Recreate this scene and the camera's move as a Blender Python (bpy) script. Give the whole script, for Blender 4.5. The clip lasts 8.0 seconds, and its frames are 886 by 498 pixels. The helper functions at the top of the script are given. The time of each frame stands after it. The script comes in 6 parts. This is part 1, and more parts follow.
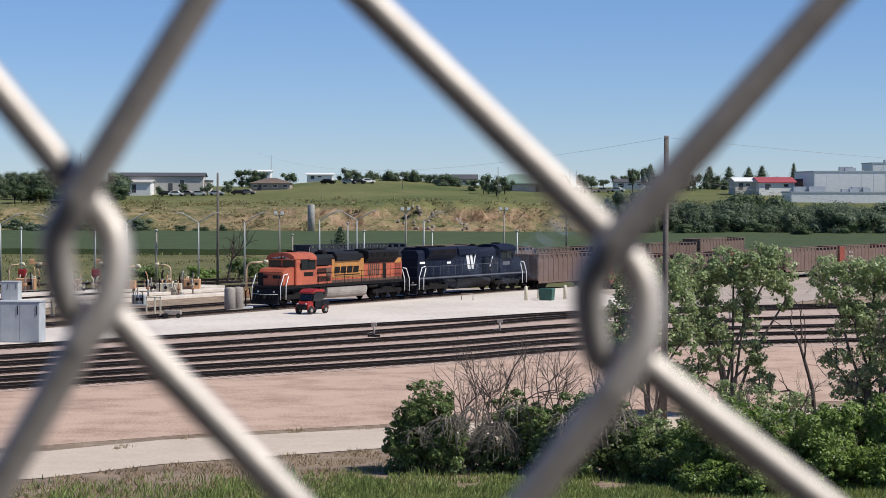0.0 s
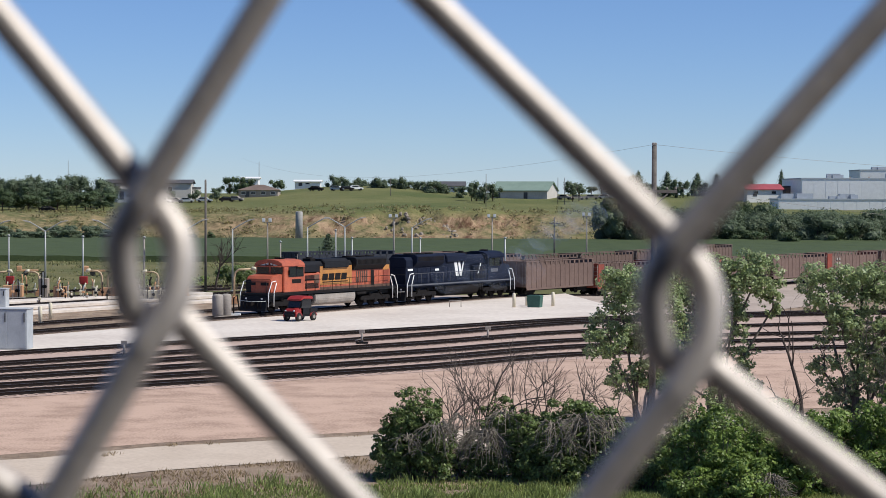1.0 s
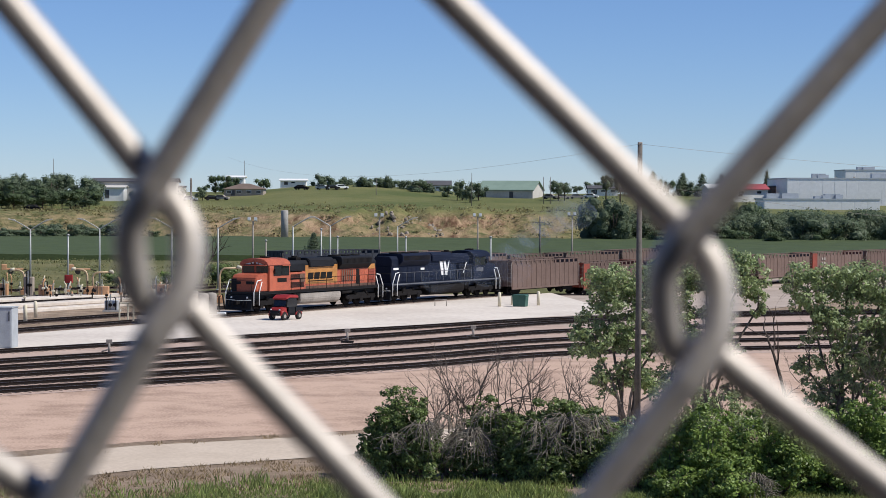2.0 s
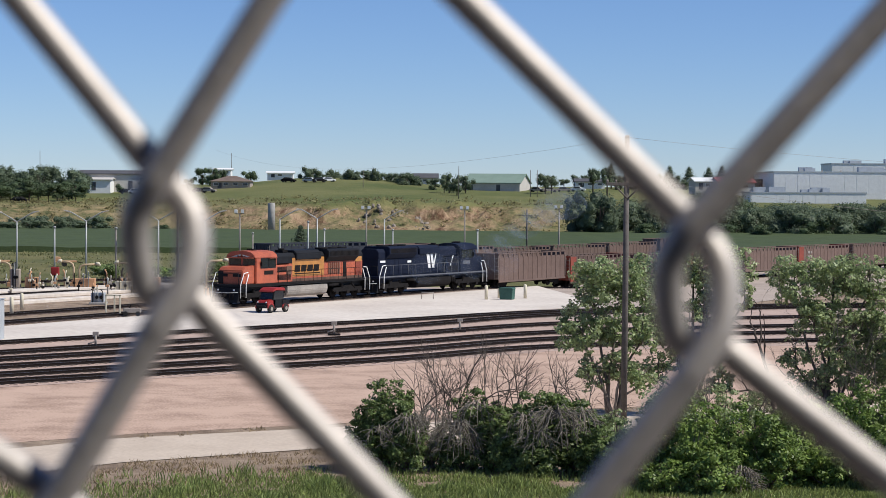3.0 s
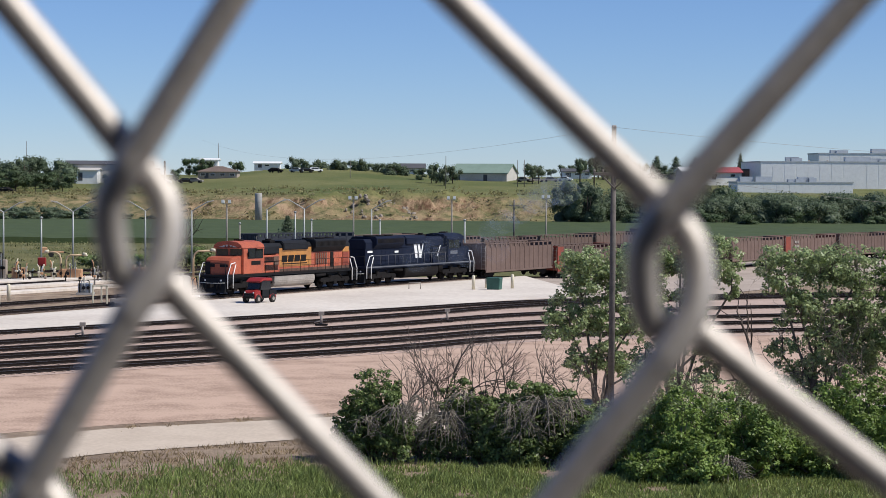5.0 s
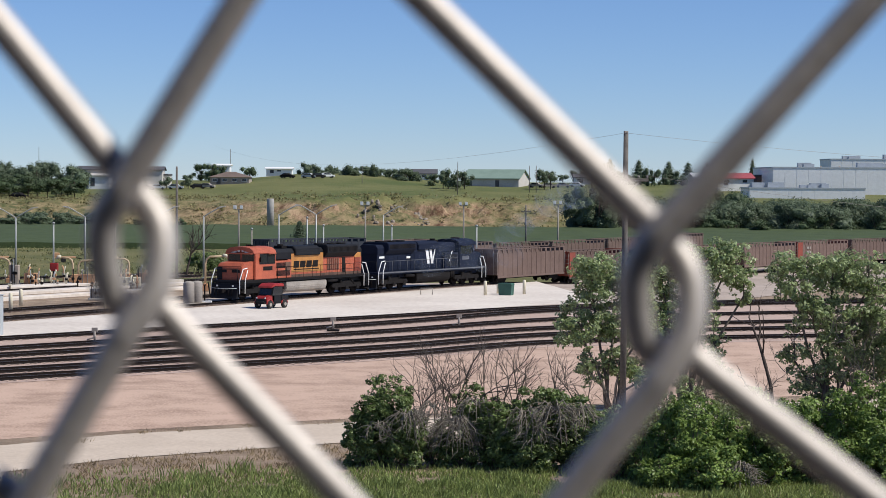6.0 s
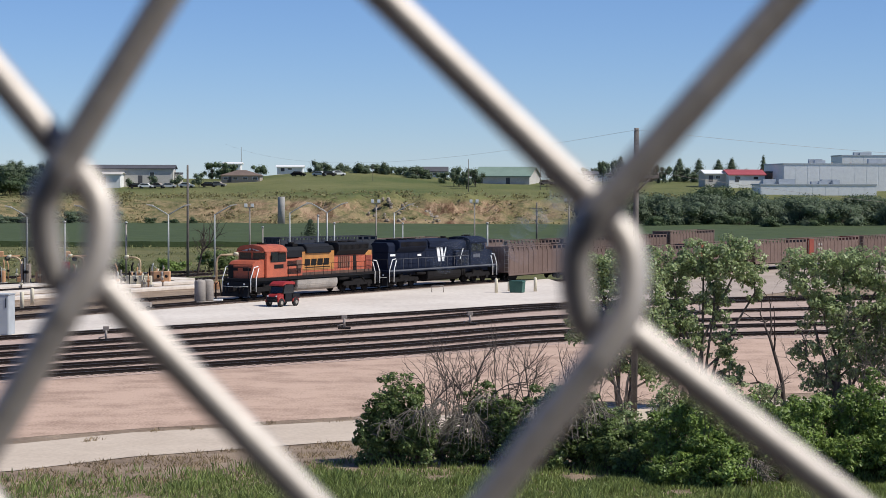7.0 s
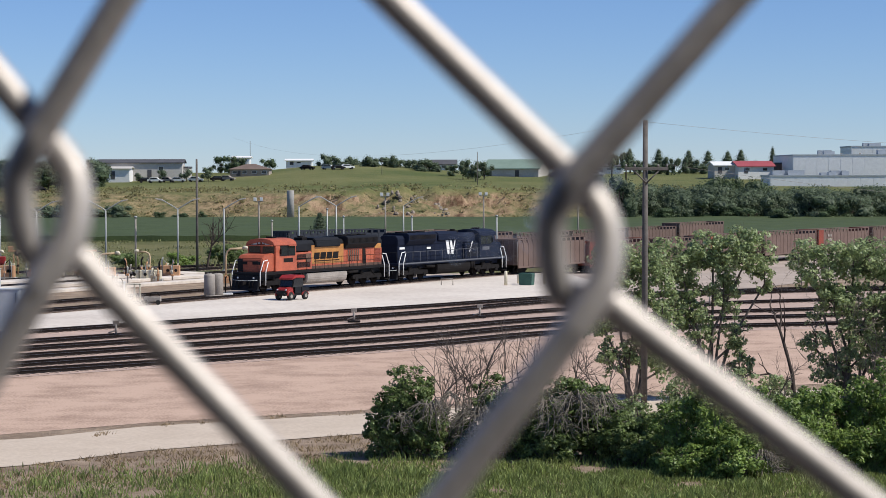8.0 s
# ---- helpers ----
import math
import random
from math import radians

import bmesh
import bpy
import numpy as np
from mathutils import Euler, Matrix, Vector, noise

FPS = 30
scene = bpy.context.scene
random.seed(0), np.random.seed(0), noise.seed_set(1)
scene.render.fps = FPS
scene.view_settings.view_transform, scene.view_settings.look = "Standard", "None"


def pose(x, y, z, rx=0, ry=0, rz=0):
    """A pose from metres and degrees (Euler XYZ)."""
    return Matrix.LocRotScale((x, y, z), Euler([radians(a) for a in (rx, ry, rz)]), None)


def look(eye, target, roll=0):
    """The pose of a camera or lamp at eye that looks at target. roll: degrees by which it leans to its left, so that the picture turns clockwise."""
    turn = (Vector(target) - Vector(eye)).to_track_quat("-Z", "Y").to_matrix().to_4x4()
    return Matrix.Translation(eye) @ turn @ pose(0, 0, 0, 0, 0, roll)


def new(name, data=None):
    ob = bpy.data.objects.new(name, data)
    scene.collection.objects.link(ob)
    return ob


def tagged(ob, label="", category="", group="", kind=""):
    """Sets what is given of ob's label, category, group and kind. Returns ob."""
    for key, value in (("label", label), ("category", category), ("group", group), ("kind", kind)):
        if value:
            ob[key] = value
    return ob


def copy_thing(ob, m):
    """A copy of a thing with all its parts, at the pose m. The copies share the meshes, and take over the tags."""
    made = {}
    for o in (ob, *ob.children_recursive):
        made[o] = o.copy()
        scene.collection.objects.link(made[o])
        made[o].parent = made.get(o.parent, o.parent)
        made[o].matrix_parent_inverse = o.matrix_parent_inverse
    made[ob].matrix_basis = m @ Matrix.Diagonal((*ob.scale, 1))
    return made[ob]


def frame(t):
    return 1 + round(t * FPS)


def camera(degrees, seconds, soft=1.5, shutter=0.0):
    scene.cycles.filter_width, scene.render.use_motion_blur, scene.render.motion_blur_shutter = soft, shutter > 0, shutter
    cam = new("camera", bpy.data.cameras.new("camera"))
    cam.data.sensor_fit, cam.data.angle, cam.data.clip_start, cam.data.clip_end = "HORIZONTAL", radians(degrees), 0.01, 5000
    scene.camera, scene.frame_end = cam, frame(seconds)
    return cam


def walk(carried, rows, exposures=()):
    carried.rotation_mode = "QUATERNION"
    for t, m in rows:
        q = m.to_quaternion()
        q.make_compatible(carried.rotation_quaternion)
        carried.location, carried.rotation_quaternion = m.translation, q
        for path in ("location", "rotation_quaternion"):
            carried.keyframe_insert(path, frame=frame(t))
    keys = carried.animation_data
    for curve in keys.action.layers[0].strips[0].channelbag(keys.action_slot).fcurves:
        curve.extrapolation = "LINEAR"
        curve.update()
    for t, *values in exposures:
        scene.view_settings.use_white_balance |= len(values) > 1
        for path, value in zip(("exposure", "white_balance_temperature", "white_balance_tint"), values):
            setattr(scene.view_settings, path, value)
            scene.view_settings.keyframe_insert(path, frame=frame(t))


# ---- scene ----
# ---------------------------------------------------------------- camera
cam = camera(22.73, 8.0, soft=0.8)
cam.data.dof.use_dof = True
cam.data.dof.focus_distance = 190.0
cam.data.dof.aperture_fstop = 50.0
ROWS = [
    (0, pose(0.0122, 0.0004, 10.7025, 88.3957, -0.1332, 1.2118)),
    (0.5, pose(0.0076, 0.0006, 10.7015, 88.4650, -0.1289, 1.0619)),
    (1, pose(0.0044, -0.0004, 10.7019, 88.5775, -0.1404, 0.8990)),
    (2.5, pose(0.0010, 0.0001, 10.7005, 88.5087, -0.3159, 0.3487)),
    (3, pose(-0.0000, 0.0001, 10.7007, 88.3725, -0.3624, 0.1876)),
    (3.5, pose(-0.0000, -0.0000, 10.7000, 88.2376, -0.3665, 0.0113)),
    (4, pose(0.0011, -0.0001, 10.7005, 88.1270, -0.3348, -0.1390)),
    (4.5, pose(0.0013, 0.0000, 10.6994, 88.0799, -0.3067, -0.2020)),
    (6, pose(0.0033, -0.0000, 10.7020, 88.2614, -0.3315, 0.1614)),
    (6.5, pose(0.0078, 0.0004, 10.7009, 88.2797, -0.3182, 0.3199)),
    (7, pose(0.0106, 0.0003, 10.6999, 88.1990, -0.1480, 0.4416)),
    (7.5, pose(0.0125, 0.0005, 10.6992, 88.1028, -0.0436, 0.5554)),
    (8, pose(0.0141, 0.0005, 10.6976, 88.0145, 0.1294, 0.6756)),
]
walk(cam, ROWS, exposures=[(0.0, 0.0, 6350, 10), (8.0, 0.0, 6350, 10)])

# ---------------------------------------------------------------- world, sun, exposure
SUN_EL, SUN_AZ = 50.0, 106.0      # degrees above the horizon, degrees clockwise from +Y
world = bpy.data.worlds.new("sky")
scene.world = world
world.use_nodes = True
wn = world.node_tree.nodes
wn.clear()
sky = wn.new("ShaderNodeTexSky")
sky.sky_type = 'NISHITA'
sky.sun_disc = False
sky.sun_elevation = radians(SUN_EL)
sky.sun_rotation = radians(SUN_AZ)
sky.altitude = 2500
sky.air_density = 1.0
sky.dust_density = 0.0
sky.ozone_density = 6.0
wbg = wn.new("ShaderNodeBackground")
wbg.inputs[1].default_value = 0.092
wout = wn.new("ShaderNodeOutputWorld")
air = wn.new("ShaderNodeMix")
air.data_type, air.blend_type = 'RGBA', 'MULTIPLY'
air.inputs[0].default_value = 1.0
air.inputs[7].default_value = (0.885, 0.94, 1.11, 1)
world.node_tree.links.new(sky.outputs[0], air.inputs[6])
world.node_tree.links.new(air.outputs[2], wbg.inputs[0])
world.node_tree.links.new(wbg.outputs[0], wout.inputs[0])

sun_data = bpy.data.lights.new("sun", 'SUN')
sun_data.energy = 4.6
sun_data.angle = radians(0.53)
sun_data.color = (1.0, 0.95, 0.86)
sun = new("sun", sun_data)
sun_from = Vector((math.sin(radians(SUN_AZ)) * math.cos(radians(SUN_EL)),
                   math.cos(radians(SUN_AZ)) * math.cos(radians(SUN_EL)), math.sin(radians(SUN_EL))))
sun.matrix_world = look(sun_from * 300, (0, 0, 0))
scene.view_settings.exposure = 0.0


# ---------------------------------------------------------------- materials
def mat(name, base, other=None, scale=1.0, rough=0.8, metal=0.0, bump=0.0, fine=12.0, amount=0.5, rand=0.0, island=False, spec=0.4, coords="Object"):
    """A surface with coarse blotches and fine grain between two colours. rand: lightness that differs from piece to piece."""
    m = bpy.data.materials.new(name)
    m.use_nodes = True
    nt = m.node_tree
    n, l = nt.nodes, nt.links
    b = n["Principled BSDF"]
    b.inputs["Roughness"].default_value = rough
    b.inputs["Metallic"].default_value = metal
    b.inputs["Specular IOR Level"].default_value = spec
    if other is None:
        other = tuple(c * 0.72 for c in base)
    tc = n.new("ShaderNodeTexCoord")
    big = n.new("ShaderNodeTexNoise")
    big.inputs["Scale"].default_value = scale
    big.inputs["Detail"].default_value = 6
    big.inputs["Roughness"].default_value = 0.62
    small = n.new("ShaderNodeTexNoise")
    small.inputs["Scale"].default_value = scale * fine
    small.inputs["Detail"].default_value = 4
    l.new(tc.outputs[coords], big.inputs["Vector"])
    l.new(tc.outputs[coords], small.inputs["Vector"])
    add = n.new("ShaderNodeMath")
    add.operation = 'MULTIPLY_ADD'
    l.new(small.outputs[0], add.inputs[0])
    add.inputs[1].default_value = 0.55
    mul = n.new("ShaderNodeMath")
    mul.operation = 'MULTIPLY'
    l.new(big.outputs[0], mul.inputs[0])
    mul.inputs[1].default_value = 0.75
    l.new(mul.outputs[0], add.inputs[2])
    ramp = n.new("ShaderNodeValToRGB")
    lo, hi = 0.62 - 0.28 * amount - 0.05, 0.62 + 0.28 * amount
    ramp.color_ramp.elements[0].position = max(0, lo)
    ramp.color_ramp.elements[1].position = min(1, hi)
    ramp.color_ramp.elements[0].color = (*other, 1)
    ramp.color_ramp.elements[1].color = (*base, 1)
    l.new(add.outputs[0], ramp.inputs[0])
    last = ramp.outputs[0]
    if rand:
        hsv = n.new("ShaderNodeHueSaturation")
        mr = n.new("ShaderNodeMapRange")
        mr.inputs[3].default_value, mr.inputs[4].default_value = 1 - rand, 1 + rand
        if island:
            src = n.new("ShaderNodeNewGeometry").outputs["Random Per Island"]
        else:
            src = n.new("ShaderNodeObjectInfo").outputs["Random"]
        l.new(src, mr.inputs[0])
        l.new(mr.outputs[0], hsv.inputs["Value"])
        l.new(last, hsv.inputs["Color"])
        last = hsv.outputs[0]
    l.new(last, b.inputs["Base Color"])
    if bump:
        bp = n.new("ShaderNodeBump")
        bp.inputs["Strength"].default_value = bump
        bp.inputs["Distance"].default_value = 0.3 / scale / fine
        l.new(add.outputs[0], bp.inputs["Height"])
        l.new(bp.outputs[0], b.inputs["Normal"])
    return m


def leafy(name, base, other, rough=0.55, trans=0.35, rand=0.45):
    """Leaves: colour differs from leaf to leaf, and light shines through."""
    m = mat(name, base, other, scale=1.2, rough=rough, amount=0.8, rand=rand, island=True, fine=6)
    n, l = m.node_tree.nodes, m.node_tree.links
    b = n["Principled BSDF"]
    col = b.inputs["Base Color"].links[0].from_socket
    tr = n.new("ShaderNodeBsdfTranslucent")
    l.new(col, tr.inputs[0])
    mx = n.new("ShaderNodeMixShader")
    mx.inputs[0].default_value = trans
    l.new(b.outputs[0], mx.inputs[1])
    l.new(tr.outputs[0], mx.inputs[2])
    l.new(mx.outputs[0], n["Material Output"].inputs[0])
    return m


M_BALLAST = mat("pink_ballast", (0.56, 0.395, 0.30), (0.33, 0.22, 0.16), scale=0.33, fine=24, rough=0.95, bump=1.0, amount=0.3)
M_TRACKBED = mat("track_ballast", (0.54, 0.405, 0.335), (0.32, 0.23, 0.185), scale=0.35, fine=14, rough=0.95, bump=0.8, amount=0.7)
M_ROAD = mat("gravel_road", (0.60, 0.50, 0.40), (0.48, 0.39, 0.305), scale=0.3, fine=16, rough=0.95, bump=0.4, amount=0.6)
M_YARD = mat("grey_yard_gravel", (0.47, 0.385, 0.32), (0.31, 0.25, 0.205), scale=0.2, fine=20, rough=0.95, bump=0.5)
M_CONCRETE = mat("pale_concrete", (0.74, 0.67, 0.59), (0.53, 0.46, 0.395), scale=0.09, fine=22, rough=0.9, bump=0.15, amount=0.6)
M_CONC_OLD = mat("weathered_concrete", (0.42, 0.40, 0.37), (0.27, 0.26, 0.24), scale=0.9, fine=9, rough=0.9, bump=0.3)
# near-black so that the unseen deck and wall return little light to the wires
M_LIGHTCUT = mat("unseen_light_cut_dark", (0.06, 0.058, 0.056), (0.035, 0.034, 0.033), scale=1.5, fine=20, rough=0.95, bump=0.5)
M_STEEL = mat("galvanised_wire", (0.56, 0.515, 0.48), (0.42, 0.385, 0.36), scale=90, fine=7, rough=0.5, metal=0.4, bump=0.3)
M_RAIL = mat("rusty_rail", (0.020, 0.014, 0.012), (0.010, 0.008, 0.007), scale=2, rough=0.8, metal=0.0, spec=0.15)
M_RAILTOP = mat("polished_rail_head", (0.32, 0.27, 0.25), (0.2, 0.16, 0.14), scale=2, rough=0.4, metal=0.7)
M_TIE = mat("creosoted_tie", (0.42, 0.31, 0.255), (0.26, 0.19, 0.155), scale=1.5, fine=10, rough=0.95, bump=0.5, rand=0.35)
M_ORANGE = mat("orange_paint", (0.50, 0.125, 0.062), (0.27, 0.068, 0.042), scale=0.9, fine=11, rough=0.55, amount=0.55)
M_GRIME = mat("brown_road_grime", (0.15, 0.085, 0.06), (0.06, 0.042, 0.036), scale=1.5, fine=10, rough=0.9)
M_YELLOW = mat("yellow_paint", (0.50, 0.23, 0.06), (0.34, 0.145, 0.045), scale=1.2, rough=0.5)
M_BLACK = mat("sooty_black_paint", (0.013, 0.014, 0.017), (0.008, 0.008, 0.01), scale=1.2, rough=0.6, spec=0.2)
M_NAVY = mat("navy_paint", (0.010, 0.015, 0.034), (0.006, 0.009, 0.020), scale=0.8, rough=0.6, spec=0.15)
M_DARK = mat("greasy_running_gear", (0.018, 0.016, 0.016), (0.009, 0.008, 0.008), scale=2.5, rough=0.85, bump=0.3, spec=0.12)
M_SILL = mat("dusty_blue_sill", (0.12, 0.125, 0.14), (0.07, 0.074, 0.085), scale=1.5, rough=0.7)
M_ROCK = mat("pale_rock", (0.34, 0.29, 0.235), (0.2, 0.16, 0.125), scale=1.5, rough=0.9, bump=0.5)
M_TANK = mat("dusty_grey_tank", (0.36, 0.32, 0.28), (0.2, 0.18, 0.16), scale=1.0, rough=0.7)
M_WHITE = mat("white_paint", (0.86, 0.86, 0.84), (0.74, 0.74, 0.72), scale=1.0, rough=0.6)
M_GLASS = mat("dark_window_glass", (0.015, 0.02, 0.026), (0.01, 0.012, 0.016), scale=1, rough=0.08, spec=0.6)
M_HOPPER = mat("weathered_brown_aluminium", (0.175, 0.118, 0.096), (0.105, 0.068, 0.055), scale=0.55, fine=9, rough=0.75, amount=0.8, rand=0.18)
M_HOPEND = mat("orange_red_end", (0.30, 0.07, 0.042), (0.19, 0.045, 0.03), scale=0.8, rough=0.65)
M_HOPDARK = mat("dark_blue_car_side", (0.035, 0.04, 0.055), (0.022, 0.024, 0.032), scale=0.7, rough=0.7)
# shade inside the empty cars, put into a near-black colour
M_INSHADE = mat("shadowed_interior", (0.02, 0.018, 0.017), (0.01, 0.01, 0.01), scale=1.5, rough=0.95)
M_WOODPOLE = mat("grey_pole_wood", (0.16, 0.142, 0.125), (0.08, 0.07, 0.062), scale=3, fine=8, rough=0.9, bump=0.4)
M_GALV = mat("galvanised_post", (0.42, 0.43, 0.42), (0.31, 0.32, 0.31), scale=2, rough=0.5, metal=0.2)
M_GREYBOX = mat("pale_grey_steel", (0.47, 0.50, 0.52), (0.36, 0.385, 0.40), scale=1.2, rough=0.6)
M_RED = mat("red_paint", (0.38, 0.032, 0.03), (0.22, 0.02, 0.018), scale=2, rough=0.45)
M_PIPE = mat("ochre_pipe_paint", (0.60, 0.34, 0.18), (0.42, 0.22, 0.12), scale=2, rough=0.6)
M_CRANE = mat("cream_pipe_paint", (0.62, 0.47, 0.30), (0.46, 0.32, 0.18), scale=2, rough=0.6)
M_RUBBER = mat("black_rubber", (0.022, 0.021, 0.02), (0.014, 0.014, 0.013), scale=4, rough=0.85)
M_CREAM = mat("cream_paint", (0.72, 0.66, 0.5), (0.56, 0.5, 0.37), scale=2, rough=0.6)
M_GREEN = mat("dark_green_steel", (0.05, 0.13, 0.10), (0.03, 0.085, 0.065), scale=2, rough=0.6)
M_ROOFGREEN = mat("pale_green_metal_roof", (0.23, 0.31, 0.25), (0.18, 0.25, 0.2), scale=0.3, rough=0.6)
M_SIDING = mat("pale_siding", (0.58, 0.55, 0.5), (0.47, 0.44, 0.4), scale=0.25, rough=0.8)
M_TAN = mat("tan_wall", (0.40, 0.34, 0.28), (0.31, 0.26, 0.21), scale=0.2, rough=0.85)
M_ROOFDARK = mat("dark_roof", (0.10, 0.10, 0.11), (0.065, 0.065, 0.07), scale=0.3, rough=0.85)
M_ROOFBROWN = mat("brown_shingle_roof", (0.19, 0.14, 0.115), (0.12, 0.09, 0.075), scale=0.3, rough=0.9)
M_REDROOF = mat("red_metal_roof", (0.40, 0.09, 0.10), (0.31, 0.07, 0.075), scale=0.3, rough=0.55)
M_BARK = mat("grey_bark", (0.20, 0.165, 0.135), (0.09, 0.072, 0.06), scale=5, fine=6, rough=0.95, bump=0.5)
M_BARKDARK = mat("dark_bark", (0.075, 0.055, 0.045), (0.035, 0.028, 0.024), scale=5, fine=6, rough=0.95, bump=0.5)
M_LEAF = leafy("green_leaves", (0.23, 0.30, 0.10), (0.07, 0.11, 0.036), rough=0.45, trans=0.4)
M_LEAFPALE = leafy("pale_silvery_leaves", (0.47, 0.54, 0.28), (0.16, 0.23, 0.09), rough=0.42, trans=0.48)
M_LEAFDARK = leafy("dark_leaves", (0.11, 0.155, 0.07), (0.055, 0.085, 0.035), trans=0.35, rand=0.25)
# distance haze put into the colour: greyer and bluer than the near leaves
M_LEAFHAZE = leafy("hazed_far_leaves", (0.16, 0.205, 0.12), (0.09, 0.125, 0.07), trans=0.4, rand=0.25)
M_LEAFBRIGHT = leafy("bright_leaves", (0.29, 0.39, 0.10), (0.08, 0.135, 0.035), rough=0.45, trans=0.4)
M_TWIG = mat("dry_grey_twig", (0.29, 0.255, 0.205), (0.15, 0.128, 0.105), scale=6, rough=0.95)
M_STEM = mat("bare_brown_stem", (0.155, 0.125, 0.105), (0.075, 0.06, 0.05), scale=6, rough=0.95)
M_GRASS = leafy("grass_blades", (0.33, 0.39, 0.13), (0.15, 0.20, 0.055))
M_MEADOW = leafy("meadow_blades", (0.25, 0.25, 0.105), (0.12, 0.135, 0.05))
M_STRAW = leafy("dry_grass_blades", (0.40, 0.30, 0.17), (0.22, 0.16, 0.085))
M_SCRUB = leafy("dry_scrub", (0.30, 0.26, 0.12), (0.16, 0.155, 0.065), trans=0.45)
M_CORN = mat("standing_crop", (0.062, 0.088, 0.029), (0.036, 0.056, 0.018), scale=0.25, fine=9, rough=0.9, bump=0.8)


# ---------------------------------------------------------------- mesh helpers
def finish(name, bm, material, parent=None, label="", smooth=False):
    me = bpy.data.meshes.new(name)
    bm.normal_update()
    bm.to_mesh(me)
    bm.free()
    for mm in (material if isinstance(material, (list, tuple)) else [material]):
        me.materials.append(mm)
    if smooth:
        for p in me.polygons:
            p.use_smooth = True
    ob = new(name, me)
    if parent is not None:
        ob.parent = parent
    if label:
        tagged(ob, label)
    return ob


def part(name, bm, material, parent, label="", smooth=False):
    return finish(name, bm, material, parent, label, smooth)


def thing(name, m, label, category, group="", kind=""):
    ob = new(name)
    ob.empty_display_size = 0.2
    ob.matrix_world = m
    return tagged(ob, label, category, group, kind)


def box(bm, x0, x1, y0, y1, z0, z1, bevel=0.0, mi=0):
    """A box, bevelled where wanted."""
    vs = [bm.verts.new((x, y, z)) for z in (z0, z1) for y in (y0, y1) for x in (x0, x1)]
    q = [(0, 2, 3, 1), (4, 5, 7, 6), (0, 1, 5, 4), (2, 6, 7, 3), (0, 4, 6, 2), (1, 3, 7, 5)]
    fs = [bm.faces.new([vs[i] for i in f]) for f in q]
    for f in fs:
        f.material_index = mi
    if bevel:
        bmesh.ops.bevel(bm, geom=list({e for f in fs for e in f.edges}), offset=bevel, segments=1, affect='EDGES')
    return bm


def prism(bm, outline, axis, a0, a1, bevel=0.0):
    """A flat outline pushed along an axis: 'x' takes (y, z), 'y' takes (x, z), 'z' takes (x, y)."""
    def at(p, a):
        return {'x': (a, p[0], p[1]), 'y': (p[0], a, p[1]), 'z': (p[0], p[1], a)}[axis]
    lo = [bm.verts.new(at(p, a0)) for p in outline]
    hi = [bm.verts.new(at(p, a1)) for p in outline]
    fs = [bm.faces.new(lo), bm.faces.new(hi[::-1])]
    k = len(outline)
    for i in range(k):
        fs.append(bm.faces.new((lo[i], hi[i], hi[(i + 1) % k], lo[(i + 1) % k])))
    bmesh.ops.recalc_face_normals(bm, faces=fs)
    if bevel:
        bmesh.ops.bevel(bm, geom=list({e for f in fs for e in f.edges}), offset=bevel, segments=2, affect='EDGES')
    return bm


def tube(bm, points, radii, sides=8, cap=True):
    """A tube through points; radii: one number, or one for each point."""
    pts = [Vector(p) for p in points]
    if not hasattr(radii, "__len__"):
        radii = [radii] * len(pts)
    rings = []
    t0 = (pts[1] - pts[0]).normalized()
    ref = t0.orthogonal().normalized()
    for i, p in enumerate(pts):
        t = (pts[min(i + 1, len(pts) - 1)] - pts[max(i - 1, 0)]).normalized()
        ref = (ref - t * ref.dot(t))
        ref = ref.normalized() if ref.length > 1e-9 else t.orthogonal().normalized()
        b = t.cross(ref)
        rings.append([bm.verts.new(p + (ref * math.cos(2 * math.pi * k / sides) + b * math.sin(2 * math.pi * k / sides)) * radii[i]) for k in range(sides)])
    for a, c in zip(rings, rings[1:]):
        for k in range(sides):
            f = bm.faces.new((a[k], a[(k + 1) % sides], c[(k + 1) % sides], c[k]))
            f.smooth = True
    if cap:
        bm.faces.new(rings[0][::-1])
        bm.faces.new(rings[-1])
    return bm


def smooth_line(pts, step=2.0):
    """A Catmull-Rom line through points of the plan, cut into even steps."""
    ps = [Vector(p) for p in pts]
    ps = [ps[0] * 2 - ps[1]] + ps + [ps[-1] * 2 - ps[-2]]
    fine = []
    for i in range(1, len(ps) - 2):
        p0, p1, p2, p3 = ps[i - 1:i + 3]
        for k in range(40):
            t = k / 40
            fine.append(0.5 * ((2 * p1) + (p2 - p0) * t + (2 * p0 - 5 * p1 + 4 * p2 - p3) * t * t + (3 * p1 - p0 - 3 * p2 + p3) * t ** 3))
    fine.append(ps[-2])
    out, left = [fine[0]], 0.0
    for a, b in zip(fine, fine[1:]):
        seg = (b - a).length
        pos = step - left
        while pos <= seg:
            out.append(a.lerp(b, pos / seg))
            pos += step
        left = seg - (pos - step)
    return out


def along(line, s):
    """Place and heading s metres along a line."""
    run = 0.0
    for a, b in zip(line, line[1:]):
        seg = (b - a).length
        if run + seg >= s:
            return a.lerp(b, (s - run) / seg), (b - a).normalized()
        run += seg
    d = (line[-1] - line[-2]).normalized()
    return line[-1] + d * (s - run), d


def lerp2(a, b, f):
    return tuple(p + (q - p) * f for p, q in zip(a, b))


# ---------------------------------------------------------------- ground and hill
def smoothstep(a, b, x):
    t = min(1, max(0, (x - a) / (b - a)))
    return t * t * (3 - 2 * t)


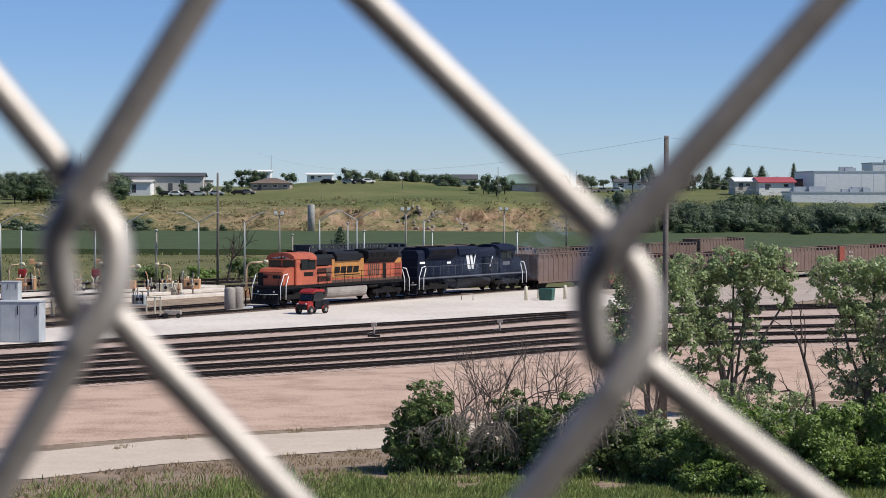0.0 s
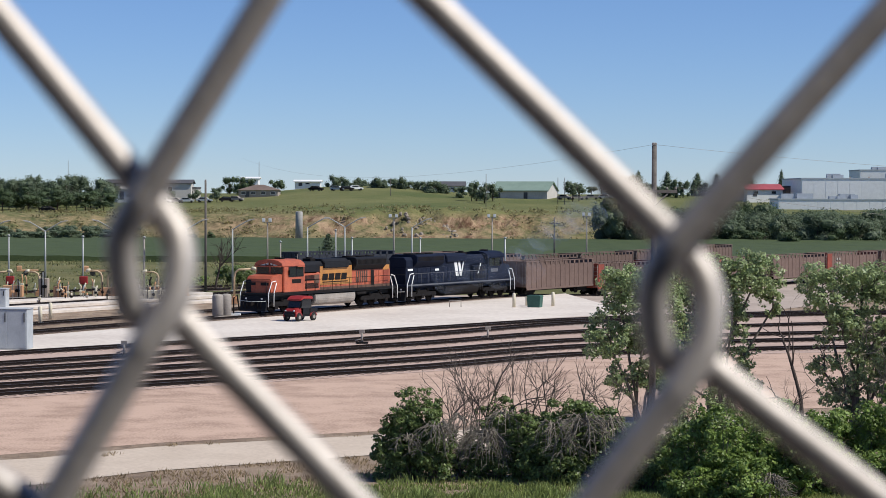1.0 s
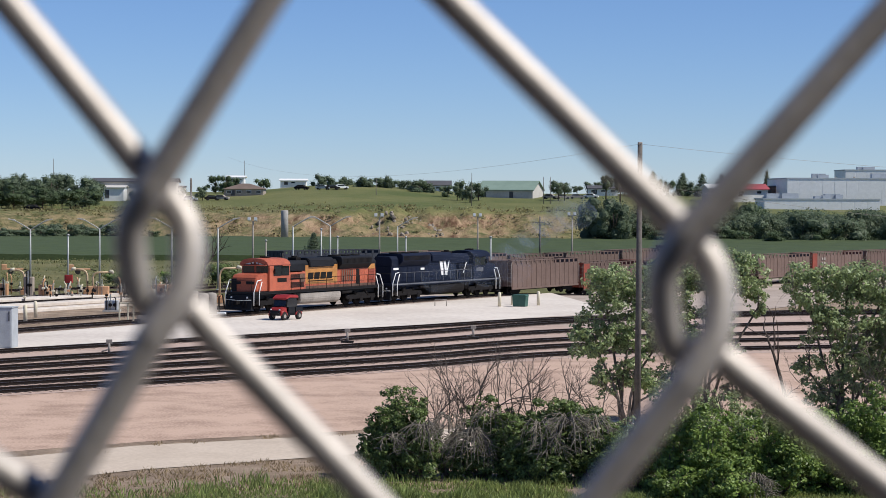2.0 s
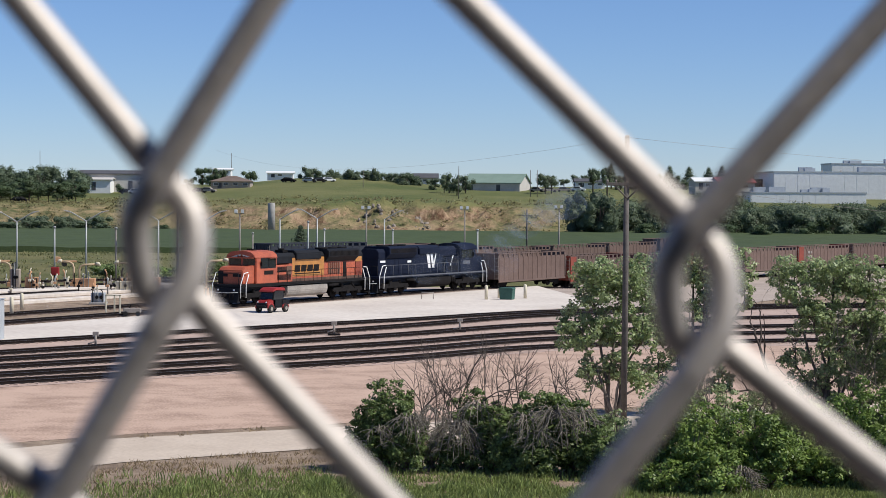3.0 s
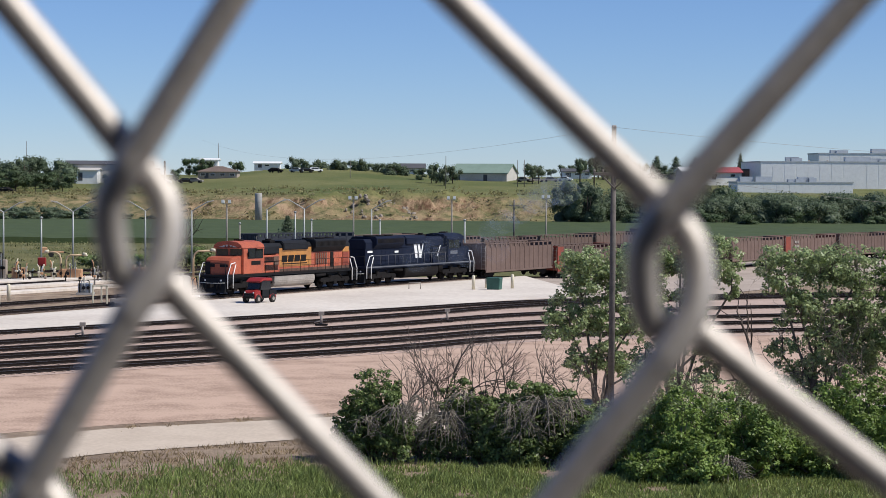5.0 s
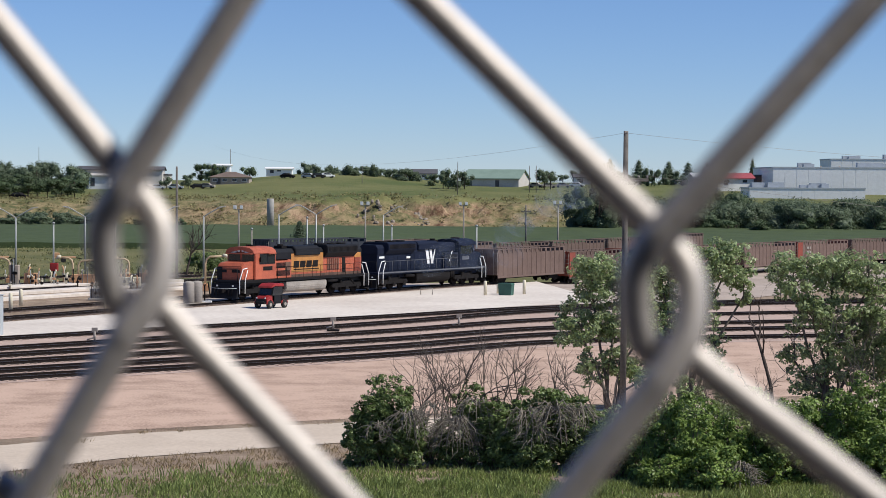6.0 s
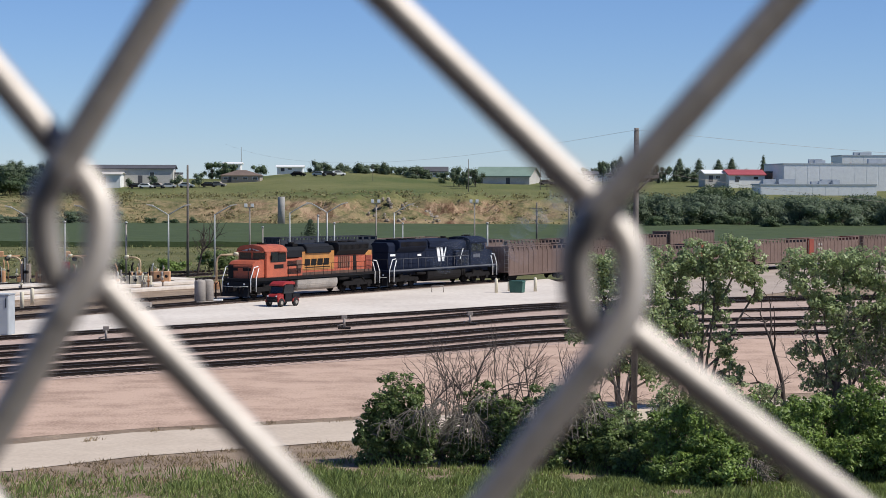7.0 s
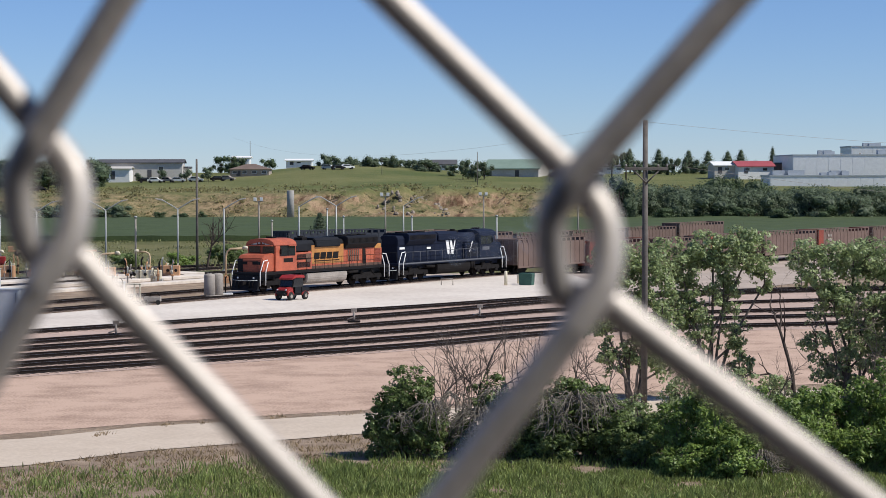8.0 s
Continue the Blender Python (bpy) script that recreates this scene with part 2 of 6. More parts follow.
def dip(x, y):
    """The land drops a little under the far end of the trains."""
    return (-1.15 * smoothstep(226, 262, y) - 0.45 * smoothstep(278, 300, y) * (1 - smoothstep(24, 34, x))) * smoothstep(-22, 8, x) * (1 - smoothstep(420, 500, y))


def land(x, y):
    """Height of the land: a level yard, an eroded bank far behind it, and a grassy rise on top."""
    foot = 500 + 8 * noise.noise((x * 0.02, 3.1, 0)) + 3 * noise.noise((x * 0.09, 7.7, 0))
    cliff = smoothstep(-45, -20, x) * (1 - smoothstep(12, 40, x))
    rough = noise.noise((x * 0.22, y * 0.22, 1.3)) * 0.9 + noise.noise((x * 0.6, y * 0.5, 4.3)) * 0.45
    bank = smoothstep(foot, foot + 30, y) * 5.6
    bank += smoothstep(foot + 6, foot + 20, y) * (1 - smoothstep(foot + 24, foot + 60, y)) * rough * (1.0 + 2.6 * cliff)
    top = smoothstep(foot + 30, 720, y) * (5.0 + 3.0 * math.exp(-((x + 38) / 28) ** 2))
    swell = smoothstep(foot + 40, foot + 90, y) * 0.5 * noise.noise((x * 0.015, y * 0.012, 9.0))
    fall = smoothstep(900, 2500, y) * -9
    return bank + top + swell + fall + dip(x, y)


def build_ground():
    bm = bmesh.new()
    ys = [-60, 0, 40, 70, 110, 160, 200, 222] + [230 + 6 * i for i in range(18)] + [345, 370, 395, 420, 440, 460] + [485 + 1.6 * i for i in range(48)] + [565 + 9 * i for i in range(22)] + [800, 900, 1100, 1500, 2200, 3500, 4800]
    xs = [-2600, -1500, -800, -450, -280] + [-200 + 2.0 * i for i in range(201)] + [280, 450, 800, 1500, 2600]
    grid = [[bm.verts.new((x, y, land(x, y) if y > 470 else dip(x, y))) for x in xs] for y in ys]
    for r0, r1 in zip(grid, grid[1:]):
        for i in range(len(xs) - 1):
            f = bm.faces.new((r0[i], r0[i + 1], r1[i + 1], r1[i]))
            f.smooth = True
    return tagged(finish("ground", bm, M_LAND), "dry earth yard rising to a grassy hill beyond an eroded bank", "ground", kind="structure")


def land_material():
    """Dry earth in the yard, rough grass behind it, bare brown soil where the bank is steep, mown grass on top."""
    m = bpy.data.materials.new("land")
    m.use_nodes = True
    n, l = m.node_tree.nodes, m.node_tree.links
    b = n["Principled BSDF"]
    b.inputs["Roughness"].default_value = 0.95
    b.inputs["Specular IOR Level"].default_value = 0.2
    geo = n.new("ShaderNodeNewGeometry")
    sep = n.new("ShaderNodeSeparateXYZ")
    l.new(geo.outputs["Position"], sep.inputs[0])

    def noise_of(scale, detail=6, rough=0.6, stretch=None):
        t = n.new("ShaderNodeTexNoise")
        t.inputs["Scale"].default_value = scale
        t.inputs["Detail"].default_value = detail
        t.inputs["Roughness"].default_value = rough
        if stretch:
            mp = n.new("ShaderNodeMapping")
            mp.inputs["Scale"].default_value = stretch
            l.new(geo.outputs["Position"], mp.inputs[0])
            l.new(mp.outputs[0], t.inputs["Vector"])
        else:
            l.new(geo.outputs["Position"], t.inputs["Vector"])
        return t.outputs[0]

    def two(fac, a, c, lo=0.35, hi=0.65):
        r = n.new("ShaderNodeValToRGB")
        r.color_ramp.elements[0].position, r.color_ramp.elements[1].position = lo, hi
        r.color_ramp.elements[0].color, r.color_ramp.elements[1].color = (*a, 1), (*c, 1)
        l.new(fac, r.inputs[0])
        return r.outputs[0]

    def mix(fac, a, c):
        x = n.new("ShaderNodeMix")
        x.data_type = 'RGBA'
        l.new(fac, x.inputs[0])
        l.new(a, x.inputs[6])
        l.new(c, x.inputs[7])
        return x.outputs[2]

    def step(value, lo, hi):
        r = n.new("ShaderNodeMapRange")
        r.inputs[1].default_value, r.inputs[2].default_value = lo, hi
        l.new(value, r.inputs[0])
        return r.outputs[0]

    def wobble(value, amount, scale):
        a = n.new("ShaderNodeMath")
        a.operation = 'MULTIPLY_ADD'
        l.new(noise_of(scale), a.inputs[0])
        a.inputs[1].default_value = amount
        l.new(value, a.inputs[2])
        return a.outputs[0]

    earth = two(noise_of(0.5, 10, 0.7), (0.25, 0.18, 0.125), (0.48, 0.365, 0.265))
    meadow = two(noise_of(0.07, 8, 0.7), (0.105, 0.12, 0.045), (0.21, 0.19, 0.085))
    soil = two(noise_of(0.34, 12, 0.85, (1.0, 0.3, 0.45)), (0.12, 0.064, 0.037), (0.46, 0.32, 0.20), 0.43, 0.57)
    scrub = two(noise_of(0.30, 11, 0.82), (0.10, 0.112, 0.045), (0.34, 0.26, 0.14), 0.42, 0.58)
    lawn = two(noise_of(0.03, 8, 0.65), (0.10, 0.125, 0.042), (0.20, 0.195, 0.08))
    bank = mix(step(noise_of(0.12, 7, 0.7), 0.42, 0.55), soil, scrub)
    patchy = mix(step(wobble(sep.outputs[0], 60, 0.03), -38, -14), scrub, bank)
    patchy = mix(step(wobble(sep.outputs[0], 50, 0.04), 36, 62), patchy, lawn)
    col = mix(step(wobble(sep.outputs[1], 26, 0.05), 232, 244), earth, meadow)
    col = mix(step(wobble(sep.outputs[1], 8, 0.1), 500, 508), col, patchy)
    col = mix(step(wobble(sep.outputs[2], 2.6, 0.09), 6.4, 7.6), col, lawn)
    l.new(col, b.inputs["Base Color"])
    bp = n.new("ShaderNodeBump")
    bp.inputs["Strength"].default_value = 0.7
    bp.inputs["Distance"].default_value = 0.6
    l.new(noise_of(0.9, 10, 0.8), bp.inputs["Height"])
    l.new(bp.outputs[0], b.inputs["Normal"])
    return m


M_LAND = land_material()
build_ground()

# yard tracks: two edge lines, the tracks between them
LINE_FAR = [(-66, 108), (-34.0, 141.9), (-16.6, 160.8), (-3.7, 174.2), (8.5, 187.2), (28.4, 199.2), (40.7, 202.6), (75, 208)]
LINE_NEAR = [(-54, 90), (-27.4, 114.3), (-13.1, 126.2), (-2.9, 135.2), (6.6, 146.0), (21.8, 152.6), (31.1, 154.6), (60, 158)]
TRACK_AT = [(0.0, 0.0), (0.30, 0.09), (0.48, 0.40), (0.66, 0.65), (0.845, 0.815), (1.0, 1.0)]     # share of the way across, at the left end and at the right end


def sheet(name, edge_a, edge_b, z, material, label, category, thick=0.0):
    """A sheet between two lines of the plan."""
    bm = bmesh.new()
    a = [bm.verts.new((p[0], p[1], z)) for p in edge_a]
    b = [bm.verts.new((p[0], p[1], z)) for p in edge_b]
    for i in range(len(a) - 1):
        bm.faces.new((a[i], a[i + 1], b[i + 1], b[i]))
    bmesh.ops.recalc_face_normals(bm, faces=bm.faces)
    if bm.faces[:][0].normal.z < 0:
        bmesh.ops.reverse_faces(bm, faces=bm.faces)
    if thick:
        r = bmesh.ops.extrude_face_region(bm, geom=bm.faces[:])
        for v in r["geom"]:
            if isinstance(v, bmesh.types.BMVert):
                v.co.z -= thick
        bmesh.ops.recalc_face_normals(bm, faces=bm.faces)
    return tagged(finish(name, bm, material), label, category, kind="structure")


sheet("ballast_yard", [lerp2(a, b, -0.04) for a, b in zip(LINE_FAR, LINE_NEAR)], [(-46, 78), (-19.5, 89.5), (-13.5, 94.2), (-4.8, 99), (6, 106), (20, 112), (36, 118), (70, 124)],
      0.012, M_BALLAST, "pinkish crushed-stone ballast beside the tracks", "ballast")
sheet("track_bed", [lerp2(a, b, -0.06) for a, b in zip(LINE_FAR, LINE_NEAR)], [lerp2(a, b, 1.07) for a, b in zip(LINE_FAR, LINE_NEAR)],
      0.03, M_TRACKBED, "worn ballast bed under the yard tracks", "track bed")
sheet("service_road", [(-46, 73), (-17.7, 88.4), (-13.8, 92.4), (-5.3, 97.0), (6, 103.5), (20, 109), (36, 114), (70, 120)],
      [(-44, 62), (-16.2, 80.2), (-12.6, 84.3), (-4.9, 89.5), (6, 96.5), (20, 102), (36, 107), (70, 112)], 0.03, M_ROAD, "pale compacted gravel service road", "road")
sheet("pavement", [(-62.0, 115.7), (-46.8, 141.6), (-30, 170.3), (-16.4, 193.3), (-6, 211.0), (1.5, 223.7), (4.9, 229.5), (9.5, 237.5)],
      [(-59, 113), (-37, 143), (-22.4, 158.6), (-13.3, 168.5), (-1.4, 180.8), (6.0, 190.0), (8.9, 193), (14.5, 197.5)], 0.05, M_CONCRETE, "sunlit pale concrete apron beside the train", "pavement", 0.7)


def build_track(line, name, label, z=0.05, ties=True):
    """Two rails on wooden ties along a line."""
    root = thing(name, Matrix(), label, "track", "yard tracks", kind="structure")
    fine = smooth_line(line, 3.0)
    for side in (-1, 1):
        bm = bmesh.new()
        prev = None
        for i, p in enumerate(fine):
            a, b = fine[max(i - 1, 0)], fine[min(i + 1, len(fine) - 1)]
            d = (b - a).normalized()
            nrm = Vector((-d.y, d.x))
            c = p + nrm * side * 0.7525
            prof = [(-0.07, 0.0), (-0.02, 0.03), (-0.02, 0.12), (-0.037, 0.13), (-0.037, 0.17), (0.037, 0.17), (0.037, 0.13), (0.02, 0.12), (0.02, 0.03), (0.07, 0.0)]
            ring = [bm.verts.new((c.x + nrm.x * u, c.y + nrm.y * u, z + dip(c.x, c.y) + 0.01 + w)) for u, w in prof]
            if prev:
                for k in range(len(prof) - 1):
                    f = bm.faces.new((prev[k], prev[k + 1], ring[k + 1], ring[k]))
                    f.material_index = 1 if k == 4 else 0
            prev = ring
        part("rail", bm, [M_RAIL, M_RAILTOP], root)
    if ties:
        bm = bmesh.new()
        total = sum((b - a).length for a, b in zip(fine, fine[1:]))
        s = 0.3
        while s < total:
            p, d = along(fine, s)
            nrm = Vector((-d.y, d.x))
            j = random.uniform(-0.06, 0.06)
            corner = [p + d * (a + j) + nrm * b for a, b in ((-0.12, -1.3), (0.12, -1.3), (0.12, 1.3), (-0.12, 1.3))]
            lo = [bm.verts.new((c.x, c.y, z + dip(c.x, c.y) - 0.03)) for c in corner]
            hi = [bm.verts.new((c.x, c.y, z + dip(c.x, c.y) + 0.002 + random.uniform(0, 0.008))) for c in corner]
            bm.faces.new(hi)
            for k in range(4):
                bm.faces.new((lo[k], lo[(k + 1) % 4], hi[(k + 1) % 4], hi[k]))
            s += 0.6
        tagged(part("ties", bm, M_TIE, root), kind="stuff")
    return root


for f0, f1 in TRACK_AT:
    build_track([lerp2(a, b, f0 + (f1 - f0) * smoothstep(1, 5, i)) for i, (a, b) in enumerate(zip(LINE_FAR, LINE_NEAR))], "railway_track", "rusty rails on dark wooden ties in pink ballast")

# the train's own track and a loop behind it
TRAIN_LINE = [(-63.6, 116.7), (-48.4, 142.6), (-18.05, 194.3), (3.2, 230.5), (28.7, 274.0), (37.4, 287.9), (46.7, 301.4), (56.4, 314.7), (100, 370)]
BACK_LINE = [(-90, 205), (-48, 236), (-22.5, 258), (-10.9, 270), (-2.8, 284), (4.8, 298), (13.0, 312), (21.7, 325.6), (60, 385)]
def gravel_along(line, left, right, label):
    bm = bmesh.new()
    prev = None
    for i, p in enumerate(line):
        a, b = line[max(i - 1, 0)], line[min(i + 1, len(line) - 1)]
        t = (b - a).normalized()
        n = Vector((-t.y, t.x))
        ring = []
        for k in range(7):
            q = p + n * (left + (right - left) * k / 6)
            ring.append(bm.verts.new((q.x, q.y, dip(q.x, q.y) + 0.035)))
        if prev:
            for k in range(6):
                bm.faces.new((prev[k], prev[k + 1], ring[k + 1], ring[k]))
        prev = ring
    bmesh.ops.recalc_face_normals(bm, faces=bm.faces)
    return tagged(finish("gravel_shoulder", bm, M_YARD), label, "gravel", kind="structure")


gravel_along(smooth_line(TRAIN_LINE[2:], 4.0), 8.0, -34.0, "pale gravel ground along the coal train")
build_track(TRAIN_LINE, "railway_track", "rails under the waiting coal train", z=0.08)
build_track(BACK_LINE, "railway_track", "rails under the second string of coal cars")
build_track([(-72, 121), (-53.5, 148.6), (-36, 178), (-23.6, 199.2), (-16, 212)], "railway_track", "rails beside the fuelling platform")


# ---------------------------------------------------------------- chain-link fence and the bridge it stands on
FENCE_AT = Vector((-0.0292, 0.227, 10.6946))
COL = Vector((0.02794, 0, -0.0025))
ROW = Vector((0.00902, 0, -0.04424))
WIRE_R = 0.00176
# knots that were pulled out of line when the mesh was stretched
PULLED = {(0, 0): (0.0, -0.0010), (2, 0): (-0.0012, -0.0004), (-1, -1): (0.0098, -0.0057), (-1, 1): (0.0086, 0.0073), (1, -1): (-0.0022, -0.0004), (1, 1): (-0.0020, 0.0004), (3, -1): (0.0084, 0.0051), (3, 1): (0.0032, 0.0043)}


def knot(i, j):
    x, z = PULLED.get((i, j), (0.0, 0.0))
    return COL * i + ROW * j + Vector((x, 0, z))


def build_fence(half_cols=17, half_rows=13):
    """Each wire zigzags between two columns of knots and hooks round its neighbours there."""
    root = thing("chain_link_fence", Matrix.Translation(FENCE_AT), "galvanised steel chain-link fence with sunlit interlocked wires", "fence")
    deep = WIRE_R * 1.1
    for k in range(-half_cols, half_cols + 1):
        pts = []
        j0 = -half_rows + ((k + half_rows) % 2)
        for j in range(j0, half_rows, 2):
            left, right, nxt = knot(k, j), knot(k + 1, j + 1), knot(k, j + 2)
            off_l, in_r = left + Vector((0.0024, deep, -0.0048)), right + Vector((-0.0005, deep, 0.0077))
            off_r, in_l = right + Vector((-0.0004, -deep, -0.0071)), nxt + Vector((-0.0012, -deep, 0.0070))
            pts += [left + Vector((-0.0031, -deep * 0.5, 0.0030)), left + Vector((-0.0019, deep * 0.3, -0.0040))]
            pts += [off_l.lerp(in_r, f) for f in (0, 0.1, 0.5, 0.9, 1)]
            pts += [right + Vector((0.0026, deep * 0.3, 0.0033)), right + Vector((0.0024, -deep * 0.5, -0.0025))]
            pts += [off_r.lerp(in_l, f) for f in (0, 0.1, 0.5, 0.9, 1)]
        fine = []
        for i in range(1, len(pts) - 2):
            p0, p1, p2, p3 = pts[i - 1:i + 3]
            for q in range(4):
                t = q / 4
                fine.append(0.5 * ((2 * p1) + (p2 - p0) * t + (2 * p0 - 5 * p1 + 4 * p2 - p3) * t * t + (3 * p1 - p0 - 3 * p2 + p3) * t ** 3))
        part("wire", tube(bmesh.new(), fine, WIRE_R, 12 if -4 < k < 6 else 6), M_STEEL, root)
    # the frame of the panel, on an added, unseen bridge deck below
    lo, hi = knot(0, half_rows + 1).z - 0.02, knot(0, -half_rows - 1).z + 0.02
    bm = bmesh.new()
    tube(bm, [(-0.75, 0.01, hi), (0.75, 0.01, hi)], 0.021, 10)
    part("top_rail", bm, M_GALV, root)
    for x in (-0.75, 0.75):
        bm = bmesh.new()
        tube(bm, [(x, 0.01, 9.0 - FENCE_AT.z), (x, 0.01, hi + 0.05)], 0.03, 10)
        part("post", bm, M_GALV, root)
    return root


build_fence()
# supporting deck added out of view, dark so less sun bounces up to the fence
bm = bmesh.new()
box(bm, -6, 6, -2.4, 0.5, 8.5, 9.0, 0.03)
box(bm, -6, 6, 0.12, 0.5, 9.0, 9.25, 0.02)
tagged(finish("bridge_deck", bm, M_LIGHTCUT), "unseen footbridge deck under the fence, dark to cut bounced light", "bridge", kind="structure")
# wall added out of view: keeps sky light and reflections off the fence wires
bm = bmesh.new()
box(bm, -6, 6, -2.6, -2.4, 8.5, 15.2, 0.02)
tagged(finish("sky_block_wall", bm, M_LIGHTCUT), "unseen dark wall added behind the camera to block sky light", "wall", kind="structure")
bm = bmesh.new()
box(bm, -1.2, 1.2, -1.8, -0.2, -0.2, 8.5, 0.05)
tagged(finish("bridge_pier", bm, M_CONC_OLD), "grey concrete pier under the bridge deck", "bridge", kind="structure")


# ---------------------------------------------------------------- locomotives
RAIL_TOP = 0.265


def on_line(line, s, z=RAIL_TOP, back=False):
    """The pose of a thing s metres along a line of the plan, nose ahead or back."""
    p, d = along(line, s)
    a = math.degrees(math.atan2(d.y, d.x)) + (180 if back else 0)
    return pose(p.x, p.y, z + dip(p.x, p.y), 0, 0, a)


def wheel_parts(parent, x, radius, gauge=0.72):
    bm = bmesh.new()
    for y in (-gauge, gauge):
        tube(bm, [(x, y - 0.065, radius), (x, y + 0.045, radius)], radius, 20)
        tube(bm, [(x, y - 0.08 * (1 if y > 0 else -1), radius), (x, y - 0.05 * (1 if y > 0 else -1), radius)], radius + 0.03, 20)
        tube(bm, [(x, y + 0.04 * (1 if y > 0 else -1), radius), (x, y + 0.12 * (1 if y > 0 else -1), radius)], radius * 0.3, 12)
    tube(bm, [(x, -gauge, radius), (x, gauge, radius)], 0.09, 8)
    return part("wheelset", bm, M_DARK, parent)


def build_loco(name, m, paint, label, orange):
    """A six-axle freight locomotive, nose towards local +x."""
    root = thing(name, m, label, "locomotive", "locomotives")
    low = paint
    top = M_BLACK if orange else paint
    # underframe with its walkway and end plates
    bm = bmesh.new()
    box(bm, -10.5, 10.3, -1.5, 1.5, 1.52, 1.76, 0.02)
    box(bm, -9.8, 9.6, -0.9, 0.9, 1.1, 1.54)
    part("underframe", bm, M_BLACK if orange else paint, root)
    bm = bmesh.new()
    for y in (-1.515, 1.515):
        box(bm, -10.4, 10.2, y - 0.012, y + 0.012, 1.62, 1.75)
    part("sill_stripe", bm, M_DARK if orange else M_SILL, root, "dusty pale sill stripe" if not orange else "dark sill edge")
    # nose with a sloped top
    bm = bmesh.new()
    prism(bm, [(7.9, 1.76), (9.85, 1.76), (9.85, 2.95), (9.55, 3.25), (7.9, 3.42)], 'y', -1.32, 1.32, 0.07)
    part("nose", bm, low, root)
    bm = bmesh.new()
    box(bm, 9.85, 9.88, -1.3, -0.75, 1.8, 2.9)
    part("nose_door", bm, M_BLACK, root, "dark nose door")
    # cab with a rounded roof
    bm = bmesh.new()
    prism(bm, [(-1.52, 1.76), (1.52, 1.76), (1.52, 3.9), (1.42, 4.28), (1.05, 4.52), (0.4, 4.62), (-0.4, 4.62), (-1.05, 4.52), (-1.42, 4.28), (-1.52, 3.9)], 'x', 4.95, 8.1, 0.05)
    cab = part("cab", bm, low, root)
    bm = bmesh.new()
    prism(bm, [(1.55, 4.05), (1.45, 4.32), (1.07, 4.56), (0.4, 4.66), (-0.4, 4.66), (-1.07, 4.56), (-1.45, 4.32), (-1.55, 4.05), (-1.40, 4.05), (0, 4.4), (1.40, 4.05)], 'x', 4.9, 8.35, 0.02)
    part("roof", bm, low, cab)
    bm = bmesh.new()
    prism(bm, [(8.08, 4.06), (8.5, 4.0), (8.5, 4.06), (8.08, 4.16)], 'y', -1.42, 1.42)
    part("visor", bm, low, cab)
    for y in (-1.62, 1.62):
        bm = bmesh.new()
        box(bm, 5.15, 6.3, y - 0.1, y + 0.1, 3.98, 4.03)
        part("awning", bm, low, cab)
        bm = bmesh.new()
        box(bm, 7.4, 7.5, y - 0.05, y + 0.08, 3.3, 3.75, 0.01)
        part("mirror", bm, M_DARK, cab)
    for y0, y1 in ((-1.38, -0.12), (0.12, 1.38)):
        bm = bmesh.new()
        box(bm, 8.1, 8.13, y0, y1, 3.42, 4.02, 0.01)
        part("windshield", bm, M_GLASS, cab)
    for y in (-1.535, 1.535):
        for x0, x1 in ((5.2, 6.15), (6.3, 7.35)):
            bm = bmesh.new()
            box(bm, x0, x1, y - 0.012, y + 0.012, 3.18, 3.95, 0.01)
            part("side_window", bm, M_GLASS, cab)
            bm = bmesh.new()
            for a0, a1, b0, b1 in ((x0 - 0.06, x0, 3.12, 4.0), (x1, x1 + 0.06, 3.12, 4.0), (x0, x1, 3.12, 3.18), (x0, x1, 3.95, 4.0)):
                box(bm, a0, a1, y - 0.02, y + 0.02, b0, b1)
            part("window_frame", bm, M_BLACK, cab)
        bm = bmesh.new()
        box(bm, 5.5, 6.9, y - 0.008, y + 0.008, 2.55, 2.9)
        part("marking_bar", bm, M_DARK if orange else M_SILL, cab, "plain painted bar")
    for y in (-0.22, 0.22):
        bm = bmesh.new()
        tube(bm, [(8.1, y, 4.28), (8.2, y, 4.28)], 0.11, 12)
        part("headlight", bm, M_WHITE, cab, "pale round headlight")
    for y in (-0.75, 0.75):
        bm = bmesh.new()
        box(bm, 8.1, 8.25, y - 0.3, y + 0.3, 4.12, 4.38, 0.02)
        part("lamp_board", bm, M_WHITE, cab, "small pale board")
    # equipment cabinet behind the cab with louvres
    bm = bmesh.new()
    box(bm, 2.3, 4.95, -1.4, 1.4, 1.76, 3.32, 0.04)
    cabinet = part("equipment_cabinet", bm, low, root)
    for y in (-1.41, 1.41):
        for z0 in (2.0, 2.7):
            bm = bmesh.new()
            for i in range(5):
                box(bm, 2.6, 4.7, y - 0.02, y + 0.02, z0 + i * 0.1, z0 + i * 0.1 + 0.06)
            part("louvre", bm, M_DARK if orange else M_BLACK, cabinet, "dark louvred grille")
    # long hood: lower doors, upper dark half
    bm = bmesh.new()
    box(bm, -9.9, 2.35, -1.02, 1.02, 1.76, 3.42, 0.03)
    hood = part("long_hood", bm, low, root)
    for i in range(14):
        x = -9.4 + i * 0.8
        for y in (-1.035, 1.035):
            bm = bmesh.new()
            box(bm, x, x + 0.72, y - 0.012, y + 0.012, 1.9, 3.3, 0.01)
            box(bm, x + 0.62, x + 0.66, y - 0.025, y + 0.025, 2.5, 2.68)
            part("hood_door", bm, low, hood)
    bm = bmesh.new()
    prism(bm, [(-1.05, 3.42), (1.05, 3.42), (1.05, 4.05), (0.8, 4.36), (-0.8, 4.36), (-1.05, 4.05)], 'x', -9.9, 4.95, 0.03)
